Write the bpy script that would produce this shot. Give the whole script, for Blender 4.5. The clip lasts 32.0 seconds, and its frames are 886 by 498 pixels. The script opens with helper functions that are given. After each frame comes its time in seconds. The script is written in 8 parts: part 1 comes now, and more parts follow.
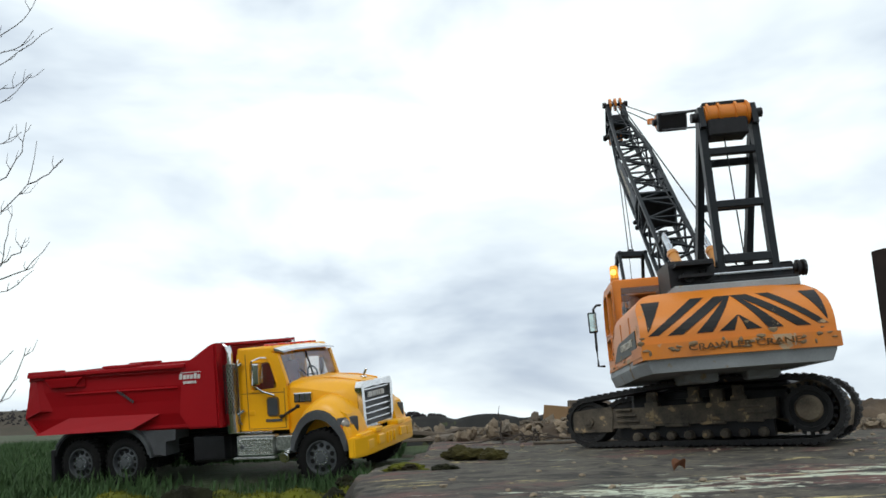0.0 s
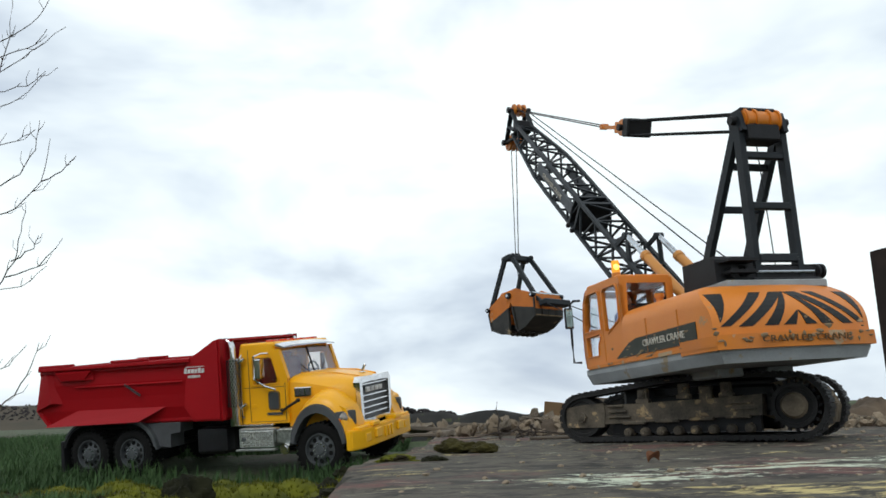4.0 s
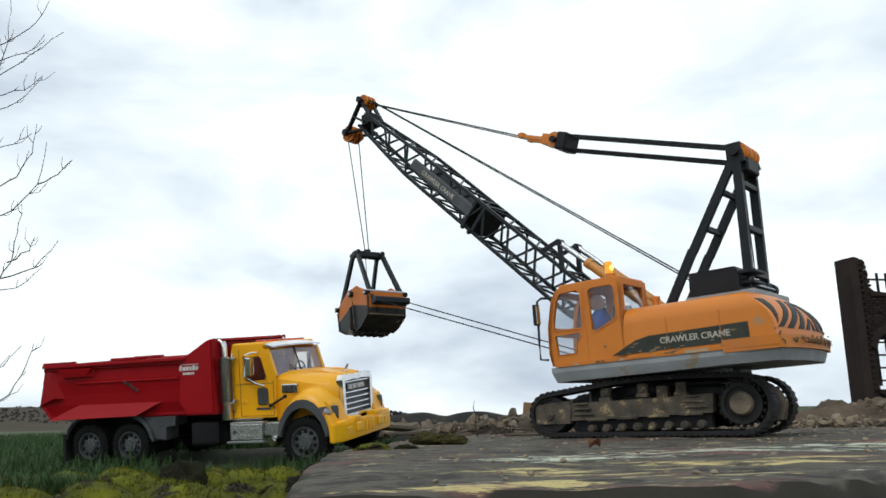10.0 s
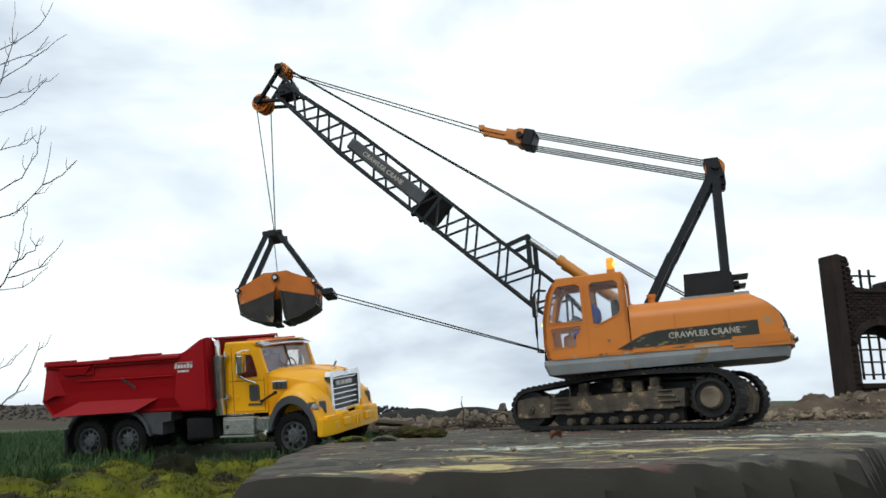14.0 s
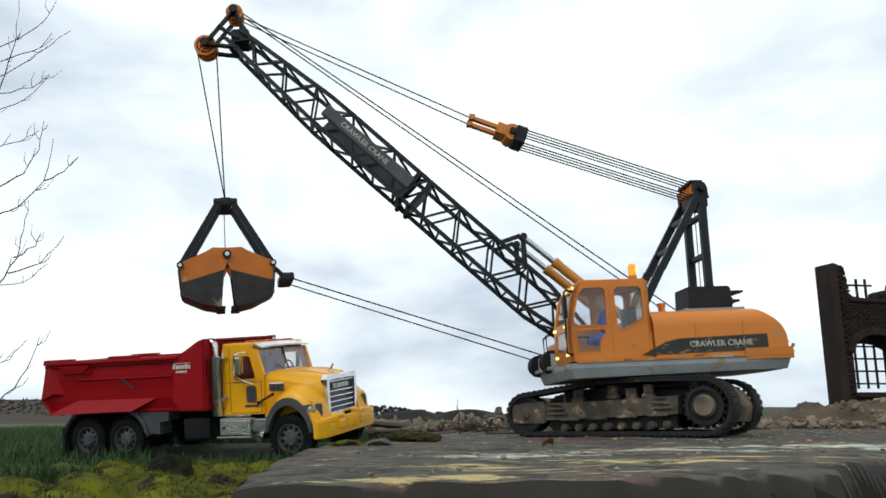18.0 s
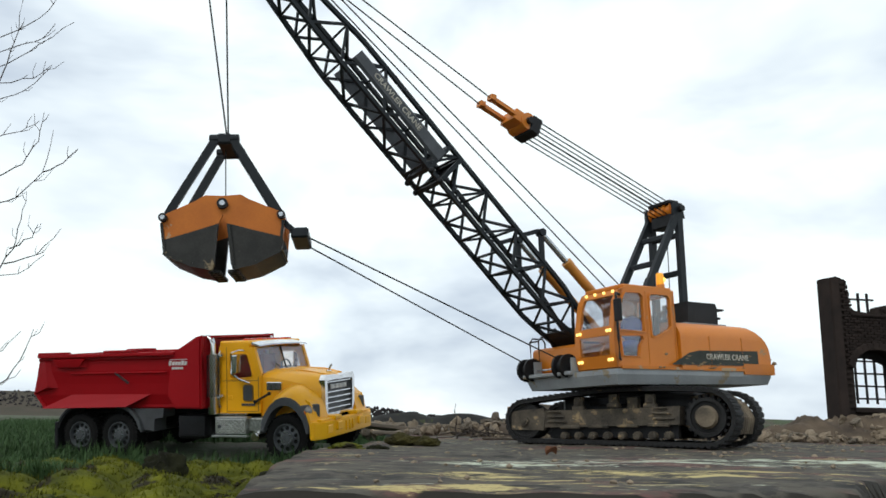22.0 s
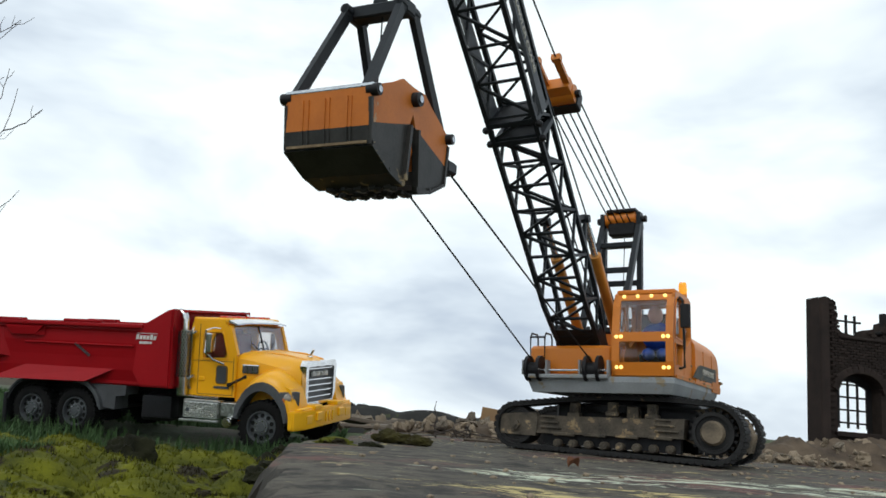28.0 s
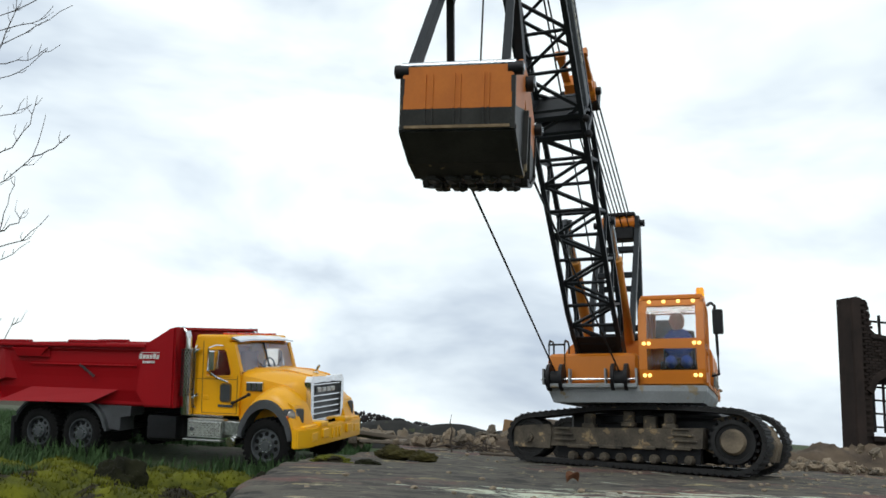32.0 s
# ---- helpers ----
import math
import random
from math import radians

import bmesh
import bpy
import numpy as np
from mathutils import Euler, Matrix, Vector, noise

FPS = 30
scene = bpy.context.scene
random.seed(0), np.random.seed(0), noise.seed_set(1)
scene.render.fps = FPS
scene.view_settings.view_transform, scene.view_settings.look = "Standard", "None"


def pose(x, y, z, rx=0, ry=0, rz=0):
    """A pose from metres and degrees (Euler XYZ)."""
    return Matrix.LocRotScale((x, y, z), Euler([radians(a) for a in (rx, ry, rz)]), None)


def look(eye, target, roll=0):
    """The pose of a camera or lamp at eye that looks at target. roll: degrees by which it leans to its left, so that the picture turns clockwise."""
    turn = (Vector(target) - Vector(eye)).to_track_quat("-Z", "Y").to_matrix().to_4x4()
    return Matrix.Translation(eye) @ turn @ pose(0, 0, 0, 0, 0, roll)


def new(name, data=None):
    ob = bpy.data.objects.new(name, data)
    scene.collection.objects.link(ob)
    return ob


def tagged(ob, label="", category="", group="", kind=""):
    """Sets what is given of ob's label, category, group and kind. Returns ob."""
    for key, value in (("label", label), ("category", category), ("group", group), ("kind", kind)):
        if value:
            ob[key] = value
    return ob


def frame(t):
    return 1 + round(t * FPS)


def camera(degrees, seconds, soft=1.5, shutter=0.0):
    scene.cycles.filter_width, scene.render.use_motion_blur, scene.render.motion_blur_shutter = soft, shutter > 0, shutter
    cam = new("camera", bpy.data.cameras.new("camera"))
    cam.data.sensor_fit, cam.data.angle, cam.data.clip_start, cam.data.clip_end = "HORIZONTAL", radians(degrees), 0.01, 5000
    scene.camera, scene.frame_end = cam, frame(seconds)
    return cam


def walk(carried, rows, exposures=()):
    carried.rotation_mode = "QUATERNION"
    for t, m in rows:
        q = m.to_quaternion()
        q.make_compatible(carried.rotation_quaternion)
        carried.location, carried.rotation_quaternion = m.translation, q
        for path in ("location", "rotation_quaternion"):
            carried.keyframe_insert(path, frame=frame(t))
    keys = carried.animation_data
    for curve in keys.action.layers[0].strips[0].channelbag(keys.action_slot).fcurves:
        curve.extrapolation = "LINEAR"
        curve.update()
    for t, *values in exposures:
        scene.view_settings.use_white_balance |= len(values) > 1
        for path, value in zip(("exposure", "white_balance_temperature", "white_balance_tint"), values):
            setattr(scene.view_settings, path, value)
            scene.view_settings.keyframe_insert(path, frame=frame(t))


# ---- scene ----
cam = camera(57.1, 32.0, soft=1.6, shutter=0.0)
S = 1.2  # one plan unit in metres

# seconds, place (plan units), heading to the right, upward tilt, lean to the left (degrees)
VIEW = [
    (0.0, -0.0685, 0.1278, 0.0703, 1.36, 11.86, -1.98),
    (0.5, -0.0660, 0.1267, 0.0698, 1.21, 11.79, -1.96),
    (1.0, -0.0642, 0.1239, 0.0700, 1.18, 11.78, -1.93),
    (1.5, -0.0625, 0.1207, 0.0703, 1.12, 11.76, -1.88),
    (2.0, -0.0613, 0.1177, 0.0703, 1.04, 11.72, -1.86),
    (2.5, -0.0596, 0.1145, 0.0701, 0.92, 11.72, -1.80),
    (3.0, -0.0574, 0.1109, 0.0692, 0.72, 11.71, -1.74),
    (3.5, -0.0554, 0.1069, 0.0679, 0.56, 11.69, -1.61),
    (5.5, -0.0433, 0.0853, 0.0650, 0.60, 11.71, -1.70),
    (6.0, -0.0406, 0.0798, 0.0640, 0.65, 11.67, -1.79),
    (6.5, -0.0372, 0.0736, 0.0635, 0.62, 11.67, -1.76),
    (7.0, -0.0345, 0.0668, 0.0631, 0.57, 11.71, -1.75),
    (7.5, -0.0337, 0.0603, 0.0624, 0.53, 11.76, -1.77),
    (8.0, -0.0336, 0.0546, 0.0618, 0.49, 11.84, -1.67),
    (8.5, -0.0336, 0.0487, 0.0612, 0.52, 11.89, -1.50),
    (9.0, -0.0344, 0.0426, 0.0601, 0.61, 11.96, -1.38),
    (9.5, -0.0350, 0.0369, 0.0583, 0.81, 11.96, -1.28),
    (10.0, -0.0344, 0.0312, 0.0564, 1.00, 11.99, -1.22),
    (10.5, -0.0342, 0.0255, 0.0554, 1.16, 11.98, -1.18),
    (11.0, -0.0303, 0.0203, 0.0555, 1.14, 11.90, -1.19),
    (11.5, -0.0218, 0.0147, 0.0551, 0.85, 11.88, -1.29),
    (12.0, -0.0166, 0.0088, 0.0546, 0.73, 11.81, -1.42),
    (12.5, -0.0130, 0.0035, 0.0541, 0.63, 11.77, -1.46),
    (13.0, -0.0107, -0.0012, 0.0536, 0.59, 11.75, -1.50),
    (13.5, -0.0092, -0.0057, 0.0536, 0.62, 11.72, -1.49),
    (14.0, -0.0069, -0.0100, 0.0536, 0.59, 11.74, -1.46),
    (14.5, -0.0060, -0.0135, 0.0535, 0.71, 11.74, -1.53),
    (16.5, -0.0004, -0.0221, 0.0541, 0.48, 11.55, -1.48),
    (17.0, -0.0013, -0.0205, 0.0553, 0.44, 11.58, -1.15),
    (17.5, -0.0023, -0.0198, 0.0564, 0.46, 11.65, -0.80),
    (18.0, -0.0035, -0.0195, 0.0580, 0.57, 11.77, -0.63),
    (18.5, -0.0044, -0.0190, 0.0595, 0.64, 11.85, -0.41),
    (19.0, -0.0049, -0.0183, 0.0603, 0.68, 11.93, -0.26),
    (19.5, -0.0056, -0.0170, 0.0610, 0.61, 12.05, -0.12),
    (20.0, -0.0072, -0.0150, 0.0615, 0.55, 12.06, 0.10),
    (20.5, -0.0086, -0.0135, 0.0619, 0.59, 12.14, 0.26),
    (21.0, -0.0095, -0.0120, 0.0616, 0.62, 12.19, 0.51),
    (21.5, -0.0100, -0.0100, 0.0604, 0.69, 12.12, 0.75),
    (22.0, -0.0112, -0.0076, 0.0596, 0.79, 11.97, 0.93),
    (22.5, -0.0128, -0.0058, 0.0598, 0.77, 11.95, 1.27),
    (23.0, -0.0144, -0.0035, 0.0599, 0.74, 11.94, 1.70),
    (23.5, -0.0166, 0.0010, 0.0596, 1.27, 11.84, 1.96),
    (24.0, -0.0202, 0.0067, 0.0595, 1.73, 11.68, 2.42),
    (24.5, -0.0248, 0.0128, 0.0604, 2.22, 11.79, 2.91),
    (25.0, -0.0299, 0.0206, 0.0616, 2.81, 12.05, 3.41),
    (25.5, -0.0356, 0.0310, 0.0623, 3.27, 11.86, 3.78),
    (27.5, -0.0521, 0.0587, 0.0615, 3.39, 11.90, 4.74),
    (28.0, -0.0542, 0.0658, 0.0602, 3.54, 11.83, 4.64),
    (28.5, -0.0564, 0.0725, 0.0587, 3.83, 11.81, 4.47),
    (29.0, -0.0583, 0.0783, 0.0583, 4.19, 11.92, 4.52),
    (29.5, -0.0584, 0.0814, 0.0600, 4.40, 12.12, 5.00),
    (30.0, -0.0546, 0.0811, 0.0626, 4.32, 12.30, 5.15),
    (30.5, -0.0470, 0.0802, 0.0638, 3.85, 12.32, 4.78),
    (31.0, -0.0379, 0.0815, 0.0624, 2.99, 11.98, 4.04),
    (31.5, -0.0294, 0.0846, 0.0619, 2.07, 12.09, 3.50),
    (32.0, -0.0219, 0.0880, 0.0638, 1.21, 12.54, 3.42),
]
CAMROWS = []
for t, x, y, z, yaw, tilt, lean in VIEW:
    a, b = radians(yaw), radians(tilt)
    eye = Vector((x, y, z)) * S
    CAMROWS.append((t, look(eye, eye + Vector((math.sin(a) * math.cos(b), math.cos(a) * math.cos(b), math.sin(b))), lean)))
walk(cam, CAMROWS)

# ---------------------------------------------------------------- light
world = bpy.data.worlds.new("sky")
scene.world = world
world.use_nodes = True
wn, wl = world.node_tree.nodes, world.node_tree.links
wn.clear()
w_out = wn.new("ShaderNodeOutputWorld")
w_bg = wn.new("ShaderNodeBackground")
w_sky = wn.new("ShaderNodeTexSky")
w_sky.sky_type = "NISHITA"
w_sky.sun_disc = False
w_sky.sun_elevation = radians(42)
w_sky.sun_rotation = radians(150)
w_gain = wn.new("ShaderNodeVectorMath")
w_gain.operation = "SCALE"
w_gain.inputs[3].default_value = 0.09
w_tc = wn.new("ShaderNodeTexCoord")
w_map = wn.new("ShaderNodeMapping")
w_map.inputs["Scale"].default_value = (1.0, 1.0, 2.6)
w_map.inputs["Rotation"].default_value = (0.0, 0.15, 0.0)
w_map.inputs["Location"].default_value = (0.35, 0.1, 0.42)
w_big = wn.new("ShaderNodeTexNoise")
w_big.inputs["Scale"].default_value = 2.3
w_big.inputs["Detail"].default_value = 5.0
w_big.inputs["Roughness"].default_value = 0.5
w_big.inputs["Distortion"].default_value = 0.25
w_ramp = wn.new("ShaderNodeValToRGB")
w_ramp.color_ramp.elements[0].position = 0.36
w_ramp.color_ramp.elements[0].color = (0.54, 0.63, 0.75, 1)
w_ramp.color_ramp.elements[1].position = 0.56
w_ramp.color_ramp.elements[1].color = (1.06, 1.15, 1.16, 1)
mid = w_ramp.color_ramp.elements.new(0.47)
mid.color = (0.83, 0.93, 1.01, 1)
w_mix = wn.new("ShaderNodeMix")
w_mix.data_type = "RGBA"
w_mix.inputs["Factor"].default_value = 0.94
wl.new(w_tc.outputs["Generated"], w_map.inputs["Vector"])
wl.new(w_map.outputs["Vector"], w_big.inputs["Vector"])
wl.new(w_big.outputs["Fac"], w_ramp.inputs["Fac"])
wl.new(w_sky.outputs["Color"], w_gain.inputs[0])
wl.new(w_gain.outputs["Vector"], w_mix.inputs["A"])
wl.new(w_ramp.outputs["Color"], w_mix.inputs["B"])
wl.new(w_mix.outputs["Result"], w_bg.inputs["Color"])
w_bg.inputs["Strength"].default_value = 1.0
wl.new(w_bg.outputs["Background"], w_out.inputs["Surface"])

sun_data = bpy.data.lights.new("sun", "SUN")
sun_data.energy = 0.9
sun_data.angle = radians(25)
sun_data.color = (1.0, 0.97, 0.92)
sun = new("sun", sun_data)
sun.matrix_world = look((-2, -3, 5), (0, 1.2, 0))


# ---------------------------------------------------------------- materials
def material(name, colour, rough=0.5, metal=0.0, dark=None, scale=60.0, mix=0.5, bump=0.15, fine=400.0, spot=None, spot_at=0.62, spot_scale=25.0, emit=0.0, coat=0.0, alpha=1.0, stretch=(1, 1, 1), per_piece=0.0):
    """Base colour with broad and fine variation, worn spots and a fine relief."""
    m = bpy.data.materials.new(name)
    m.use_nodes = True
    n, l = m.node_tree.nodes, m.node_tree.links
    b = n["Principled BSDF"]
    b.inputs["Roughness"].default_value = rough
    b.inputs["Metallic"].default_value = metal
    if rough > 0.44:
        b.inputs["Specular IOR Level"].default_value = 0.2
    b.inputs["Coat Weight"].default_value = coat
    tc = n.new("ShaderNodeTexCoord")
    mp = n.new("ShaderNodeMapping")
    mp.inputs["Scale"].default_value = stretch
    l.new(tc.outputs["Object"], mp.inputs["Vector"])
    broad = n.new("ShaderNodeTexNoise")
    broad.inputs["Scale"].default_value = scale
    broad.inputs["Detail"].default_value = 6
    l.new(mp.outputs["Vector"], broad.inputs["Vector"])
    grain = n.new("ShaderNodeTexNoise")
    grain.inputs["Scale"].default_value = fine
    grain.inputs["Detail"].default_value = 3
    l.new(mp.outputs["Vector"], grain.inputs["Vector"])
    second = dark if dark else tuple(c * 0.72 for c in colour)
    ramp = n.new("ShaderNodeValToRGB")
    ramp.color_ramp.elements[0].position = 0.5 - 0.28 * mix
    ramp.color_ramp.elements[1].position = 0.5 + 0.28 * mix
    ramp.color_ramp.elements[0].color = (*second, 1)
    ramp.color_ramp.elements[1].color = (*colour, 1)
    add = n.new("ShaderNodeMath")
    add.operation = "MULTIPLY_ADD"
    add.inputs[1].default_value = 0.3
    l.new(grain.outputs["Fac"], add.inputs[0])
    sub = n.new("ShaderNodeMath")
    sub.operation = "MULTIPLY_ADD"
    sub.inputs[1].default_value = 0.85
    sub.inputs[2].default_value = -0.075
    l.new(broad.outputs["Fac"], sub.inputs[0])
    l.new(sub.outputs[0], add.inputs[2])
    l.new(add.outputs[0], ramp.inputs["Fac"])
    last = ramp.outputs["Color"]
    if per_piece:
        info = n.new("ShaderNodeObjectInfo")
        bc = n.new("ShaderNodeHueSaturation")
        mr = n.new("ShaderNodeMapRange")
        mr.inputs["To Min"].default_value = 1 - per_piece
        mr.inputs["To Max"].default_value = 1 + per_piece
        l.new(info.outputs["Random"], mr.inputs["Value"])
        l.new(mr.outputs["Result"], bc.inputs["Value"])
        l.new(last, bc.inputs["Color"])
        last = bc.outputs["Color"]
    if spot:
        sp = n.new("ShaderNodeTexNoise")
        sp.inputs["Scale"].default_value = spot_scale
        sp.inputs["Detail"].default_value = 8
        sp.inputs["Roughness"].default_value = 0.65
        l.new(mp.outputs["Vector"], sp.inputs["Vector"])
        sr = n.new("ShaderNodeValToRGB")
        sr.color_ramp.elements[0].position = spot_at
        sr.color_ramp.elements[1].position = spot_at + 0.035
        l.new(sp.outputs["Fac"], sr.inputs["Fac"])
        mx = n.new("ShaderNodeMix")
        mx.data_type = "RGBA"
        mx.inputs["B"].default_value = (*spot, 1)
        l.new(sr.outputs["Color"], mx.inputs["Factor"])
        l.new(last, mx.inputs["A"])
        last = mx.outputs["Result"]
        rm = n.new("ShaderNodeMix")
        rm.data_type = "FLOAT"
        rm.inputs["A"].default_value = rough
        rm.inputs["B"].default_value = 0.9
        l.new(sr.outputs["Color"], rm.inputs["Factor"])
        l.new(rm.outputs["Result"], b.inputs["Roughness"])
    l.new(last, b.inputs["Base Color"])
    if bump:
        bp = n.new("ShaderNodeBump")
        bp.inputs["Strength"].default_value = bump
        bp.inputs["Distance"].default_value = 0.002
        l.new(add.outputs[0], bp.inputs["Height"])
        l.new(bp.outputs["Normal"], b.inputs["Normal"])
    if emit:
        b.inputs["Emission Color"].default_value = (*colour, 1)
        b.inputs["Emission Strength"].default_value = emit
    if alpha < 1:
        b.inputs["Alpha"].default_value = alpha
    return m


def glass(name, tint=(0.9, 0.93, 0.93), clear=0.75):
    """A thin pane: mostly clear, with a mirror gloss that grows at grazing angles."""
    m = bpy.data.materials.new(name)
    m.use_nodes = True
    n, l = m.node_tree.nodes, m.node_tree.links
    n.clear()
    out = n.new("ShaderNodeOutputMaterial")
    tr = n.new("ShaderNodeBsdfTransparent")
    tr.inputs["Color"].default_value = (*(c * clear + (1 - clear) * 0.5 for c in tint), 1)
    gl = n.new("ShaderNodeBsdfGlossy")
    gl.inputs["Roughness"].default_value = 0.06
    lw = n.new("ShaderNodeLayerWeight")
    lw.inputs["Blend"].default_value = 0.25
    fr = n.new("ShaderNodeMath")
    fr.operation = "MULTIPLY_ADD"
    fr.inputs[1].default_value = 0.45
    fr.inputs[2].default_value = 0.03
    l.new(lw.outputs["Facing"], fr.inputs[0])
    mx = n.new("ShaderNodeMixShader")
    l.new(fr.outputs[0], mx.inputs["Fac"])
    l.new(tr.outputs["BSDF"], mx.inputs[1])
    l.new(gl.outputs["BSDF"], mx.inputs[2])
    l.new(mx.outputs["Shader"], out.inputs["Surface"])
    return m


M_RED = material("red_plastic", (0.33, 0.004, 0.008), 0.47, dark=(0.28, 0.003, 0.007), scale=9, mix=0.6, bump=0.05, spot=(0.25, 0.05, 0.05), spot_at=0.72, spot_scale=30)
M_YELLOW = material("yellow_plastic", (0.84, 0.40, 0.003), 0.33, dark=(0.77, 0.355, 0.003), scale=10, mix=0.6, bump=0.05)
M_BUMPER = material("bumper_yellow_plastic", (0.88, 0.45, 0.006), 0.36, dark=(0.82, 0.42, 0.006), scale=12, mix=0.6, bump=0.05)
M_CHROME = material("chrome_plating", (0.80, 0.80, 0.80), 0.16, metal=1.0, dark=(0.62, 0.62, 0.62), scale=40, bump=0.06)
M_DIAMOND = material("chrome_tread_plate", (0.62, 0.64, 0.62), 0.28, metal=1.0, dark=(0.35, 0.36, 0.35), scale=320, mix=0.5, bump=0.5)
M_GREYP = material("dark_grey_plastic", (0.085, 0.09, 0.095), 0.5, dark=(0.06, 0.062, 0.066), scale=30, bump=0.1)
M_BLACKP = material("black_plastic", (0.018, 0.018, 0.02), 0.48, dark=(0.011, 0.011, 0.012), scale=40, bump=0.1)
M_GRILLE = material("grille_dark", (0.055, 0.06, 0.065), 0.4, scale=60, bump=0.05)
M_TYRE = material("tyre_rubber", (0.007, 0.007, 0.007), 0.9, dark=(0.005, 0.005, 0.005), scale=80, bump=0.3, spot=(0.025, 0.021, 0.016), spot_at=0.70, spot_scale=50)
M_RIM = material("rim_grey", (0.11, 0.12, 0.125), 0.38, metal=0.4, dark=(0.07, 0.077, 0.082), scale=50, bump=0.1)
M_AMBERDARK = material("bronze_plastic", (0.16, 0.085, 0.02), 0.4, dark=(0.11, 0.06, 0.016), scale=30, bump=0.08)
M_LAMP = material("clear_lamp", (0.30, 0.27, 0.23), 0.15, dark=(0.16, 0.13, 0.11), scale=200, mix=0.4, bump=0.1, coat=0.6)
M_AMBER = material("amber_lamp", (0.75, 0.17, 0.02), 0.2, scale=90, bump=0.05, coat=0.4)
M_REDLAMP = material("red_lamp", (0.65, 0.05, 0.015), 0.2, scale=90, bump=0.05, coat=0.4)
M_LETTER = material("white_print", (0.72, 0.72, 0.70), 0.5, scale=150, bump=0.0)
M_WORNPRINT = material("worn_pale_print", (0.58, 0.56, 0.49), 0.6, dark=(0.30, 0.27, 0.22), scale=120, mix=0.7, bump=0.1)
M_RUBBED = material("rubbed_dark_print", (0.17, 0.085, 0.03), 0.6, dark=(0.05, 0.035, 0.02), scale=90, mix=0.8, bump=0.1)
M_SEATRED = material("red_interior", (0.22, 0.02, 0.02), 0.5, scale=30, bump=0.05)
M_PANE = glass("truck_pane", (0.99, 0.97, 0.95), 0.97)
M_CABPANE = glass("cab_pane", (0.97, 0.98, 0.99), 0.97)

M_ORANGE = material("crane_orange", (0.64, 0.20, 0.013), 0.42, dark=(0.56, 0.165, 0.011), scale=14, mix=0.7, bump=0.08, spot=(0.36, 0.23, 0.12), spot_at=0.67, spot_scale=26)
M_ORANGE2 = material("muddy_orange", (0.58, 0.19, 0.022), 0.5, dark=(0.48, 0.17, 0.05), scale=22, mix=0.7, bump=0.15, spot=(0.40, 0.30, 0.19), spot_at=0.56, spot_scale=30)
M_SKIRT = material("grey_base_paint", (0.31, 0.33, 0.34), 0.5, dark=(0.24, 0.255, 0.26), scale=20, bump=0.1, spot=(0.27, 0.22, 0.15), spot_at=0.61, spot_scale=30)
M_FRAME = material("anthracite_boom_plastic", (0.017, 0.021, 0.025), 0.45, dark=(0.012, 0.015, 0.018), scale=30, bump=0.1)
M_BOOMPANEL = material("grey_boom_panel", (0.088, 0.095, 0.105), 0.5, scale=25, bump=0.1)
M_STRIPE = material("black_warning_paint", (0.022, 0.022, 0.022), 0.5, dark=(0.016, 0.016, 0.016), scale=30, bump=0.08, spot=(0.42, 0.30, 0.18), spot_at=0.62, spot_scale=34)
M_DECAL = material("dark_green_decal", (0.048, 0.052, 0.042), 0.5, dark=(0.03, 0.034, 0.028), scale=30, bump=0.08, spot=(0.42, 0.33, 0.22), spot_at=0.63, spot_scale=34)
M_MUDDY = material("muddy_black_plastic", (0.135, 0.112, 0.082), 0.7, dark=(0.045, 0.040, 0.034), scale=60, mix=0.7, bump=0.7, spot=(0.30, 0.22, 0.125), spot_at=0.59, spot_scale=60)
M_TRACK = material("track_rubber", (0.024, 0.024, 0.024), 0.65, dark=(0.015, 0.015, 0.015), scale=50, bump=0.3, spot=(0.20, 0.15, 0.09), spot_at=0.66, spot_scale=45)
M_GUARD = material("muddy_guard", (0.24, 0.19, 0.13), 0.75, dark=(0.085, 0.072, 0.056), scale=30, mix=0.7, bump=0.3)
M_MUD = material("dried_mud", (0.25, 0.185, 0.11), 0.9, dark=(0.16, 0.115, 0.07), scale=70, bump=0.5)
M_CABLE = material("dark_cable", (0.014, 0.016, 0.018), 0.6, scale=300, bump=0.3)
M_SILVER = material("silver_rod", (0.62, 0.65, 0.68), 0.25, metal=0.9, scale=60, bump=0.03)
M_GLOW = material("lit_lamp", (1.0, 0.80, 0.22), 0.3, scale=90, bump=0.0, emit=1.6)
M_BEACON = material("lit_beacon", (1.0, 0.42, 0.02), 0.2, scale=90, bump=0.0, emit=0.35)
M_BEACONCORE = material("beacon_core", (1.0, 0.75, 0.12), 0.2, scale=90, bump=0.0, emit=2.0)
M_MUDGLASS = material("mirror_face", (0.6, 0.72, 0.68), 0.1, metal=1.0, scale=60, bump=0.02)
M_SHELLDARK = material("worn_black_bucket", (0.040, 0.039, 0.036), 0.45, dark=(0.024, 0.024, 0.022), scale=45, bump=0.25, spot=(0.27, 0.21, 0.13), spot_at=0.63, spot_scale=40)
M_SHELL = material("worn_orange_bucket", (0.56, 0.17, 0.028), 0.45, dark=(0.44, 0.13, 0.025), scale=30, mix=0.7, bump=0.15, spot=(0.40, 0.30, 0.19), spot_at=0.66, spot_scale=36)
M_RAM = material("tan_orange_ram", (0.52, 0.22, 0.035), 0.4, dark=(0.44, 0.18, 0.03), scale=20, bump=0.08)
M_SKIN = material("figure_skin", (0.85, 0.50, 0.36), 0.5, scale=60, bump=0.02)
M_BLUE = material("figure_blue", (0.02, 0.08, 0.42), 0.6, scale=60, bump=0.05)



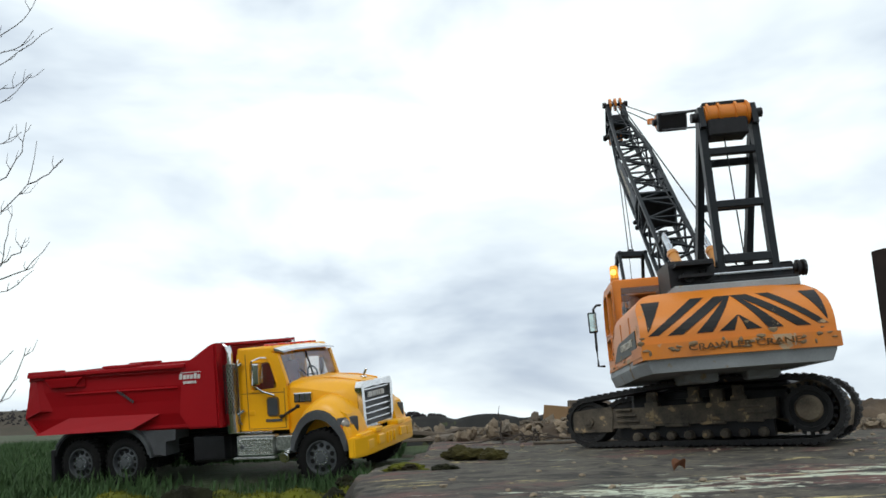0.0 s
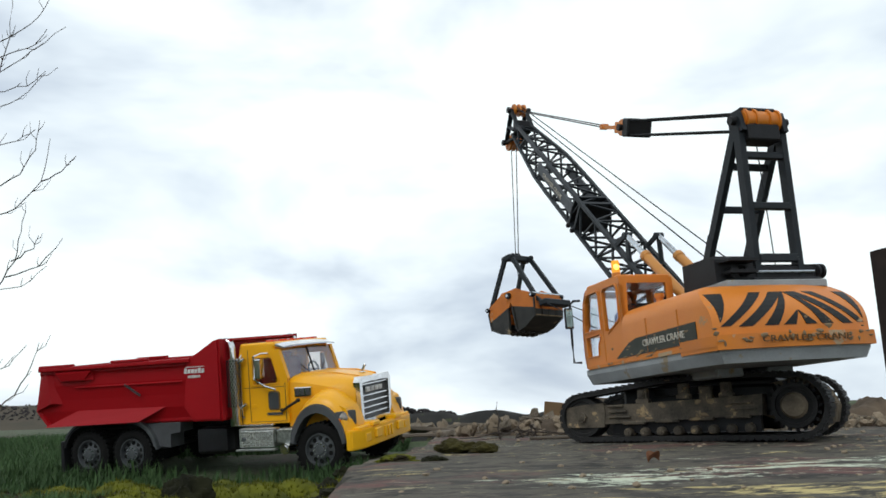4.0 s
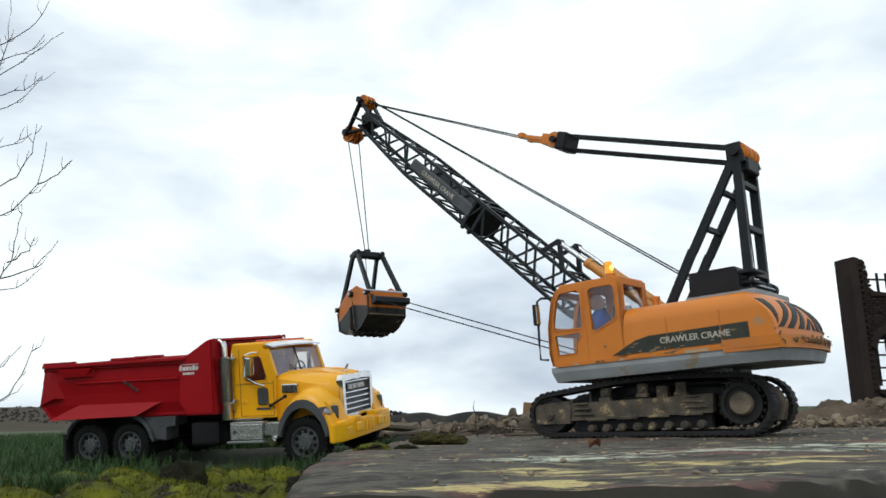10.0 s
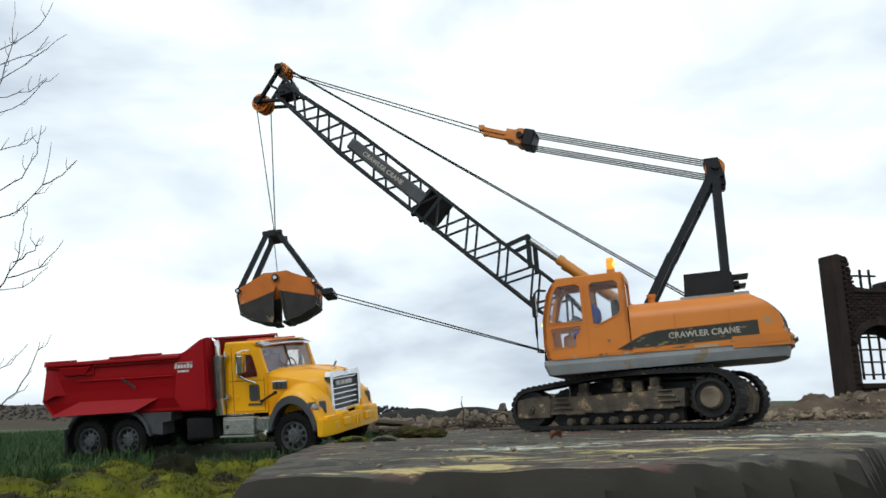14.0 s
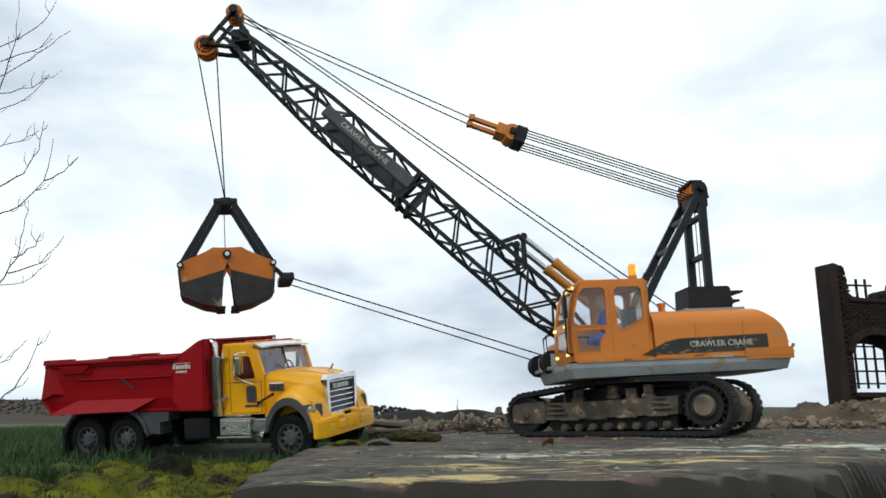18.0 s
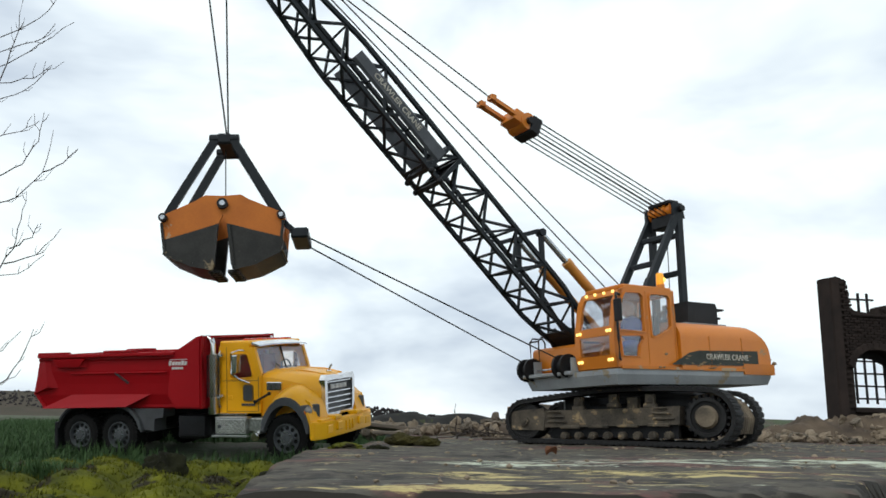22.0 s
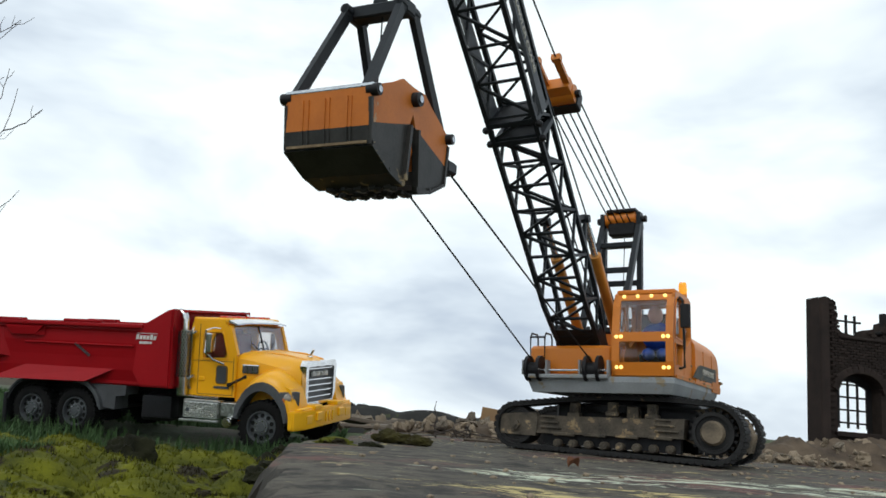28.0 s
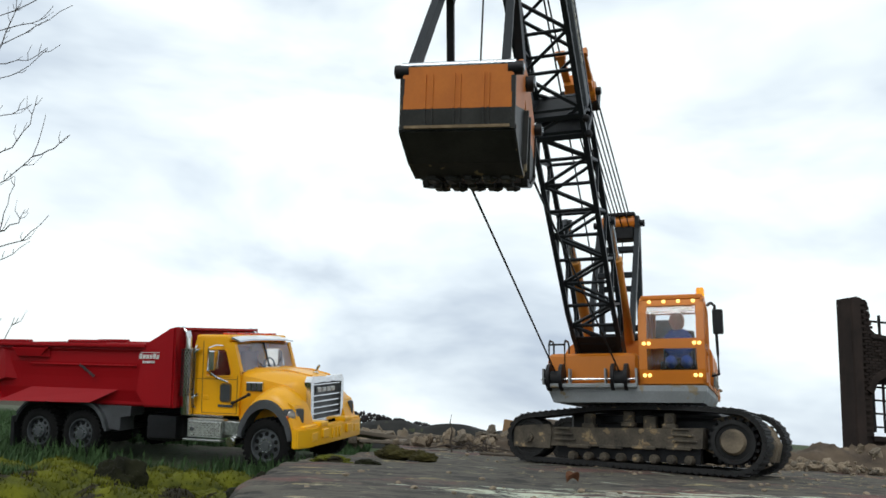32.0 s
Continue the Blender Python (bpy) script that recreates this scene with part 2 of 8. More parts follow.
# ---------------------------------------------------------------- mesh helpers (plan units; part() scales to metres)
def empty(name, m=None):
    ob = new(name)
    ob.empty_display_size = 0.05
    if m is not None:
        ob.matrix_world = m
    return ob


SIZE = [1.0]  # scale of the thing being built


def plan(x, y, z, rx=0, ry=0, rz=0):
    k = S * SIZE[0]
    return pose(x * k, y * k, z * k, rx, ry, rz)


def part(name, bm, mat, parent=None, label="", smooth=False, kind=""):
    bmesh.ops.recalc_face_normals(bm, faces=bm.faces)
    bm.transform(Matrix.Scale(S * SIZE[0], 4))
    me = bpy.data.meshes.new(name)
    bm.to_mesh(me)
    bm.free()
    me.materials.append(mat)
    if smooth:
        me.shade_smooth()
        me.set_sharp_from_angle(angle=radians(38))
    ob = new(name, me)
    if parent is not None:
        ob.parent = parent
    if label or kind:
        tagged(ob, label=label, kind=kind)
    return ob


def share(name, src, parent, m):
    """Another piece on the same mesh."""
    ob = new(name, src.data)
    ob.parent = parent
    ob.matrix_basis = m
    return ob


def bx(bm, x0, x1, y0, y1, z0, z1, bevel=0.0, seg=1, m=None):
    r = bmesh.ops.create_cube(bm, size=1.0)
    vs = r["verts"]
    for v in vs:
        v.co = Vector(((x0 + x1) / 2 + v.co.x * (x1 - x0), (y0 + y1) / 2 + v.co.y * (y1 - y0), (z0 + z1) / 2 + v.co.z * (z1 - z0)))
    if bevel:
        es = list({e for v in vs for e in v.link_edges})
        b = bmesh.ops.bevel(bm, geom=es, offset=bevel, segments=seg, affect="EDGES", profile=0.7)
        vs = list({v for f in b["faces"] for v in f.verts} | {v for v in vs if v.is_valid})
    if m is not None:
        bmesh.ops.transform(bm, matrix=m, verts=vs)
    return vs


def box(*a, **k):
    bm = bmesh.new()
    bx(bm, *a, **k)
    return bm


def rod(bm, a, b, r, r2=None, n=8, caps=True):
    """A round bar from a to b."""
    a, b = Vector(a), Vector(b)
    d = b - a
    m = Matrix.Translation((a + b) / 2) @ d.to_track_quat("Z", "Y").to_matrix().to_4x4()
    bmesh.ops.create_cone(bm, cap_ends=caps, segments=n, radius1=r, radius2=r if r2 is None else r2, depth=d.length, matrix=m)


def beam(bm, a, b, w, h, up=(0, 0, 1)):
    """A square bar from a to b, w across and h along up."""
    a, b = Vector(a), Vector(b)
    d = (b - a).normalized()
    s = d.cross(Vector(up))
    if s.length < 1e-6:
        s = d.cross(Vector((0, 1, 0)))
    s.normalize()
    u = s.cross(d)
    ring = []
    for p in (a, b):
        ring.append([bm.verts.new(p + s * (sx * w / 2) + u * (sy * h / 2)) for sx, sy in ((-1, -1), (1, -1), (1, 1), (-1, 1))])
    for i in range(4):
        bm.faces.new((ring[0][i], ring[0][(i + 1) % 4], ring[1][(i + 1) % 4], ring[1][i]))
    bm.faces.new(ring[0][::-1])
    bm.faces.new(ring[1])


def tube(bm, pts, r, n=6, r_end=None):
    """A bent round bar through the points."""
    pts = [Vector(p) for p in pts]
    rings = []
    for i, p in enumerate(pts):
        d = (pts[min(i + 1, len(pts) - 1)] - pts[max(i - 1, 0)]).normalized()
        q = d.to_track_quat("Z", "Y")
        rr = r if r_end is None else r + (r_end - r) * i / (len(pts) - 1)
        rings.append([bm.verts.new(p + q @ Vector((rr * math.cos(2 * math.pi * k / n), rr * math.sin(2 * math.pi * k / n), 0))) for k in range(n)])
    for a, b in zip(rings, rings[1:]):
        for k in range(n):
            bm.faces.new((a[k], a[(k + 1) % n], b[(k + 1) % n], b[k]))
    bm.faces.new(rings[0][::-1])
    bm.faces.new(rings[-1])


def prism(bm, poly, y0, y1, axes="xz"):
    """A polygon in two axes, drawn out along the third from y0 to y1."""
    def at(p, t):
        return {"xz": (p[0], t, p[1]), "yz": (t, p[0], p[1]), "xy": (p[0], p[1], t)}[axes]
    a = [bm.verts.new(at(p, y0)) for p in poly]
    b = [bm.verts.new(at(p, y1)) for p in poly]
    k = len(poly)
    for i in range(k):
        bm.faces.new((a[i], a[(i + 1) % k], b[(i + 1) % k], b[i]))
    bm.faces.new(a[::-1])
    bm.faces.new(b)


def sheet(bm, outer, holes, t0, t1, axes="xz"):
    """A plate with holes, from t0 to t1 along the third axis."""
    def at(p, t):
        return {"xz": (p[0], t, p[1]), "yz": (t, p[0], p[1]), "xy": (p[0], p[1], t)}[axes]
    edges = []
    for loop in [outer] + holes:
        vs = [bm.verts.new(at(p, t0)) for p in loop]
        edges += [bm.edges.new((vs[i], vs[(i + 1) % len(vs)])) for i in range(len(vs))]
    fs = bmesh.ops.triangle_fill(bm, use_beauty=True, use_dissolve=False, edges=edges)
    faces = [g for g in fs["geom"] if isinstance(g, bmesh.types.BMFace)]
    ex = bmesh.ops.extrude_face_region(bm, geom=faces)
    d = Vector(at((0, 0), t1)) - Vector(at((0, 0), t0))
    bmesh.ops.translate(bm, vec=d, verts=[g for g in ex["geom"] if isinstance(g, bmesh.types.BMVert)])


def lathe(bm, prof, n=24, axis="y", centre=(0, 0, 0)):
    """(radius, along) pairs turned round an axis."""
    rings = []
    for r, t in prof:
        ring = []
        for k in range(n):
            a = 2 * math.pi * k / n
            c, s = r * math.cos(a), r * math.sin(a)
            p = {"y": (c, t, s), "z": (c, s, t), "x": (t, c, s)}[axis]
            ring.append(bm.verts.new(Vector(p) + Vector(centre)))
        rings.append(ring)
    for a, b in zip(rings, rings[1:]):
        for k in range(n):
            bm.faces.new((a[k], a[(k + 1) % n], b[(k + 1) % n], b[k]))
    bm.faces.new(rings[0])
    bm.faces.new(rings[-1][::-1])


def rounded(x0, x1, z0, z1, r, n=4):
    """A rectangle with rounded corners as a list of points."""
    out = []
    for cx, cz, a0 in ((x1 - r, z0 + r, -90), (x1 - r, z1 - r, 0), (x0 + r, z1 - r, 90), (x0 + r, z0 + r, 180)):
        out += [(cx + r * math.cos(radians(a0 + 90 * i / n)), cz + r * math.sin(radians(a0 + 90 * i / n))) for i in range(n + 1)]
    return out


def lump(bm, c, r, rough=0.3, seed=0, sub=2, flat=1.0):
    """An uneven stone or clod."""
    k = bmesh.ops.create_icosphere(bm, subdivisions=sub, radius=1.0)
    off = Vector((seed * 7.13, seed * 3.7, seed * 1.9))
    for v in k["verts"]:
        f = 1 + rough * noise.noise(v.co * 1.3 + off) + 0.5 * rough * noise.noise(v.co * 3.1 + off)
        v.co = Vector((v.co.x * r[0] * f + c[0], v.co.y * r[1] * f + c[1], v.co.z * r[2] * f * flat + c[2]))


def words(name, text, size, mat, parent, m, width=None, label=""):
    """Raised lettering as a mesh."""
    cu = bpy.data.curves.new(name, "FONT")
    cu.offset = size * S * 0.014
    cu.body, cu.size, cu.extrude, cu.align_x, cu.align_y = text, size * S * SIZE[0], 0.0004, "CENTER", "CENTER"
    tmp = new(name, cu)
    bpy.context.view_layer.update()
    me = bpy.data.meshes.new_from_object(tmp.evaluated_get(bpy.context.evaluated_depsgraph_get()))
    bpy.data.objects.remove(tmp)
    if width:
        xs = [v.co.x for v in me.vertices]
        k = width * S * SIZE[0] / (max(xs) - min(xs))
        me.transform(Matrix.Diagonal((k, 1, 1, 1)))
    me.materials.clear()
    me.materials.append(mat)
    ob = new(name, me)
    ob.parent = parent
    ob.matrix_basis = m
    if label:
        tagged(ob, label=label)
    return ob


# ---------------------------------------------------------------- ground and distance
def ground_material():
    m = bpy.data.materials.new("grass_and_soil")
    m.use_nodes = True
    n, l = m.node_tree.nodes, m.node_tree.links
    b = n["Principled BSDF"]
    b.inputs["Roughness"].default_value = 0.95
    tc = n.new("ShaderNodeTexCoord")
    big = n.new("ShaderNodeTexNoise")
    big.inputs["Scale"].default_value = 4.0
    big.inputs["Detail"].default_value = 8
    fine = n.new("ShaderNodeTexNoise")
    fine.inputs["Scale"].default_value = 90.0
    fine.inputs["Detail"].default_value = 4
    l.new(tc.outputs["Object"], big.inputs["Vector"])
    l.new(tc.outputs["Object"], fine.inputs["Vector"])
    ramp = n.new("ShaderNodeValToRGB")
    e = ramp.color_ramp.elements
    e[0].position, e[0].color = 0.35, (0.026, 0.042, 0.012, 1)
    e[1].position, e[1].color = 0.62, (0.055, 0.044, 0.027, 1)
    x = e.new(0.48)
    x.color = (0.038, 0.060, 0.018, 1)
    add = n.new("ShaderNodeMath")
    add.operation = "MULTIPLY_ADD"
    add.inputs[1].default_value = 0.3
    l.new(fine.outputs["Fac"], add.inputs[0])
    l.new(big.outputs["Fac"], add.inputs[2])
    sub = n.new("ShaderNodeMath")
    sub.operation = "SUBTRACT"
    sub.inputs[1].default_value = 0.15
    l.new(add.outputs[0], sub.inputs[0])
    l.new(sub.outputs[0], ramp.inputs["Fac"])
    l.new(ramp.outputs["Color"], b.inputs["Base Color"])
    bp = n.new("ShaderNodeBump")
    bp.inputs["Strength"].default_value = 0.6
    bp.inputs["Distance"].default_value = 0.01
    l.new(fine.outputs["Fac"], bp.inputs["Height"])
    l.new(bp.outputs["Normal"], b.inputs["Normal"])
    return m


def slab_material():
    """Dark weathered deck with flaking coats of yellow, mint and dull red paint."""
    m = bpy.data.materials.new("weathered_painted_deck")
    m.use_nodes = True
    n, l = m.node_tree.nodes, m.node_tree.links
    b = n["Principled BSDF"]
    b.inputs["Roughness"].default_value = 0.85
    b.inputs["Specular IOR Level"].default_value = 0.2
    tc = n.new("ShaderNodeTexCoord")

    def noise_at(scale, detail, rough=0.6, off=0.0, stretch=(1, 1, 1)):
        mp = n.new("ShaderNodeMapping")
        mp.inputs["Location"].default_value = (off, off * 0.7, off * 0.3)
        mp.inputs["Scale"].default_value = stretch
        l.new(tc.outputs["Object"], mp.inputs["Vector"])
        t = n.new("ShaderNodeTexNoise")
        t.inputs["Scale"].default_value = scale
        t.inputs["Detail"].default_value = detail
        t.inputs["Roughness"].default_value = rough
        l.new(mp.outputs["Vector"], t.inputs["Vector"])
        return t.outputs["Fac"]

    def step(fac, at, width=0.02):
        r = n.new("ShaderNodeValToRGB")
        r.color_ramp.elements[0].position = at
        r.color_ramp.elements[1].position = at + width
        l.new(fac, r.inputs["Fac"])
        return r.outputs["Color"]

    def lay(under, colour, fac):
        x = n.new("ShaderNodeMix")
        x.data_type = "RGBA"
        l.new(fac, x.inputs["Factor"])
        if isinstance(under, tuple):
            x.inputs["A"].default_value = (*under, 1)
        else:
            l.new(under, x.inputs["A"])
        if isinstance(colour, tuple):
            x.inputs["B"].default_value = (*colour, 1)
        else:
            l.new(colour, x.inputs["B"])
        return x.outputs["Result"]

    # the coats lie in broad bands across the deck
    sep = n.new("ShaderNodeSeparateXYZ")
    l.new(tc.outputs["Object"], sep.inputs[0])
    across = n.new("ShaderNodeMath")
    across.operation = "MULTIPLY_ADD"
    across.inputs[1].default_value = -0.30
    l.new(sep.outputs["X"], across.inputs[0])
    l.new(sep.outputs["Y"], across.inputs[2])

    def banded(fac, lo, hi, soft, gain):
        r = n.new("ShaderNodeValToRGB")
        e = r.color_ramp.elements
        e[0].position, e[0].color = (lo - soft) * S, (0, 0, 0, 1)
        e[1].position, e[1].color = (hi + soft) * S, (0, 0, 0, 1)
        for q in (lo, hi):
            k = e.new(q * S)
            k.color = (1, 1, 1, 1)
        l.new(across.outputs[0], r.inputs["Fac"])
        # the coats are worn away towards the left edge
        keep = n.new("ShaderNodeMapRange")
        keep.inputs["From Min"].default_value = -0.10 * S
        keep.inputs["From Max"].default_value = 0.02 * S
        keep.inputs["To Min"].default_value = -0.35
        l.new(sep.outputs["X"], keep.inputs["Value"])
        both = n.new("ShaderNodeMath")
        both.operation = "MULTIPLY"
        l.new(r.outputs["Color"], both.inputs[0])
        l.new(keep.outputs["Result"], both.inputs[1])
        m_ = n.new("ShaderNodeMath")
        m_.operation = "MULTIPLY_ADD"
        m_.inputs[1].default_value = gain
        l.new(both.outputs[0], m_.inputs[0])
        l.new(fac, m_.inputs[2])
        return m_.outputs[0]

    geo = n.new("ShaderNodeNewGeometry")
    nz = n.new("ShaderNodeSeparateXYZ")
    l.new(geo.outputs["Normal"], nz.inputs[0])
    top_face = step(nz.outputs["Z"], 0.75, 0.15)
    c = lay((0.056, 0.052, 0.043), (0.118, 0.104, 0.080), noise_at(24, 9, 0.7))
    c = lay(c, (0.026, 0.024, 0.022), step(noise_at(26, 8, 0.65, 3.0), 0.52, 0.08))
    c = lay(c, (0.120, 0.060, 0.052), step(noise_at(5.0, 7, 0.65, 7.0), 0.53, 0.06))
    c = lay(c, (0.47, 0.385, 0.17), step(banded(noise_at(19.0, 10, 0.78, 11.0, (0.40, 1.3, 1)), 0.36, 0.43, 0.07, 0.095), 0.595, 0.03))
    c = lay(c, (0.50, 0.54, 0.42), step(banded(noise_at(23.0, 10, 0.78, 19.0, (0.40, 1.3, 1)), 0.51, 0.57, 0.05, 0.115), 0.615, 0.03))
    c = lay(c, (0.36, 0.32, 0.20), step(noise_at(30, 9, 0.80, 29.0, (0.45, 1.0, 1)), 0.60, 0.03))
    c = lay(c, (0.040, 0.036, 0.032), step(noise_at(55, 9, 0.75, 23.0, (0.7, 1.0, 1)), 0.515, 0.05))
    # side faces: bare of paint, and their shade is put into this darker colour
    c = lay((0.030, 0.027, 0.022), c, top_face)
    l.new(c, b.inputs["Base Color"])
    bp = n.new("ShaderNodeBump")
    bp.inputs["Strength"].default_value = 0.5
    bp.inputs["Distance"].default_value = 0.003
    l.new(noise_at(60, 8, 0.7), bp.inputs["Height"])
    l.new(bp.outputs["Normal"], b.inputs["Normal"])
    return m


M_GROUND = ground_material()
M_SLAB = slab_material()
M_RUBBLE = material("pale_rubble", (0.27, 0.215, 0.15), 0.9, dark=(0.15, 0.118, 0.085), scale=30, mix=0.8, bump=0.6, per_piece=0.3)
M_STONE = material("grey_brown_stone", (0.20, 0.165, 0.125), 0.9, dark=(0.10, 0.085, 0.066), scale=40, mix=0.8, bump=0.6, per_piece=0.3)
M_MOUND = material("brown_earth", (0.135, 0.100, 0.068), 0.95, dark=(0.048, 0.037, 0.029), scale=22, mix=0.8, bump=0.8)
M_PEAT = material("dark_edging", (0.030, 0.030, 0.028), 0.75, dark=(0.018, 0.018, 0.017), scale=14, bump=0.4, spot=(0.055, 0.06, 0.03), spot_at=0.6, spot_scale=14)
M_BRICK = material("sooty_brick", (0.034, 0.024, 0.020), 0.92, dark=(0.017, 0.013, 0.012), scale=24, mix=0.8, bump=0.5, per_piece=0.22)
M_MORTAR = material("dark_mortar", (0.030, 0.022, 0.018), 0.95, scale=60, bump=0.5)
M_IRON = material("black_window_bars", (0.014, 0.013, 0.013), 0.7, scale=60, bump=0.2)
M_WOODGREY = material("weathered_wood", (0.17, 0.14, 0.11), 0.85, dark=(0.09, 0.075, 0.06), scale=20, mix=0.8, bump=0.5, stretch=(0.2, 1, 1))
M_WOODTAN = material("tan_board", (0.24, 0.15, 0.075), 0.8, dark=(0.16, 0.10, 0.055), scale=16, mix=0.7, bump=0.4, stretch=(0.3, 1, 1))
M_MOSS = material("yellow_green_moss", (0.135, 0.138, 0.007), 0.95, dark=(0.024, 0.032, 0.006), scale=34, mix=0.7, bump=0.9, fine=700, spot=(0.020, 0.016, 0.007), spot_at=0.54, spot_scale=16)
M_MOSSDARK = material("dark_moss", (0.018, 0.019, 0.006), 0.95, dark=(0.006, 0.006, 0.004), scale=50, mix=0.9, bump=0.9, fine=700)
M_MOSSMID = material("brown_green_moss", (0.062, 0.054, 0.014), 0.95, dark=(0.018, 0.016, 0.008), scale=45, mix=0.9, bump=0.9, fine=700)
M_GRASS = material("grass_blades", (0.060, 0.112, 0.038), 0.75, dark=(0.020, 0.043, 0.016), scale=18, mix=0.9, bump=0.0)
M_TWIG = material("bare_twigs", (0.085, 0.070, 0.060), 0.9, dark=(0.05, 0.042, 0.036), scale=30, bump=0.3)
M_FARWOOD = material("far_winter_wood", (0.040, 0.035, 0.036), 1.0, dark=(0.026, 0.024, 0.025), scale=0.15, mix=0.8, bump=0.0, fine=1.0)
M_FARFIELD = material("far_fields", (0.075, 0.058, 0.042), 1.0, dark=(0.048, 0.044, 0.030), scale=0.08, mix=0.8, bump=0.0, fine=0.8)
M_LEAF = material("dead_leaf", (0.16, 0.065, 0.03), 0.8, dark=(0.09, 0.04, 0.02), scale=80, bump=0.3)


TRUCK_AT, TRUCK_TURN = (-0.1524, 1.0630, 0.0122), (6.94, -0.5, -20.52)


def truck_local(x, y):
    dx, dy, a = x - TRUCK_AT[0], y - TRUCK_AT[1], radians(TRUCK_TURN[2])
    return dx * math.cos(a) + dy * math.sin(a), dy * math.cos(a) - dx * math.sin(a)


def slab_edge(x, y):
    """How far (x, y) lies inside the deck's outline; negative outside."""
    left = x - float(np.interp(y, [0.30, 0.36, 0.76, 0.95, 1.3, 2.6], [-0.088, -0.092, -0.128, -0.098, -0.07, -0.05]))
    front = y - float(np.interp(x, [-0.2, -0.06, 0.107, 0.178, 0.24, 0.7, 3.0], [0.305, 0.318, 0.330, 0.362, 0.45, 0.80, 2.2]))
    return min(left, front * 0.9, 2.15 - y)


def smooth_to(v, lo, hi):
    u = min(1.0, max(0.0, (v - lo) / (hi - lo)))
    return u * u * (3 - 2 * u)


def ground_z(x, y):
    far = math.hypot(x, y - 1.0)
    z = -0.004 + 0.008 * noise.noise(Vector((x * 5, y * 5, 0))) + 0.004 * noise.noise(Vector((x * 17, y * 17, 3)))
    # the sloping patch on which the truck stands
    lx, ly = truck_local(x, y)
    flat = 0.0172 + 0.0087 * lx + 0.1208 * ly + 0.0015 * noise.noise(Vector((x * 40, y * 40, 7)))
    w = (1 - smooth_to(max(-0.38 - lx, lx - 0.06), 0.0, 0.12)) * (1 - smooth_to(abs(ly), 0.085, 0.16))
    z = z * (1 - w) + flat * w
    if x > 0.0 and y < 0.6:
        z -= 0.03
    z += 0.024 * smooth_to(y, 1.9, 2.6)
    z += 0.062 * smooth_to(y, 2.45, 3.0) * smooth_to(x, 0.25, 1.1)
    if far > 4:
        z = z * 4 / far + 0.02 - (far - 4) * 0.0004
    return z


def make_ground():
    xs = sorted({round(v, 4) for v in [k * 0.02 - 0.9 for k in range(140)]} | {-2, -1.6, -1.2, 2.2, 2.8, 3.5, -3, -5, 5, -8, 8, -14, 14, -30, 30, -80, 80, -250, 250, -700, 700, -2000, 2000})
    ys = sorted({round(v, 4) for v in [k * 0.02 - 0.3 for k in range(140)]} | {round(2.5 + 0.05 * k, 3) for k in range(20)} | {-0.6, -1.2, -2.5, -6, -20, -100, -600, -2000, 2.8, 3.2, 3.8, 4.6, 6, 8, 12, 18, 30, 50, 90, 160, 300, 600, 1200, 2500})
    bm = bmesh.new()
    rows = [[bm.verts.new((x, y, ground_z(x, y))) for x in xs] for y in ys]
    for a, b in zip(rows, rows[1:]):
        for k in range(len(xs) - 1):
            bm.faces.new((a[k], a[k + 1], b[k + 1], b[k]))
    g = part("ground", bm, M_GROUND, smooth=True)
    tagged(g, "rough mossy ground with short grass", "ground", kind="structure")


def make_slab():
    """The deck: a raised slab with an uneven, broken edge."""
    bm = bmesh.new()
    step_ = 0.0075
    nx, ny = int(2.6 / step_), int(1.95 / step_)
    grid = {}
    for i in range(nx + 1):
        for j in range(ny + 1):
            x, y = -0.16 + i * step_, 0.27 + j * step_
            e = slab_edge(x, y) + 0.008 * noise.noise(Vector((x * 14, y * 14, 5)))
            if e < -0.010:
                continue
            z = 0.0335 + 0.0016 * noise.noise(Vector((x * 9, y * 9, 1))) + 0.0011 * noise.noise(Vector((x * 40, y * 40, 2)))
            if e < 0.03:
                z -= (0.03 - e) * 0.05
            if e < 0.002:
                z -= (0.002 - e) * 1.6
            grid[i, j] = bm.verts.new((x, y, z))
    for i in range(nx):
        for j in range(ny):
            q = [grid.get(p) for p in ((i, j), (i + 1, j), (i + 1, j + 1), (i, j + 1))]
            if all(q):
                bm.faces.new(q)
    rim = [e for e in bm.edges if e.is_boundary]
    ex = bmesh.ops.extrude_edge_only(bm, edges=rim)
    for v in [g for g in ex["geom"] if isinstance(g, bmesh.types.BMVert)]:
        v.co.z = -0.03
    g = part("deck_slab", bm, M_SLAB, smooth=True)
    tagged(g, "weathered slab with flaking yellow and mint paint", "deck", kind="structure")


make_ground()
make_slab()


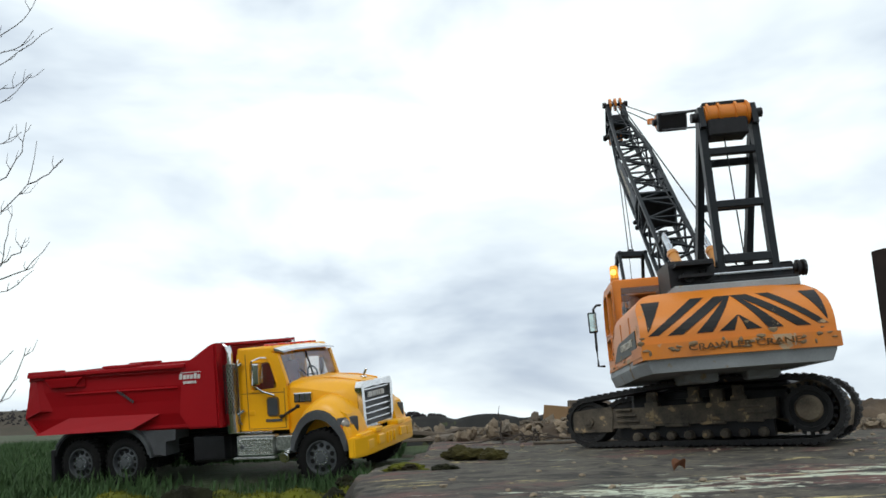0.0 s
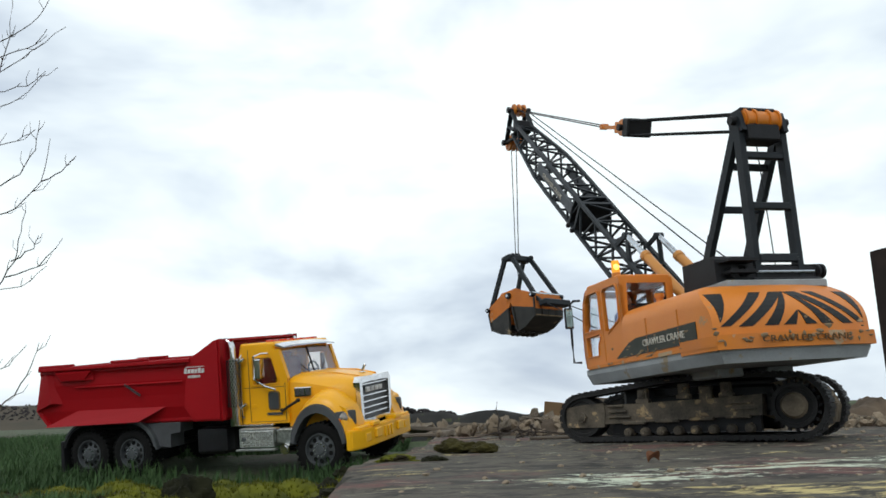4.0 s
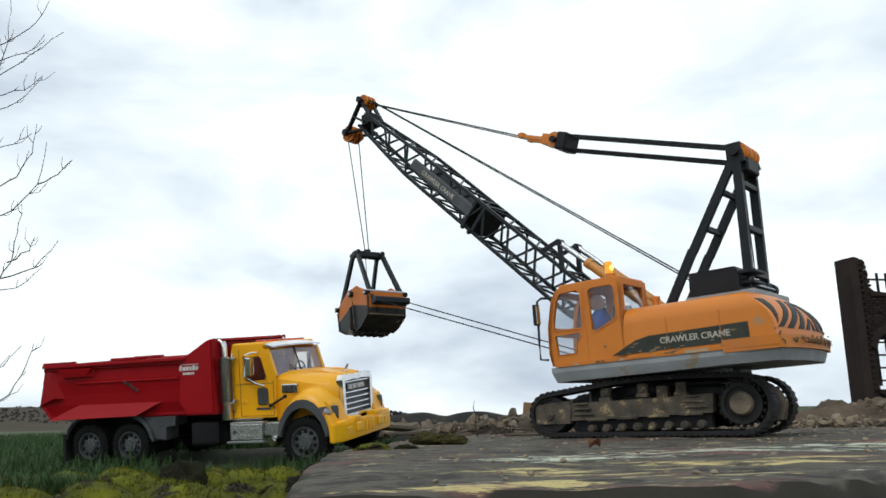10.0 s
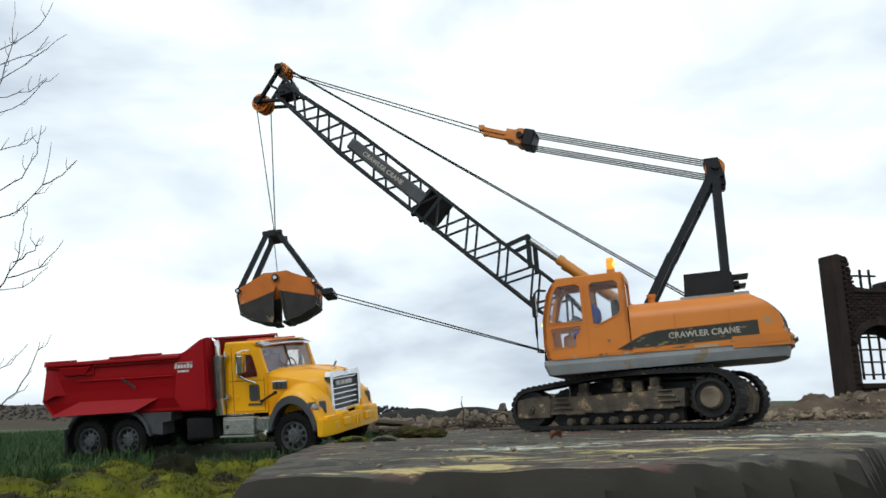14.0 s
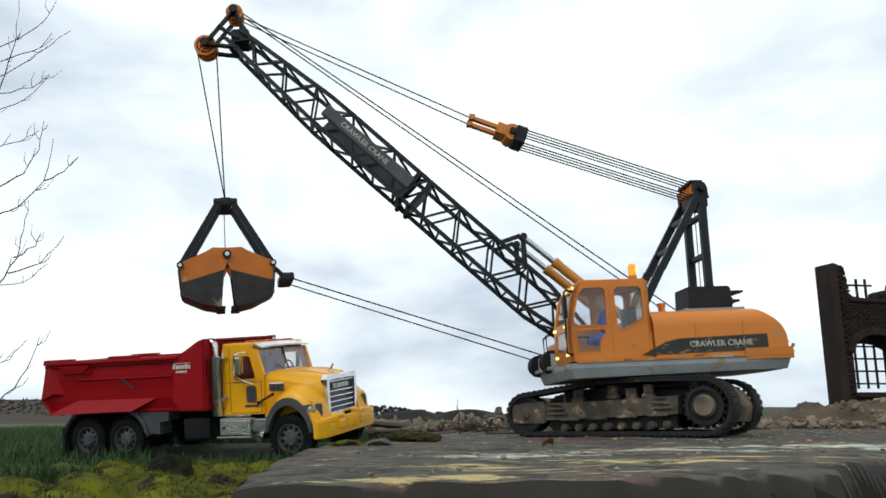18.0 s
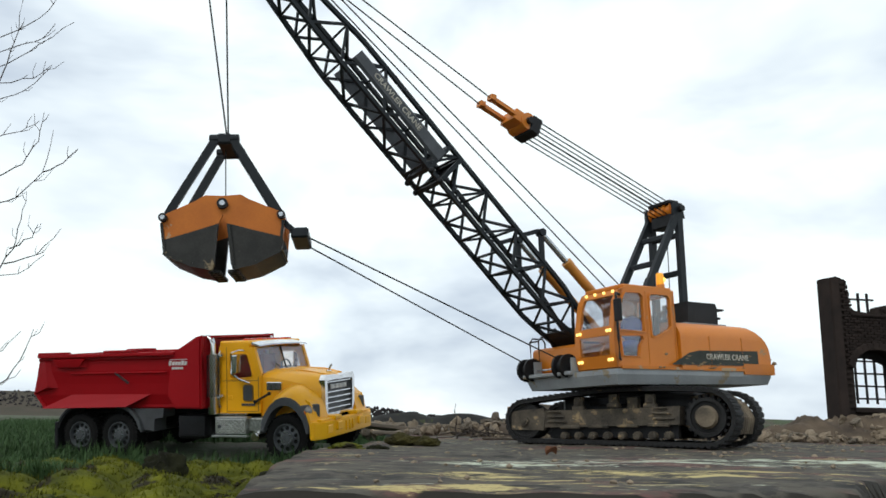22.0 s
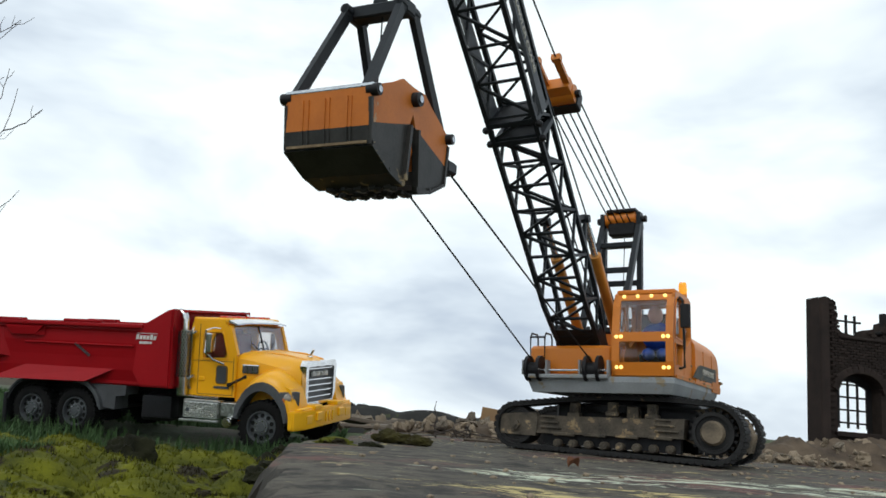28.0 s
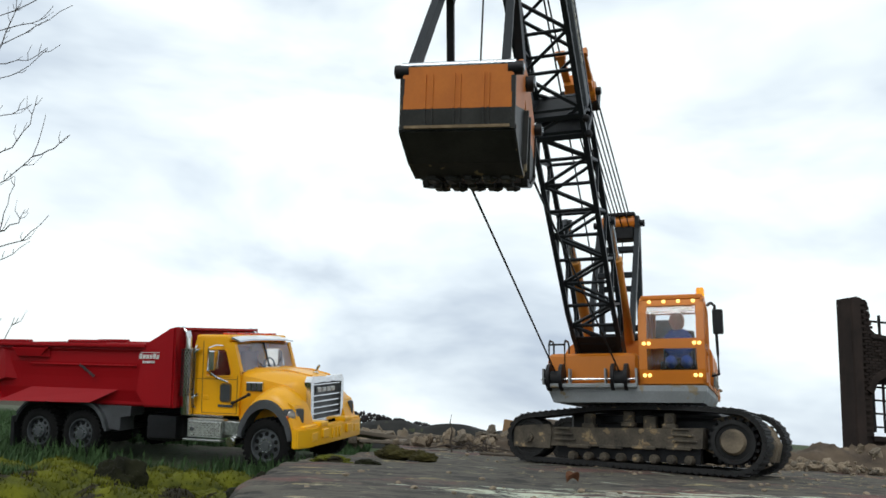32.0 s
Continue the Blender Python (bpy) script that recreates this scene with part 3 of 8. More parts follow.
def make_ruin():
    """The model wall: burnt brick with a barred arched window and a broken top."""
    m = plan(0.773, 1.5915, 0.030, 0, 0, 12)
    ruin = tagged(empty("ruined_wall", m), "burnt brick model wall with arched barred window behind rubble", "model ruin")
    top_line = [(0.016, 0.326), (0.022, 0.326), (0.034, 0.330), (0.046, 0.327), (0.052, 0.308), (0.058, 0.290), (0.062, 0.270), (0.072, 0.262), (0.132, 0.255), (0.136, 0.272), (0.148, 0.276), (0.156, 0.262), (0.172, 0.262), (0.180, 0.292), (0.205, 0.300), (0.24, 0.285), (0.30, 0.31), (0.36, 0.30)]
    arch = [(0.058, 0.066), (0.058, 0.150)] + [(0.1105 - 0.0525 * math.cos(math.pi * k / 12), 0.150 + 0.034 * math.sin(math.pi * k / 12)) for k in range(1, 12)] + [(0.163, 0.150), (0.163, 0.066)]
    bm = bmesh.new()
    sheet(bm, [(0.016, 0.0), (0.36, 0.0)] + top_line[::-1], [arch], 0.004, 0.036)
    part("wall_core", bm, M_MORTAR, ruin, "dark mortar core")
    # bricks
    brick_bm = bmesh.new()
    bx(brick_bm, -0.0066, 0.0066, 0.0, 0.006, -0.0023, 0.0023, 0.0006)
    first = part("brick", brick_bm, M_BRICK, ruin)
    used = False
    rnd = random.Random(8)
    row = 0
    z = 0.060
    placed = 0
    rest = bmesh.new()
    while z < 0.32:
        x = 0.044 + (0.0074 if row % 2 else 0.0)
        while x < 0.35:
            lim = float(np.interp(x, [p[0] for p in top_line], [p[1] for p in top_line])) - 0.004
            a = (x - 0.1105) / 0.066
            inside = abs(a) < 1 and z < 0.150 + 0.046 * math.sqrt(max(0.0, 1 - a * a))
            if z < lim and not inside and rnd.random() < 0.97:
                m2 = plan(x, rnd.uniform(-0.001, 0.0012), z, rnd.uniform(-1.5, 1.5), rnd.uniform(-1.5, 1.5), 0)
                if x < 0.20 and placed < 300 and z > 0.075:
                    placed += 1
                    if not used:
                        first.matrix_basis = m2
                        used = True
                    else:
                        share("brick", first, ruin, m2)
                else:
                    bx(rest, x - 0.0066, x + 0.0066, 0.0, 0.006, z - 0.0023, z + 0.0023)
            x += 0.0147
        z += 0.0056
        row += 1
    part("brick_rest", rest, M_BRICK, ruin, "sooty brickwork", kind="stuff")
    # corner pilaster and arch stones
    part("pilaster", box(0.016, 0.036, -0.004, 0.035, 0.0, 0.3255, 0.0008), M_BRICK, ruin, "dark corner pilaster")
    part("pilaster_side", box(0.0135, 0.016, -0.003, 0.034, 0.0, 0.324), M_BRICK, ruin)
    for k in range(13):
        a = math.pi * (k + 0.5) / 13
        bm = bmesh.new()
        bx(bm, -0.0068, 0.0068, -0.004, 0.008, -0.0070, 0.0070, 0.0008, m=Matrix.Translation((0.1105 - 0.0590 * math.cos(a), 0, 0.150 + 0.0405 * math.sin(a))) @ Matrix.Rotation(-(math.pi / 2 - a) * 0.7, 4, "Y"))
        part("arch_stone", bm, M_BRICK, ruin)
    # window bars, set deep in the opening
    for k in range(5):
        x = 0.0615 + 0.0229 * k
        part("window_bar", box(x - 0.0016, x + 0.0016, 0.0290, 0.0330, 0.078, 0.172), M_IRON, ruin, "black window bar")
    for k in range(4):
        z = 0.0880 + 0.0250 * k
        part("window_bar", box(0.058, 0.163, 0.0285, 0.0325, z - 0.0017, z + 0.0017), M_IRON, ruin, "black window bar")
    bm = bmesh.new()
    prism(bm, [(0.058, 0.160), (0.080, 0.1665), (0.105, 0.1690), (0.130, 0.1665), (0.163, 0.150), (0.163, 0.186), (0.058, 0.186)], 0.0280, 0.0335)
    part("window_head", bm, M_IRON, ruin, "dark curved head of the window")
    part("window_jamb", box(0.1545, 0.1640, 0.0280, 0.0335, 0.066, 0.186), M_IRON, ruin)
    part("window_sill", box(0.052, 0.170, -0.003, 0.036, 0.060, 0.070, 0.001), M_BRICK, ruin)
    # broken upper window
    for x in (0.068, 0.093, 0.114):
        part("window_bar", box(x - 0.0018, x + 0.0018, 0.014, 0.018, 0.252, 0.300), M_IRON, ruin, "broken black window bar")
    part("window_bar", box(0.056, 0.128, 0.0135, 0.0175, 0.285, 0.2885), M_IRON, ruin, "broken black window bar")
    part("ledge", box(0.060, 0.180, -0.003, 0.031, 0.250, 0.255, 0.001), M_BRICK, ruin)
    part("broken_beam", box(0.165, 0.225, 0.004, 0.020, 0.268, 0.274, 0.001), M_IRON, ruin)
    part("broken_post", box(0.178, 0.190, 0.008, 0.020, 0.274, 0.312, 0.001), M_IRON, ruin)
    # rows of toothing on the broken edge
    for k in range(12):
        x, zz = 0.036 + k * 0.0022, 0.321 - (k % 3) * 0.002
        if k > 8:
            zz -= 0.012 * (k - 8)
        part("loose_brick", box(x - 0.004, x + 0.004, 0.002, 0.028, zz - 0.004, zz + 0.004, 0.0008), M_BRICK, ruin)


make_ruin()


# ---------------------------------------------------------------- loose things on the ground
def stone_mesh(seed, mat, sub=1):
    bm = bmesh.new()
    lump(bm, (0, 0, 0), (0.5, 0.42, 0.34), 0.75, seed, sub)
    bmesh.ops.recalc_face_normals(bm, faces=bm.faces)
    bm.transform(Matrix.Scale(S, 4))
    me = bpy.data.meshes.new("stone")
    bm.to_mesh(me)
    bm.free()
    me.materials.append(mat)
    return me


STONES = [stone_mesh(k, M_RUBBLE if k % 3 else M_STONE, 2 if k < 4 else 1) for k in range(9)]


def heap(name, label, spots, seed, category="rubble"):
    """Stones as parts; spots are (x, y, spread x, spread y, base z, height, count, smallest, largest)."""
    rnd = random.Random(seed)
    x0, y0, z0 = spots[0][0], spots[0][1], spots[0][4]
    h = tagged(empty(name, plan(x0, y0, z0)), label, category)
    for x, y, sx, sy, z, hh, n, lo, hi in spots:
        for _ in range(n):
            r, a = math.sqrt(rnd.random()), rnd.uniform(0, 2 * math.pi)
            px, py = x + sx * r * math.cos(a), y + sy * r * math.sin(a)
            size = lo + (hi - lo) * rnd.random() ** 2.2
            pz = z + hh * (1 - r * r) * rnd.uniform(0.55, 1.0) + size * 0.12
            ob = new("stone", rnd.choice(STONES))
            ob.parent = h
            ob.matrix_basis = plan(px - x0, py - y0, pz - z0, rnd.uniform(0, 360), rnd.uniform(-40, 40), rnd.uniform(0, 360)) @ Matrix.Diagonal((size, size, size * rnd.uniform(0.6, 1.0), 1))
    return h


def mound(name, label, mat, cx, cy, rx, ry, base, height, seed, step=0.008, kind=""):
    """A lumpy earth mound as a closed skin with a skirt."""
    bm = bmesh.new()
    nx, ny = int(2 * rx / step), int(2 * ry / step)
    grid = {}
    for i in range(nx + 1):
        for j in range(ny + 1):
            u, v = 2 * i / nx - 1, 2 * j / ny - 1
            d = math.hypot(u, v) + 0.18 * noise.noise(Vector((u * 2.3, v * 2.3, seed)))
            if d > 1.12:
                continue
            x, y = cx + u * rx, cy + v * ry
            f = max(0.0, 1 - d * d)
            z = base - 0.006 + height * f ** 0.8 + (0.3 + f) * (0.014 * noise.noise(Vector((x * 22, y * 22, seed))) + 0.011 * abs(noise.noise(Vector((x * 60, y * 60, seed)))) + 0.003 * noise.noise(Vector((x * 150, y * 150, seed))))
            grid[i, j] = bm.verts.new((x - cx, y - cy, z - base))
    for i in range(nx):
        for j in range(ny):
            q = [grid.get(p) for p in ((i, j), (i + 1, j), (i + 1, j + 1), (i, j + 1))]
            if all(q):
                bm.faces.new(q)
    ob = part(name, bm, mat, smooth=True)
    ob.matrix_world = plan(cx, cy, base)
    return tagged(ob, label, "earth mound", kind=kind)


def cushion(c, r, mat, seed, label, name="moss_cushion", sub=5):
    """A lumpy moss cushion with a furry outline."""
    bm = bmesh.new()
    bmesh.ops.create_icosphere(bm, subdivisions=sub, radius=1.0)
    off = Vector((seed * 3.1, seed * 1.7, seed))
    for v in bm.verts:
        p = v.co.copy()
        f = 1 + 0.35 * noise.noise(p * 1.6 + off) + 0.20 * noise.noise(p * 4 + off) + 0.08 * noise.noise(p * 11 + off) + 0.035 * noise.noise(p * 30 + off)
        v.co = Vector((p.x * r[0] * f, p.y * r[1] * f, (p.z if p.z > 0 else p.z * 0.35) * r[2] * f))
    ob = part(name, bm, mat, smooth=True)
    ob.matrix_world = plan(*c)
    return tagged(ob, label, "moss", group="moss cushions")


# moss on the deck and beside it
cushion((-0.038, 0.898, 0.037), (0.018, 0.009, 0.0085), M_MOSSMID, 2, "dark mossy clod lying on the slab")
cushion((-0.012, 0.884, 0.036), (0.013, 0.008, 0.0075), M_MOSSMID, 5, "dark mossy clod lying on the slab")
cushion((-0.088, 0.778, 0.034), (0.016, 0.013, 0.0045), M_MOSS, 7, "flat yellow-green moss patch on the slab")
cushion((-0.058, 0.765, 0.034), (0.009, 0.008, 0.004), M_MOSSDARK, 8, "small brown moss tuft on the slab")
cushion((-0.250, 0.760, 0.006), (0.020, 0.014, 0.021), M_MOSSDARK, 11, "dark brown moss clod on the green moss")
for k, (x, y, s_) in enumerate(((-0.21, 0.78, 0.8), (-0.185, 0.84, 0.7), (-0.17, 0.72, 0.7), (-0.23, 0.68, 0.8), (-0.20, 0.62, 0.8), (-0.26, 0.60, 0.9), (-0.16, 0.60, 0.6), (-0.175, 0.52, 0.6), (-0.23, 0.52, 0.8), (-0.15, 0.80, 0.5), (-0.19, 0.90, 0.6))):
    cushion((x, y, 0.002), (0.026 * s_, 0.023 * s_, 0.012 * s_), M_MOSS, 20 + k, "yellow-green moss cushion beside the slab")
for k, (x, y) in enumerate(((-0.135, 0.86), (-0.128, 0.905), (-0.142, 0.78), (-0.150, 0.945), (-0.132, 0.70), (-0.128, 0.62))):
    cushion((x, y, 0.013), (0.009, 0.010, 0.008), M_MOSSDARK, 50 + k, "dark peaty clod at the slab's edge", "peat_clod", 4)


def make_moss_carpet():
    """Low green moss between the cushions."""
    bm = bmesh.new()
    step_ = 0.006
    nx, ny = 75, 100
    rows = []
    for j in range(ny + 1):
        row = []
        for i in range(nx + 1):
            x, y = -0.56 + i * step_, 0.38 + j * step_
            d = noise.voronoi(Vector((x * 19, y * 19, 0.5)))[0][0]
            edge = min(smooth_to(x, -0.56, -0.46), smooth_to(-x, 0.10, 0.13), smooth_to(y, 0.38, 0.42), 1 - smooth_to(y, 0.86, 0.97 + 0.03 * noise.noise(Vector((x * 12, 0, 0)))))
            z = ground_z(x, y) - 0.010 + edge * (0.008 + 0.024 * max(0.0, 1 - 1.6 * d * d) - 0.006 * smooth_to(d, 0.5, 0.9) + 0.003 * noise.noise(Vector((x * 90, y * 90, 0))) + 0.002 * noise.noise(Vector((x * 240, y * 240, 0))))
            row.append(bm.verts.new((x, y, z)))
        rows.append(row)
    for a, b in zip(rows, rows[1:]):
        for k in range(nx):
            bm.faces.new((a[k], a[k + 1], b[k + 1], b[k]))
    top = {(i, j): v.co.copy() for j, row in enumerate(rows) for i, v in enumerate(row)}
    rnd = random.Random(51)
    verts, faces = [], []
    for _ in range(26000):
        p = top[rnd.randrange(8, nx - 1), rnd.randrange(4, ny - 6)]
        x, y, z = p.x + rnd.uniform(-0.003, 0.003), p.y + rnd.uniform(-0.003, 0.003), p.z - 0.0005
        a, h = rnd.uniform(0, 6.283), rnd.uniform(0.0015, 0.0042)
        w = 0.0007
        n = len(verts)
        verts += [(x - w * math.cos(a), y - w * math.sin(a), z), (x + w * math.cos(a), y + w * math.sin(a), z), (x + rnd.uniform(-0.002, 0.002), y + rnd.uniform(-0.002, 0.002), z + h)]
        faces.append((n, n + 1, n + 2))
    me = bpy.data.meshes.new("moss_fronds")
    me.from_pydata([(p[0] * S, p[1] * S, p[2] * S) for p in verts], [], faces)
    me.materials.append(M_MOSS)
    tagged(new("moss_fronds", me), "short upright moss fronds", "moss", kind="stuff")
    tagged(part("moss_carpet", bm, M_MOSS, smooth=True), "yellow-green moss carpet beside the slab", "moss", kind="stuff")


make_moss_carpet()


def make_grass():
    rnd = random.Random(5)
    verts, faces = [], []
    done = 0
    while done < 110000:
        y = 0.62 + 2.6 * rnd.random() ** 2.0
        x = -0.13 - 1.6 * rnd.random() ** 1.4
        lx, ly = truck_local(x, y)
        if slab_edge(x, y) > -0.02 or (lx > -0.36 and abs(ly) < 0.062) or (lx > -0.20 and -0.066 < ly < 0.095):
            continue
        green = noise.noise(Vector((x * 5, y * 5, 9)))
        if y < 0.93 and x > -0.50 and green < 0.9 + 4.5 * (x + 0.13) - 1.5 * (y - 0.72):
            continue
        if rnd.random() > 0.75 + green:
            continue
        done += 1
        h = rnd.uniform(0.012, 0.031) * (1.0 + 0.5 * green)
        if lx > -0.2 and ly < 0:
            h *= 0.8
        a, lean = rnd.uniform(0, 6.283), rnd.uniform(0.1, 0.7) * h
        w = rnd.uniform(0.0006, 0.0012)
        z = ground_z(x, y) - 0.002
        wx, wy = w * math.cos(a + 1.57), w * math.sin(a + 1.57)
        ex, ey = lean * math.cos(a), lean * math.sin(a)
        n = len(verts)
        verts += [(x - wx, y - wy, z), (x + wx, y + wy, z), (x + ex * 0.35 + wx * 0.8, y + ey * 0.35 + wy * 0.8, z + h * 0.6), (x + ex * 0.35 - wx * 0.8, y + ey * 0.35 - wy * 0.8, z + h * 0.6), (x + ex, y + ey, z + h)]
        faces += [(n, n + 1, n + 2, n + 3), (n + 3, n + 2, n + 4)]
    me = bpy.data.meshes.new("grass")
    me.from_pydata([(p[0] * S, p[1] * S, p[2] * S) for p in verts], [], faces)
    me.materials.append(M_GRASS)
    tagged(new("grass", me), "short rough green grass round the truck", "grass", kind="stuff")


make_grass()

# rubble, earth and boards behind the crane
mound("earth_mound", "pale brown earth heap with broken stone", M_MOUND, 0.150, 1.560, 0.150, 0.090, 0.034, 0.026, 3)
heap("rubble_heap", "pale broken rubble heap behind the crane", [(0.13, 1.56, 0.16, 0.09, 0.034, 0.034, 190, 0.008, 0.030), (0.03, 1.66, 0.12, 0.10, 0.034, 0.008, 70, 0.006, 0.022)], 1)
heap("rubble_heap", "scattered grey-brown rubble before the dark ridge", [(-0.17, 1.95, 0.20, 0.14, 0.030, 0.018, 150, 0.010, 0.046), (0.05, 1.95, 0.20, 0.14, 0.030, 0.006, 70, 0.008, 0.030)], 2)
heap("rubble_heap", "low heap of broken stone beside the earth mound", [(0.60, 1.46, 0.20, 0.055, 0.034, 0.014, 190, 0.006, 0.024), (0.50, 1.40, 0.10, 0.05, 0.034, 0.004, 40, 0.006, 0.018)], 4)
mound("earth_mound", "brown earth mound piled against the ruined wall", M_MOUND, 0.860, 1.560, 0.300, 0.120, 0.034, 0.052, 6)
heap("rubble_heap", "stones strewn over the earth mound", [(0.85, 1.54, 0.27, 0.10, 0.034, 0.050, 150, 0.006, 0.024)], 9)
mound("earth_mound", "low earth mound before the grassy bank", M_MOUND, 1.45, 1.95, 0.45, 0.20, 0.030, 0.050, 12)


def board(name, c, size, turn, mat, label):
    bm = bmesh.new()
    bx(bm, -size[0] / 2, size[0] / 2, -size[1] / 2, size[1] / 2, 0, size[2], 0.0012)
    for v in bm.verts:
        v.co.x += 0.003 * noise.noise(v.co * 60)
        v.co.y += 0.003 * noise.noise(v.co * 50 + Vector((3, 0, 0)))
    ob = part(name, bm, mat)
    ob.matrix_world = plan(*c, *turn)
    return tagged(ob, label, "board")


board("slate", (-0.085, 1.76, 0.040), (0.120, 0.080, 0.008), (-4, 5, 8), M_WOODGREY, "pale weathered slate lying on rubble")
board("slate", (-0.020, 1.70, 0.036), (0.110, 0.070, 0.008), (3, -3, -12), M_WOODGREY, "weathered slate lying flat on the slab")
board("slate", (0.020, 1.80, 0.044), (0.100, 0.060, 0.007), (-6, 2, 25), M_WOODGREY, "tilted weathered slate on the rubble")
board("plank", (-0.045, 1.62, 0.034), (0.150, 0.014, 0.006), (0, 0, 4), M_WOODGREY, "grey split plank on the slab")
board("plank", (0.20, 1.25, 0.034), (0.260, 0.010, 0.004), (0, 0, 3), M_WOODGREY, "thin dark lath lying on the slab")
board("wooden_board", (0.195, 1.70, 0.040), (0.100, 0.012, 0.048), (-14, 6, -6), M_WOODTAN, "tan wooden board standing in the rubble")
board("wooden_board", (0.270, 1.74, 0.046), (0.090, 0.012, 0.046), (-8, -3, 4), M_WOODTAN, "tan wooden board standing in the rubble")
board("wooden_board", (0.245, 1.75, 0.084), (0.080, 0.030, 0.014), (0, 3, 2), M_WOODGREY, "grey offcut lying on the boards")


def make_stick():
    bm = bmesh.new()
    tube(bm, [(0, 0, 0), (-0.003, 0.002, 0.015), (-0.001, 0.0, 0.030), (-0.005, 0.0, 0.042), (-0.003, 0.0, 0.053)], 0.0017, 7, 0.0006)
    st = part("stick", bm, M_TWIG)
    st.matrix_world = plan(0.034, 1.30, 0.034)
    tagged(st, "thin dark stick standing upright in the rubble", "stick")
    rnd = random.Random(21)
    for k in range(14):
        bm = bmesh.new()
        a = rnd.uniform(0, 6.28)
        ln = rnd.uniform(0.03, 0.10)
        pts = [(ln * f * math.cos(a) + rnd.uniform(-0.004, 0.004), ln * f * math.sin(a) * 0.5, 0.003 + rnd.uniform(0, 0.018) * (1 - f)) for f in (0, 0.3, 0.65, 1.0)]
        tube(bm, pts, rnd.uniform(0.0008, 0.0018), 6, 0.0005)
        tw = part("twig", bm, M_TWIG)
        tw.matrix_world = plan(0.045 + rnd.uniform(-0.02, 0.04), 1.28 + rnd.uniform(-0.05, 0.05), 0.034)
        tagged(tw, "thin dry twig on the slab", "twig", group="twigs on the slab")


make_stick()


def make_leaf():
    bm = bmesh.new()
    n = 7
    rows = []
    for i in range(n + 1):
        u = i / n
        w = 0.006 * math.sin(math.pi * min(0.98, u * 0.9 + 0.06)) ** 0.7
        rows.append([bm.verts.new((u * 0.012, v * w * 0.6, 0.0010 + 0.004 * abs(v) + 0.003 * math.sin(u * 3))) for v in (-1, -0.5, 0, 0.5, 1)])
    for a, b in zip(rows, rows[1:]):
        for k in range(4):
            bm.faces.new((a[k], a[k + 1], b[k + 1], b[k]))
    ex = bmesh.ops.extrude_face_region(bm, geom=list(bm.faces))
    bmesh.ops.translate(bm, vec=(0, 0, 0.0004), verts=[g for g in ex["geom"] if isinstance(g, bmesh.types.BMVert)])
    ob = part("dead_leaf", bm, M_LEAF)
    ob.matrix_world = plan(0.080, 0.640, 0.034, 0, 0, 40)
    tagged(ob, "curled brown dead leaf on the slab", "leaf")


make_leaf()


def make_grit():
    """Loose grit and paint flakes on the deck."""
    rnd = random.Random(31)
    bm = bmesh.new()
    for k in range(420):
        y = 0.36 + 1.7 * rnd.random() ** 1.3
        x = rnd.uniform(-0.12, 0.9)
        if slab_edge(x, y) < 0.02:
            continue
        r = rnd.uniform(0.0008, 0.0030) * (0.6 + 0.5 * y)
        lump(bm, (x, y, 0.0335 + r * 0.3), (r, r * 0.8, r * 0.55), 0.6, k, 1)
    tagged(part("grit", bm, M_RUBBLE), "loose grit and flakes on the slab", "grit", kind="stuff")


make_grit()


def make_ridge():
    """Dark wavy edging behind the rubble."""
    bm = bmesh.new()
    n = 120
    rows = []
    for i in range(n + 1):
        x = -0.62 + 1.25 * i / n
        wave = 0.012 * abs(math.sin(x * 15 + 1.3 * noise.noise(Vector((x * 4, 0, 0))))) + 0.006 * noise.noise(Vector((x * 13, 2, 0)))
        top = 0.071 + wave - 0.028 * smooth_to(x, 0.30, 0.62)
        y = 2.30 + 0.02 * noise.noise(Vector((x * 5, 4, 0)))
        bulge = 0.010 * noise.noise(Vector((x * 20, 7, 0)))
        row = []
        for dy, f in ((-0.060, -0.1), (-0.050 + bulge, 0.25), (-0.026 + bulge, 0.55), (-0.016, 0.85), (0.0, 1.0), (0.018, 0.97), (0.03, 0.7), (0.05, -0.1)):
            row.append(bm.verts.new((x, y + dy + 0.004 * noise.noise(Vector((x * 40, dy * 90, 1))), 0.010 + (top - 0.010) * f)))
        rows.append(row)
    for a, b in zip(rows, rows[1:]):
        for k in range(7):
            bm.faces.new((a[k], a[k + 1], b[k + 1], b[k]))
    bm.faces.new(rows[0])
    bm.faces.new(rows[-1][::-1])
    tagged(part("edging", bm, M_PEAT, smooth=True), "dark wavy garden edging behind the rubble", "garden edging")


make_ridge()


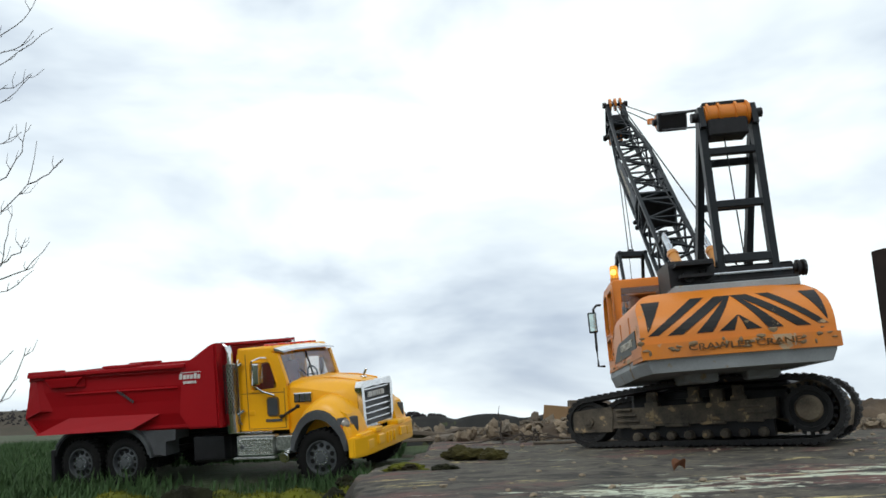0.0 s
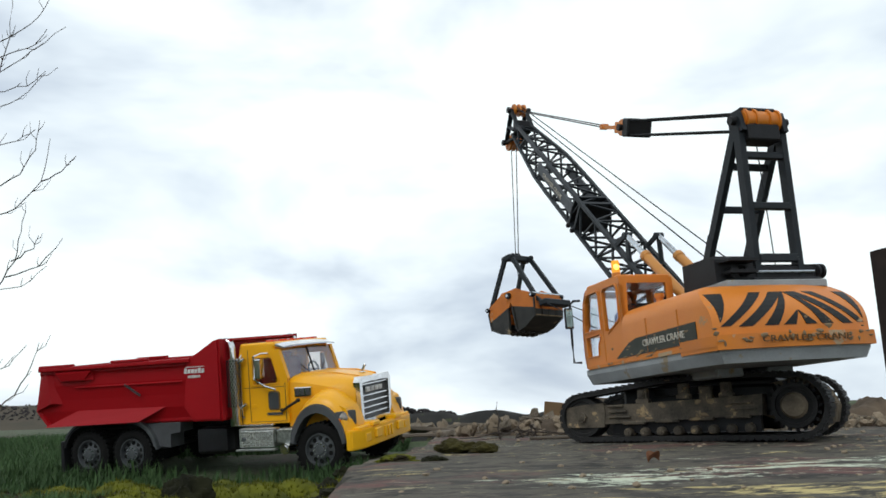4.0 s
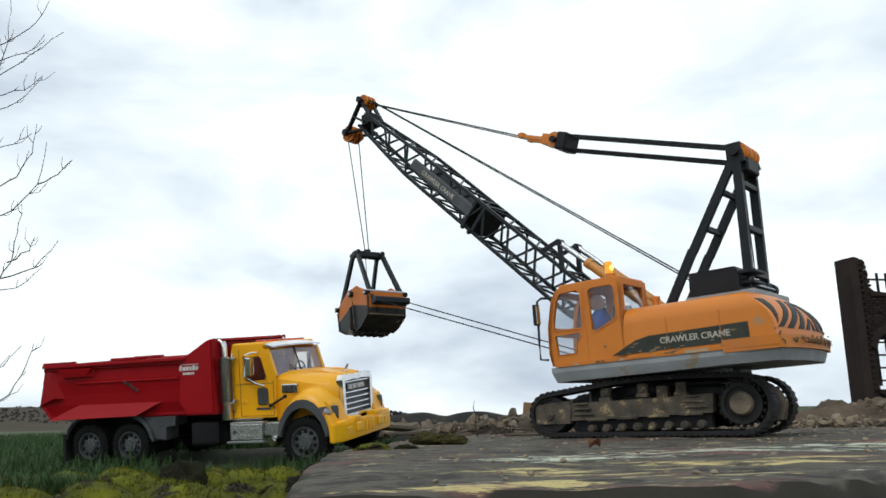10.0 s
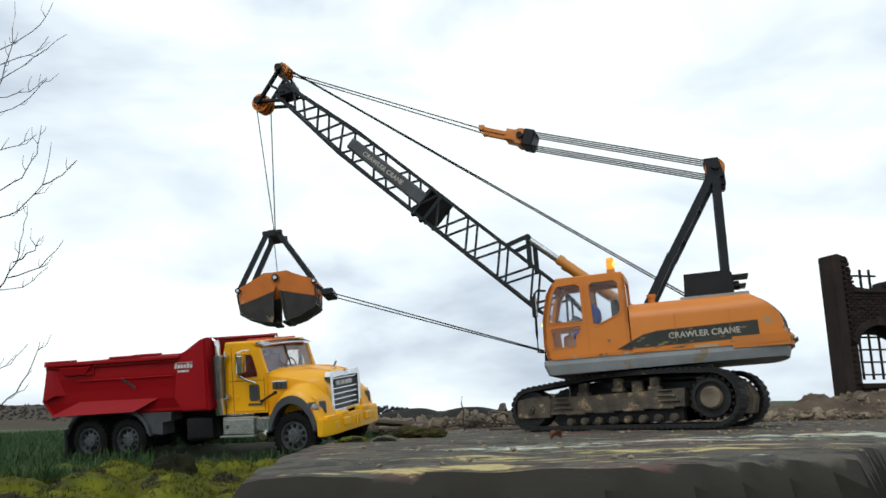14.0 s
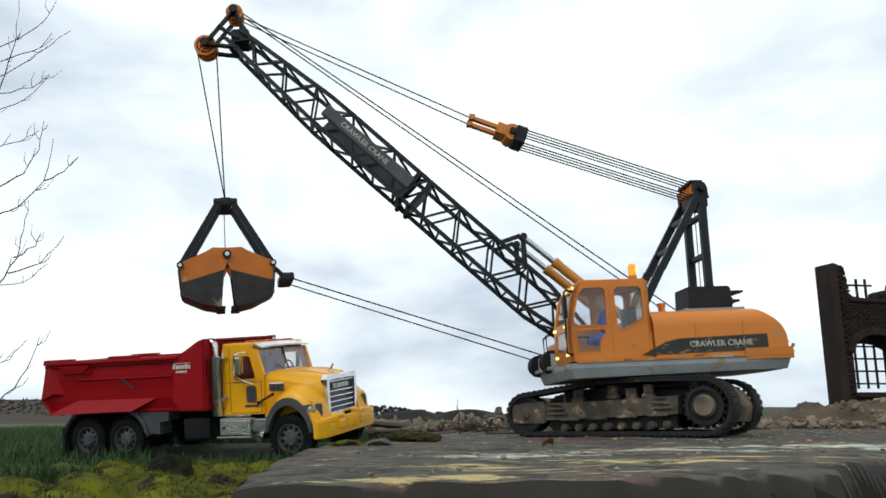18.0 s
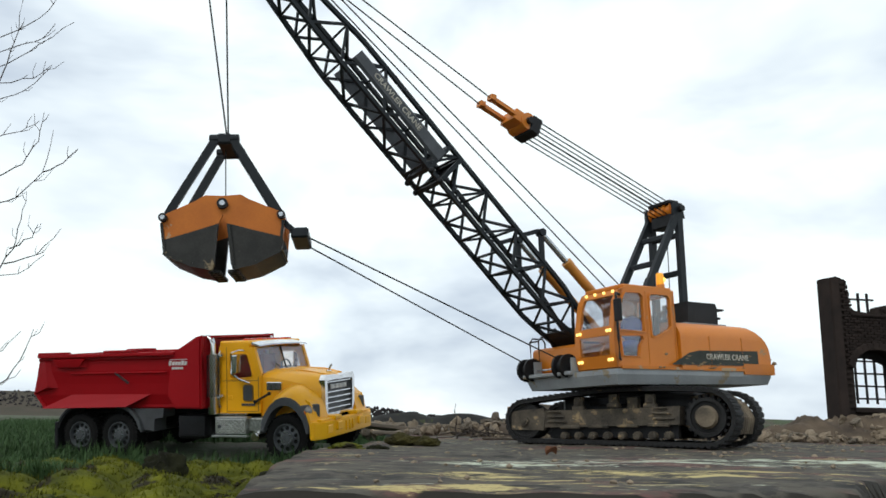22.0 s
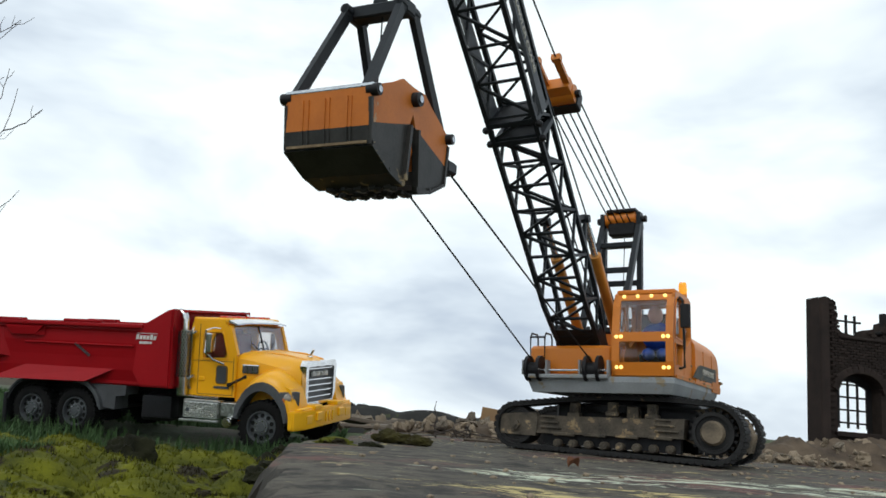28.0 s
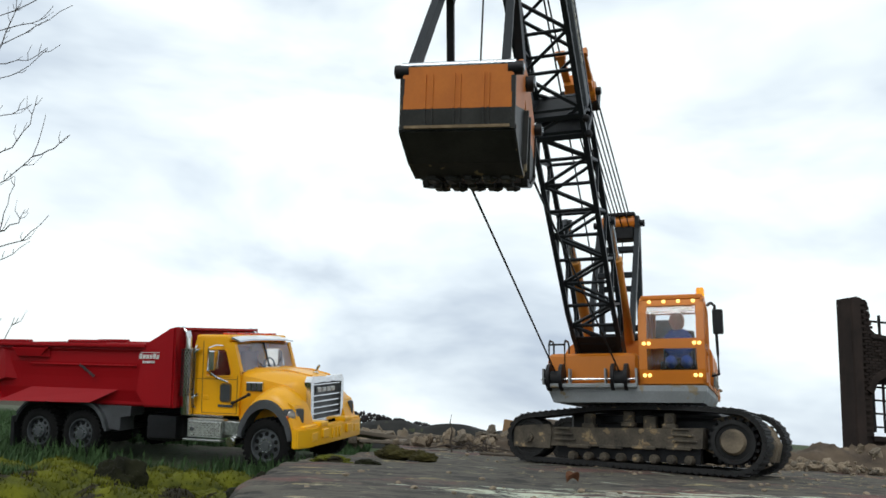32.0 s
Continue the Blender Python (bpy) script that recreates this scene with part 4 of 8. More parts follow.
# ---------------------------------------------------------------- bare tree and distance
def make_tree():
    tree = tagged(empty("bare_tree", plan(-3.2, 4.1, 0.0)), "bare winter tree with thin twigs", "tree")
    bm = bmesh.new()
    tube(bm, [(0, 0, -0.05), (0.03, 0, 0.6), (-0.02, 0.02, 1.3), (0.04, 0, 2.0), (0.02, 0, 2.8)], 0.085, 12, 0.03)
    part("trunk", bm, M_TWIG, tree, "brown bare trunk", True)
    limbs = [[(-2.34, 1.79), (-2.31, 1.90), (-2.27, 2.10), (-2.28, 2.35)], [(-2.31, 1.90), (-2.15, 2.02), (-1.98, 2.15)], [(-2.28, 2.00), (-2.14, 2.05), (-2.08, 2.14)], [(-2.27, 2.10), (-2.13, 2.21), (-2.07, 2.34)],
             [(-2.34, 1.79), (-2.16, 1.82), (-2.07, 1.90)], [(-2.34, 1.69), (-2.20, 1.75), (-2.07, 1.89)], [(-2.30, 1.26), (-2.16, 1.34), (-2.09, 1.47), (-2.08, 1.63)], [(-2.29, 1.11), (-2.17, 1.16), (-2.05, 1.30), (-2.02, 1.53)]]
    more = [[(-2.05, 1.30), (-1.95, 1.35), (-1.88, 1.43)], [(-2.32, 1.48), (-2.19, 1.52), (-2.10, 1.58)], [(-2.25, 0.73), (-2.15, 0.89), (-2.13, 1.04), (-2.12, 1.19)], [(-2.19, 0.81), (-2.03, 0.86), (-1.92, 1.00)],
            [(-2.26, 0.75), (-2.11, 0.76), (-1.99, 0.86)], [(-2.17, 0.89), (-2.06, 0.95), (-2.04, 1.02)], [(-2.21, 0.15), (-2.10, 0.23), (-2.03, 0.37), (-2.00, 0.48)], [(-2.22, 0.33), (-2.14, 0.37), (-2.06, 0.47)]]
    rnd = random.Random(14)
    for k, line in enumerate(limbs + more):
        pts = [Vector((x + 3.2, 0.0, z)) for x, z in line]
        if line[0][0] < -2.24 or k >= 14:
            pts = [Vector((0.03, 0, pts[0].z - 0.45)), Vector((0.45, rnd.uniform(-0.05, 0.05), pts[0].z - 0.22))] + pts
        fine = []
        for a, b in zip(pts, pts[1:]):
            for f in (0.0, 0.34, 0.67):
                p = a.lerp(b, f)
                if f:
                    p += Vector((rnd.uniform(-1, 1), rnd.uniform(-1, 1), rnd.uniform(-1, 1))) * 0.007
                fine.append(p)
        fine.append(pts[-1])
        bm = bmesh.new()
        tube(bm, fine, 0.0050 if len(line) > 3 else 0.0036, 6, 0.0014)
        limb = part("branch", bm, M_TWIG, tree)
        for q in range(5 if len(line) > 3 else 3):
            i = rnd.randrange(len(fine) // 2, len(fine) - 1)
            a = fine[i]
            d = (fine[i + 1] - a).normalized()
            side = rnd.choice((-1, 1))
            ln = rnd.uniform(0.03, 0.12)
            e1 = a + Vector((d.x * 0.5 + side * 0.5 * d.z, rnd.uniform(-0.4, 0.4), d.z * 0.5 - side * 0.3 * d.x)) * ln * 0.55
            e2 = e1 + Vector((d.x * 0.6 + side * 0.2, rnd.uniform(-0.3, 0.3), d.z * 0.6 + 0.35)) * ln * 0.55
            bm = bmesh.new()
            tube(bm, [a, e1, e2], 0.0020, 5, 0.0010)
            part("twig", bm, M_TWIG, limb)


make_tree()


def make_distance():
    # wooded hill
    bm = bmesh.new()
    rows = []
    for i in range(61):
        x = -420 + 6.0 * i
        top = 8.6 * smooth_to(-x, 60, 150) + 3.0 * smooth_to(-x, 150, 380) + 0.7 * noise.noise(Vector((x * 0.05, 0, 0)))
        rows.append([bm.verts.new((x, 300 + dy, -1.0 + (top + 1.0) * f)) for dy, f in ((-60, 0.0), (-30, 0.45), (0, 1.0), (60, 0.0))])
    for a, b in zip(rows, rows[1:]):
        for k in range(3):
            bm.faces.new((a[k], a[k + 1], b[k + 1], b[k]))
    tagged(part("far_hill", bm, M_FARFIELD, smooth=True), "far brown hillside below the sky", "hill", kind="structure")
    rnd = random.Random(77)
    bm = bmesh.new()
    for k in range(1500):
        x = rnd.uniform(-330, -85)
        top = 8.6 * smooth_to(-x, 60, 150) + 3.0 * smooth_to(-x, 150, 380)
        f = rnd.uniform(0.35, 1.0)
        r = rnd.uniform(0.25, 0.65)
        lump(bm, (x, 300 - 48 * (1 - f), top * f - 0.1), (r * 0.9, r, r * 1.3), 0.9, k, 1)
    tagged(part("far_wood", bm, M_FARWOOD), "far leafless dark wood on the hill", "woods", kind="stuff")
    bm = bmesh.new()
    for k in range(1000):
        x = rnd.uniform(-36, 4)
        top = 3.3 - 1.9 * smooth_to(x, -14, 4) + 0.5 * noise.noise(Vector((x * 0.4, 0, 0)))
        r = rnd.uniform(0.14, 0.42)
        lump(bm, (x, 200 + rnd.uniform(-3, 3), top * rnd.random() ** 0.6 - 0.2), (r, r, r * 1.2), 0.8, k, 1)
    tagged(part("far_wood", bm, M_FARWOOD), "far leafless tree line beyond the edging", "woods", kind="stuff")


make_distance()


# ---------------------------------------------------------------- tipper truck
def arc(cx, cz, r, a0, a1, n=10):
    return [(cx + r * math.cos(radians(a0 + (a1 - a0) * i / n)), cz + r * math.sin(radians(a0 + (a1 - a0) * i / n))) for i in range(n + 1)]


def make_wheel(parent, x, y, z, side, r=0.0285, w=0.017, name="wheel"):
    """A tyre with tread blocks on a dished rim; side -1 looks to -y."""
    hub = empty(name)
    hub.parent = parent
    hub.matrix_basis = plan(x, y, z)
    bm = bmesh.new()
    o = side * w / 2
    lathe(bm, [(0.0001, o * 0.20), (r * 0.60, o * 0.20), (r * 0.60, o * 0.86), (r * 0.66, o * 1.02), (r * 0.76, o * 1.06), (r * 0.90, o * 1.0), (r - 0.0008, o * 0.82), (r - 0.0008, -o * 0.8), (r - 0.004, -o), (r * 0.60, -o)], 36)
    tyre = part("tyre", bm, M_TYRE, hub, "black rubber tyre with blocky tread", True)
    lug = bmesh.new()
    bx(lug, r - 0.0016, r + 0.0007, -w * 0.22, w * 0.22, -0.0016, 0.0016)
    first = None
    for k in range(30):
        a = 2 * math.pi * k / 30
        for s in (-1, 1):
            m = Matrix.Rotation(-a - 0.1 * s, 4, "Y") @ Matrix.Translation((0, s * w * 0.25 * S, 0)) @ Matrix.Rotation(0.25 * s, 4, "X")
            if first is None:
                first = part("tread_block", lug, M_TYRE, tyre)
                first.matrix_basis = m
            else:
                share("tread_block", first, tyre, m)
    bm = bmesh.new()
    q = r * 0.61
    lathe(bm, [(0.0001, o * 0.40), (q, o * 0.40), (q, o * 1.03), (q * 0.93, o * 1.03), (q * 0.86, o * 0.62), (q * 0.52, o * 0.74), (q * 0.48, o * 0.98), (q * 0.30, o * 1.0), (q * 0.26, o * 1.12), (0.0001, o * 1.13)], 32)
    rim = part("rim", bm, M_RIM, hub, "grey dished rim with wheel nuts", True)
    nut = bmesh.new()
    rod(nut, (0, o * 0.9, 0), (0, o * 1.12, 0), 0.0010, n=6)
    hole = bmesh.new()
    rod(hole, (0, o * 0.60, 0), (0, o * 0.745, 0), 0.0024, n=10)
    nut_ob = hole_ob = None
    for k in range(10):
        a = 2 * math.pi * k / 10
        m = plan(q * 0.39 * math.cos(a), 0, q * 0.39 * math.sin(a))
        b = a + math.pi / 10
        m2 = plan(q * 0.69 * math.cos(b), 0, q * 0.69 * math.sin(b))
        if nut_ob is None:
            nut_ob = part("wheel_nut", nut, M_SILVER, rim)
            nut_ob.matrix_basis = m
            hole_ob = part("hand_hole", hole, M_TYRE, rim, "dark round opening of the rim")
            hole_ob.matrix_basis = m2
        else:
            share("wheel_nut", nut_ob, rim, m)
            share("hand_hole", hole_ob, rim, m2)
    return hub


def loft(bm, rings):
    """A skin through equal rings of points, closed at both ends."""
    vs = [[bm.verts.new(p) for p in ring] for ring in rings]
    for a, b in zip(vs, vs[1:]):
        for k in range(len(a) - 1):
            bm.faces.new((a[k], a[k + 1], b[k + 1], b[k]))
        bm.faces.new((a[-1], a[0], b[0], b[-1]))
    bm.faces.new(vs[0][::-1])
    bm.faces.new(vs[-1])


def oval(cx, cz, a, b, t0, t1, n=14):
    return [(cx + a * math.cos(radians(t0 + (t1 - t0) * i / n)), cz + b * math.sin(radians(t0 + (t1 - t0) * i / n))) for i in range(n + 1)]


def make_truck():
    truck = tagged(empty("dump_truck", plan(*TRUCK_AT, *TRUCK_TURN)), "yellow and red toy dump truck with chrome details on mossy ground", "toy truck")
    # chassis
    bm = bmesh.new()
    for s in (-1, 1):
        bx(bm, -0.345, 0.030, s * 0.026 - 0.004, s * 0.026 + 0.004, 0.048, 0.062)
    for x in (-0.335, -0.275, -0.21, -0.15, -0.08, 0.0):
        bx(bm, x - 0.004, x + 0.004, -0.028, 0.028, 0.050, 0.060)
    bx(bm, -0.165, -0.125, -0.062, 0.062, 0.030, 0.060, 0.003)
    bx(bm, -0.345, -0.110, -0.045, 0.045, 0.060, 0.072, 0.002)
    part("chassis", bm, M_BLACKP, truck, "black ladder chassis")
    for s in (-1, 1):
        part("side_tank", box(-0.158, -0.118, s * 0.062 - 0.008, s * 0.062 + 0.008, 0.034, 0.060, 0.005, 2), M_BLACKP, truck, "rounded black side tank", True)
    for x, z in ((0.0, 0.034), (-0.2441, 0.0355), (-0.3066, 0.0355)):
        bm = bmesh.new()
        rod(bm, (x, -0.06, z), (x, 0.06, z), 0.004)
        part("axle", bm, M_BLACKP, truck)
    for s in (-1, 1):
        make_wheel(truck, 0.0, s * 0.0665, 0.034, s)
        make_wheel(truck, -0.2441, s * 0.0655, 0.0355, s, 0.0275, 0.022)
        make_wheel(truck, -0.3066, s * 0.0655, 0.0355, s, 0.0275, 0.022)
    # rear mudguards
    for s in (-1, 1):
        y0, y1 = sorted((s * 0.050, s * 0.079))
        bm = bmesh.new()
        prism(bm, arc(-0.2441, 0.036, 0.0365, 95, 12, 10) + arc(-0.2441, 0.036, 0.0335, 12, 95, 10), y0, y1)
        part("mudguard", bm, M_GREYP, truck, "dark grey rear mudguard")
        bm = bmesh.new()
        prism(bm, [(-0.2085, 0.043), (-0.2130, 0.058), (-0.2230, 0.0690), (-0.1760, 0.0690), (-0.1770, 0.058), (-0.1900, 0.056), (-0.1905, 0.041)], y0 + 0.004, y1 - 0.0012)
        part("mudguard_bracket", bm, M_GREYP, truck, "dark grey mudguard bracket")
        bm = bmesh.new()
        prism(bm, arc(-0.2441, 0.036, 0.0385, 78, 6, 12) + arc(-0.2441, 0.036, 0.0362, 6, 78, 12), y0 - 0.0008, y1 + 0.0010)
        part("mudguard_trim", bm, M_RIM, truck, "pale edge of the mudguard")
        bm = bmesh.new()
        prism(bm, arc(-0.3066, 0.036, 0.0365, 165, 78, 10) + arc(-0.3066, 0.036, 0.0335, 78, 165, 10), y0, y1)
        part("mudguard", bm, M_BLACKP, truck, "black rear mudguard")
        bm = bmesh.new()
        prism(bm, arc(-0.3066, 0.036, 0.0382, 150, 95, 10) + arc(-0.3066, 0.036, 0.0362, 95, 150, 10), y0 - 0.0008, y1 + 0.0008)
        part("mudguard_trim", bm, M_RIM, truck, "pale edge of the mudguard")
        part("mud_flap", box(-0.3475, -0.3425, y0, y1, 0.016, 0.052, 0.001), M_BLACKP, truck, "black mud flap")
    # skip body
    bed = empty("tipper_body")
    bed.parent = truck
    for s in (-1, 1):
        bm = bmesh.new()
        rows = []
        for z, yo in ((0.1395, 0.0850), (0.1330, 0.0855), (0.1305, 0.0835), (0.1180, 0.0830), (0.1010, 0.0800), (0.0870, 0.0785), (0.0710, 0.0740)):
            xr = float(np.interp(z, [0.0710, 0.0888, 0.1395], [-0.3640, -0.3800, -0.3670]))
            rows.append([(xr, s * yo, z), (-0.112, s * yo, z)])
        inner = [(p[0], p[1] - s * 0.004, p[2]) for p in (q for row in rows for q in row)]
        grid = [[bm.verts.new(p) for p in row] for row in rows]
        back = [[bm.verts.new(inner[2 * i + j]) for j in range(2)] for i in range(len(rows))]
        for a, b, c, d in zip(grid, grid[1:], back, back[1:]):
            bm.faces.new((a[0], a[1], b[1], b[0]))
            bm.faces.new((c[0], d[0], d[1], c[1]))
            bm.faces.new((a[0], b[0], d[0], c[0]))
            bm.faces.new((a[1], c[1], d[1], b[1]))
        bm.faces.new((grid[0][0], back[0][0], back[0][1], grid[0][1]))
        bm.faces.new((grid[-1][0], grid[-1][1], back[-1][1], back[-1][0]))
        part("side_wall", bm, M_RED, bed, "glossy dark red side wall")
        bm = bmesh.new()
        bx(bm, -0.367, -0.150, s * 0.0855 - 0.0045, s * 0.0855 + 0.0030, 0.1360, 0.1405, 0.0012, 2)
        part("top_rail", bm, M_RED, bed)
        bm = bmesh.new()
        loft(bm, [[(-0.345, s * 0.0855, 0.1350), (-0.288, s * 0.0855, 0.1350), (-0.288, s * 0.0845, 0.1230), (-0.338, s * 0.0845, 0.1230)],
                  [(-0.341, s * 0.0900, 0.1330), (-0.289, s * 0.0900, 0.1330), (-0.300, s * 0.0880, 0.1235), (-0.334, s * 0.0880, 0.1235)]])
        part("corner_gusset", bm, M_RED, bed, "raised red gusset on the side wall")
        bm = bmesh.new()
        bx(bm, -0.366, -0.318, s * 0.0850 - 0.0050, s * 0.0850 + 0.0035, 0.1400, 0.1432, 0.0012, 2)
        part("rail_cap", bm, M_RED, bed)
        bm = bmesh.new()
        bx(bm, -0.2585, -0.2115, s * 0.084 - 0.006, s * 0.084 + 0.0045, 0.1405, 0.1440, 0.0014, 2)
        part("rail_cap", bm, M_RED, bed)
        # chute plate that stands out at the foot of the wall
        bm = bmesh.new()
        loft(bm, [[(-0.318, s * 0.0790, 0.0875), (-0.192, s * 0.0790, 0.0875), (-0.225, s * 0.0870, 0.0722), (-0.362, s * 0.0870, 0.0700)],
                  [(-0.318, s * 0.0760, 0.0840), (-0.194, s * 0.0760, 0.0840), (-0.226, s * 0.0740, 0.0705), (-0.362, s * 0.0740, 0.0685)]])
        part("lower_panel", bm, M_RED, bed, "bright red slanted chute panel")
        bm = bmesh.new()
        loft(bm, [[(-0.3670, s * 0.0840, 0.1360), (-0.3560, s * 0.0865, 0.1300), (-0.3520, s * 0.0865, 0.0980), (-0.3800, s * 0.0815, 0.0890)],
                  [(-0.3670, s * 0.0780, 0.1360), (-0.3440, s * 0.0800, 0.1300), (-0.3400, s * 0.0790, 0.0960), (-0.3800, s * 0.0760, 0.0890)]])
        part("corner_post", bm, M_RED, bed, "slanted red rear corner post")
        bm = bmesh.new()
        prism(bm, [(-0.1560, 0.1380), (-0.1515, 0.1400), (-0.1204, 0.1575), (-0.112, 0.1595), (-0.112, 0.0700), (-0.1500, 0.0700), (-0.1620, 0.0860)], s * 0.0868, s * 0.0785)
        bmesh.ops.bevel(bm, geom=[e for e in bm.edges if abs(e.verts[0].co.y) > 0.086 and abs(e.verts[1].co.y) > 0.086], offset=0.002, segments=2, affect="EDGES")
        part("front_shoulder", bm, M_RED, bed, "raised red front shoulder")
        bm = bmesh.new()
        bx(bm, -0.318, -0.165, s * 0.0830 - 0.0012, s * 0.0830 + 0.0012, 0.1140, 0.1160, 0.0006)
        part("wall_crease", bm, M_RED, bed)
    bm = bmesh.new()
    bx(bm, -0.362, -0.112, -0.075, 0.075, 0.0690, 0.0760, 0.002)
    part("floor_panel", bm, M_RED, bed)
    bm = bmesh.new()
    prism(bm, [(-0.112, 0.072), (-0.112, 0.1590), (-0.1200, 0.1590), (-0.1260, 0.072)], -0.078, 0.078)
    part("front_wall", bm, M_RED, bed)
    bm = bmesh.new()
    prism(bm, [(-0.1240, 0.1560), (-0.1120, 0.1585), (-0.1040, 0.1590), (-0.1040, 0.1565), (-0.1150, 0.1535)], -0.072, 0.066)
    part("cab_protector", bm, M_RED, bed, "red canopy reaching over the cab")
    bm = bmesh.new()
    prism(bm, [(-0.368, 0.1400), (-0.382, 0.0888), (-0.365, 0.0690), (-0.360, 0.0690), (-0.376, 0.0888), (-0.362, 0.1400)], -0.079, 0.079)
    part("tailgate", bm, M_RED, bed, "red tailgate")
    # plain marks where the maker's print sits
    for k in range(6):
        bm = bmesh.new()
        z0, z1 = 0.1235, 0.1280 + (0.0012 if k in (0, 4) else 0.0)
        prism(bm, [(-0.1585 + k * 0.0046, z0), (-0.1553 + k * 0.0046, z0), (-0.1545 + k * 0.0046, z1), (-0.1577 + k * 0.0046, z1)], -0.0876, -0.0866)
        part("print_mark", bm, M_LETTER, bed, "white block of the print")
    for k in range(6):
        part("print_mark", box(-0.1535 + k * 0.0028, -0.1515 + k * 0.0028, -0.0876, -0.0866, 0.1185, 0.1213), M_LETTER, bed, "small white block of the print")
    part("print_line", box(-0.1565, -0.1310, -0.0876, -0.0866, 0.1302, 0.1308), M_LETTER, bed, "thin white print line")
    for k in range(8):
        bm = bmesh.new()
        bx(bm, -0.0009, 0.0009, -0.0842, -0.0826, -0.0014, 0.0014, m=Matrix.Translation((-0.2440 + k * 0.0028, 0, 0.1148 - k * 0.00175)) @ Matrix.Rotation(radians(32), 4, "Y"))
        part("print_mark", bm, M_RIM, bed, "small grey block of the slanted print")
    # cab
    cab = empty("truck_cab")
    cab.parent = truck
    door = [(-0.1000, 0.0625), (-0.0420, 0.0625), (-0.0420, 0.1080), (-0.0445, 0.1120), (-0.0535, 0.1400), (-0.0600, 0.1465), (-0.0930, 0.1480), (-0.0990, 0.1455), (-0.1020, 0.1400)]
    wind = [(-0.0850, 0.1065), (-0.0845, 0.1050), (-0.0545, 0.1065), (-0.0530, 0.1085), (-0.0600, 0.1325), (-0.0620, 0.1345), (-0.0840, 0.1345), (-0.0855, 0.1325)]
    for s in (-1, 1):
        bm = bmesh.new()
        sheet(bm, door, [wind], s * 0.063, s * 0.058)
        part("cab_side", bm, M_YELLOW, cab, "yellow cab side with a door")
        bm = bmesh.new()
        cx, cz = -0.070, 0.120
        sheet(bm, [(cx + (x - cx) * 1.09, cz + (z - cz) * 1.10) for x, z in wind], [wind], s * 0.0640, s * 0.0630)
        part("window_rim", bm, M_YELLOW, cab)
        bm = bmesh.new()
        prism(bm, [(cx + (x - cx) * 1.02, cz + (z - cz) * 1.02) for x, z in wind], s * 0.0605, s * 0.0600)
        part("door_pane", bm, M_PANE, cab, "clear plastic side window").visible_shadow = False
        bm = bmesh.new()
        prism(bm, rounded(-0.0666, -0.0520, 0.0768, 0.0975, 0.0035), s * 0.0626, s * 0.0640)
        part("lower_window_frame", bm, M_AMBERDARK, cab, "brown-edged lower door window")
        bm = bmesh.new()
        prism(bm, rounded(-0.0652, -0.0534, 0.0782, 0.0961, 0.003), s * 0.0632, s * 0.0645)
        part("lower_window", bm, M_GRILLE, cab, "dark lower door window")
        part("badge", box(-0.0686, -0.0496, s * 0.0634 - 0.0006, s * 0.0634 + 0.0006, 0.0714, 0.0742), M_GRILLE, cab, "dark name badge")
        part("door_catch", box(-0.0885, -0.0815, s * 0.0633 - 0.0006, s * 0.0633 + 0.0006, 0.0790, 0.0840, 0.0006), M_YELLOW, cab, "yellow recessed door catch")
        bm = bmesh.new()
        tube(bm, [(-0.0480, s * 0.0655, 0.0762), (-0.0400, s * 0.0680, 0.0800), (-0.0300, s * 0.0670, 0.0850)], 0.0015, 8)
        for p in ((-0.0485, 0.0765), (-0.0285, 0.0862)):
            lump(bm, (p[0], s * 0.0655, p[1]), (0.0026, 0.0022, 0.0022), 0.1)
        part("grab_handle", bm, M_BLACKP, cab, "black grab handle", True)
        bm = bmesh.new()
        prism(bm, [(-0.0455, 0.1100), (-0.0545, 0.1430), (-0.0510, 0.1430), (-0.0410, 0.1100)], s * 0.0632, s * 0.0575)
        part("windscreen_pillar", bm, M_YELLOW, cab)
        bm = bmesh.new()
        for x0, z0, x1, z1 in ((-0.0900, 0.0645, -0.0905, 0.1440), (-0.0450, 0.0645, -0.0450, 0.1060), (-0.0900, 0.0645, -0.0450, 0.0645), (-0.0975, 0.1020, -0.0450, 0.1020)):
            beam(bm, (x0, s * 0.0631, z0), (x1, s * 0.0631, z1), 0.0006, 0.0006)
        part("door_gap", bm, M_AMBERDARK, cab, "door seam")
    bm = bmesh.new()
    bx(bm, -0.1015, -0.0565, -0.0628, 0.0628, 0.1430, 0.1515, 0.0045, 3)
    part("roof", bm, M_YELLOW, cab, "rounded yellow roof", True)
    bm = bmesh.new()
    sheet(bm, [(-0.0625, 0.0625), (0.0625, 0.0625), (0.0625, 0.1450), (-0.0625, 0.1450)], [[(-0.052, 0.106), (0.052, 0.106), (0.050, 0.138), (-0.050, 0.138)]], -0.1015, -0.0980, "yz")
    part("rear_wall", bm, M_YELLOW, cab)
    part("cab_floor", box(-0.098, -0.044, -0.06, 0.06, 0.0620, 0.0670), M_BLACKP, cab)
    bm = bmesh.new()
    prism(bm, [(-0.0428, 0.1105), (-0.0525, 0.1430), (-0.0518, 0.1430), (-0.0421, 0.1105)], -0.057, 0.057)
    part("windscreen", bm, M_PANE, cab, "clear raked windscreen").visible_shadow = False
    bm = bmesh.new()
    prism(bm, [(-0.0420, 0.1110), (-0.0518, 0.1430), (-0.0508, 0.1430), (-0.0410, 0.1110)], -0.0011, 0.0011)
    part("windscreen_bar", bm, M_BLACKP, cab)
    bm = bmesh.new()
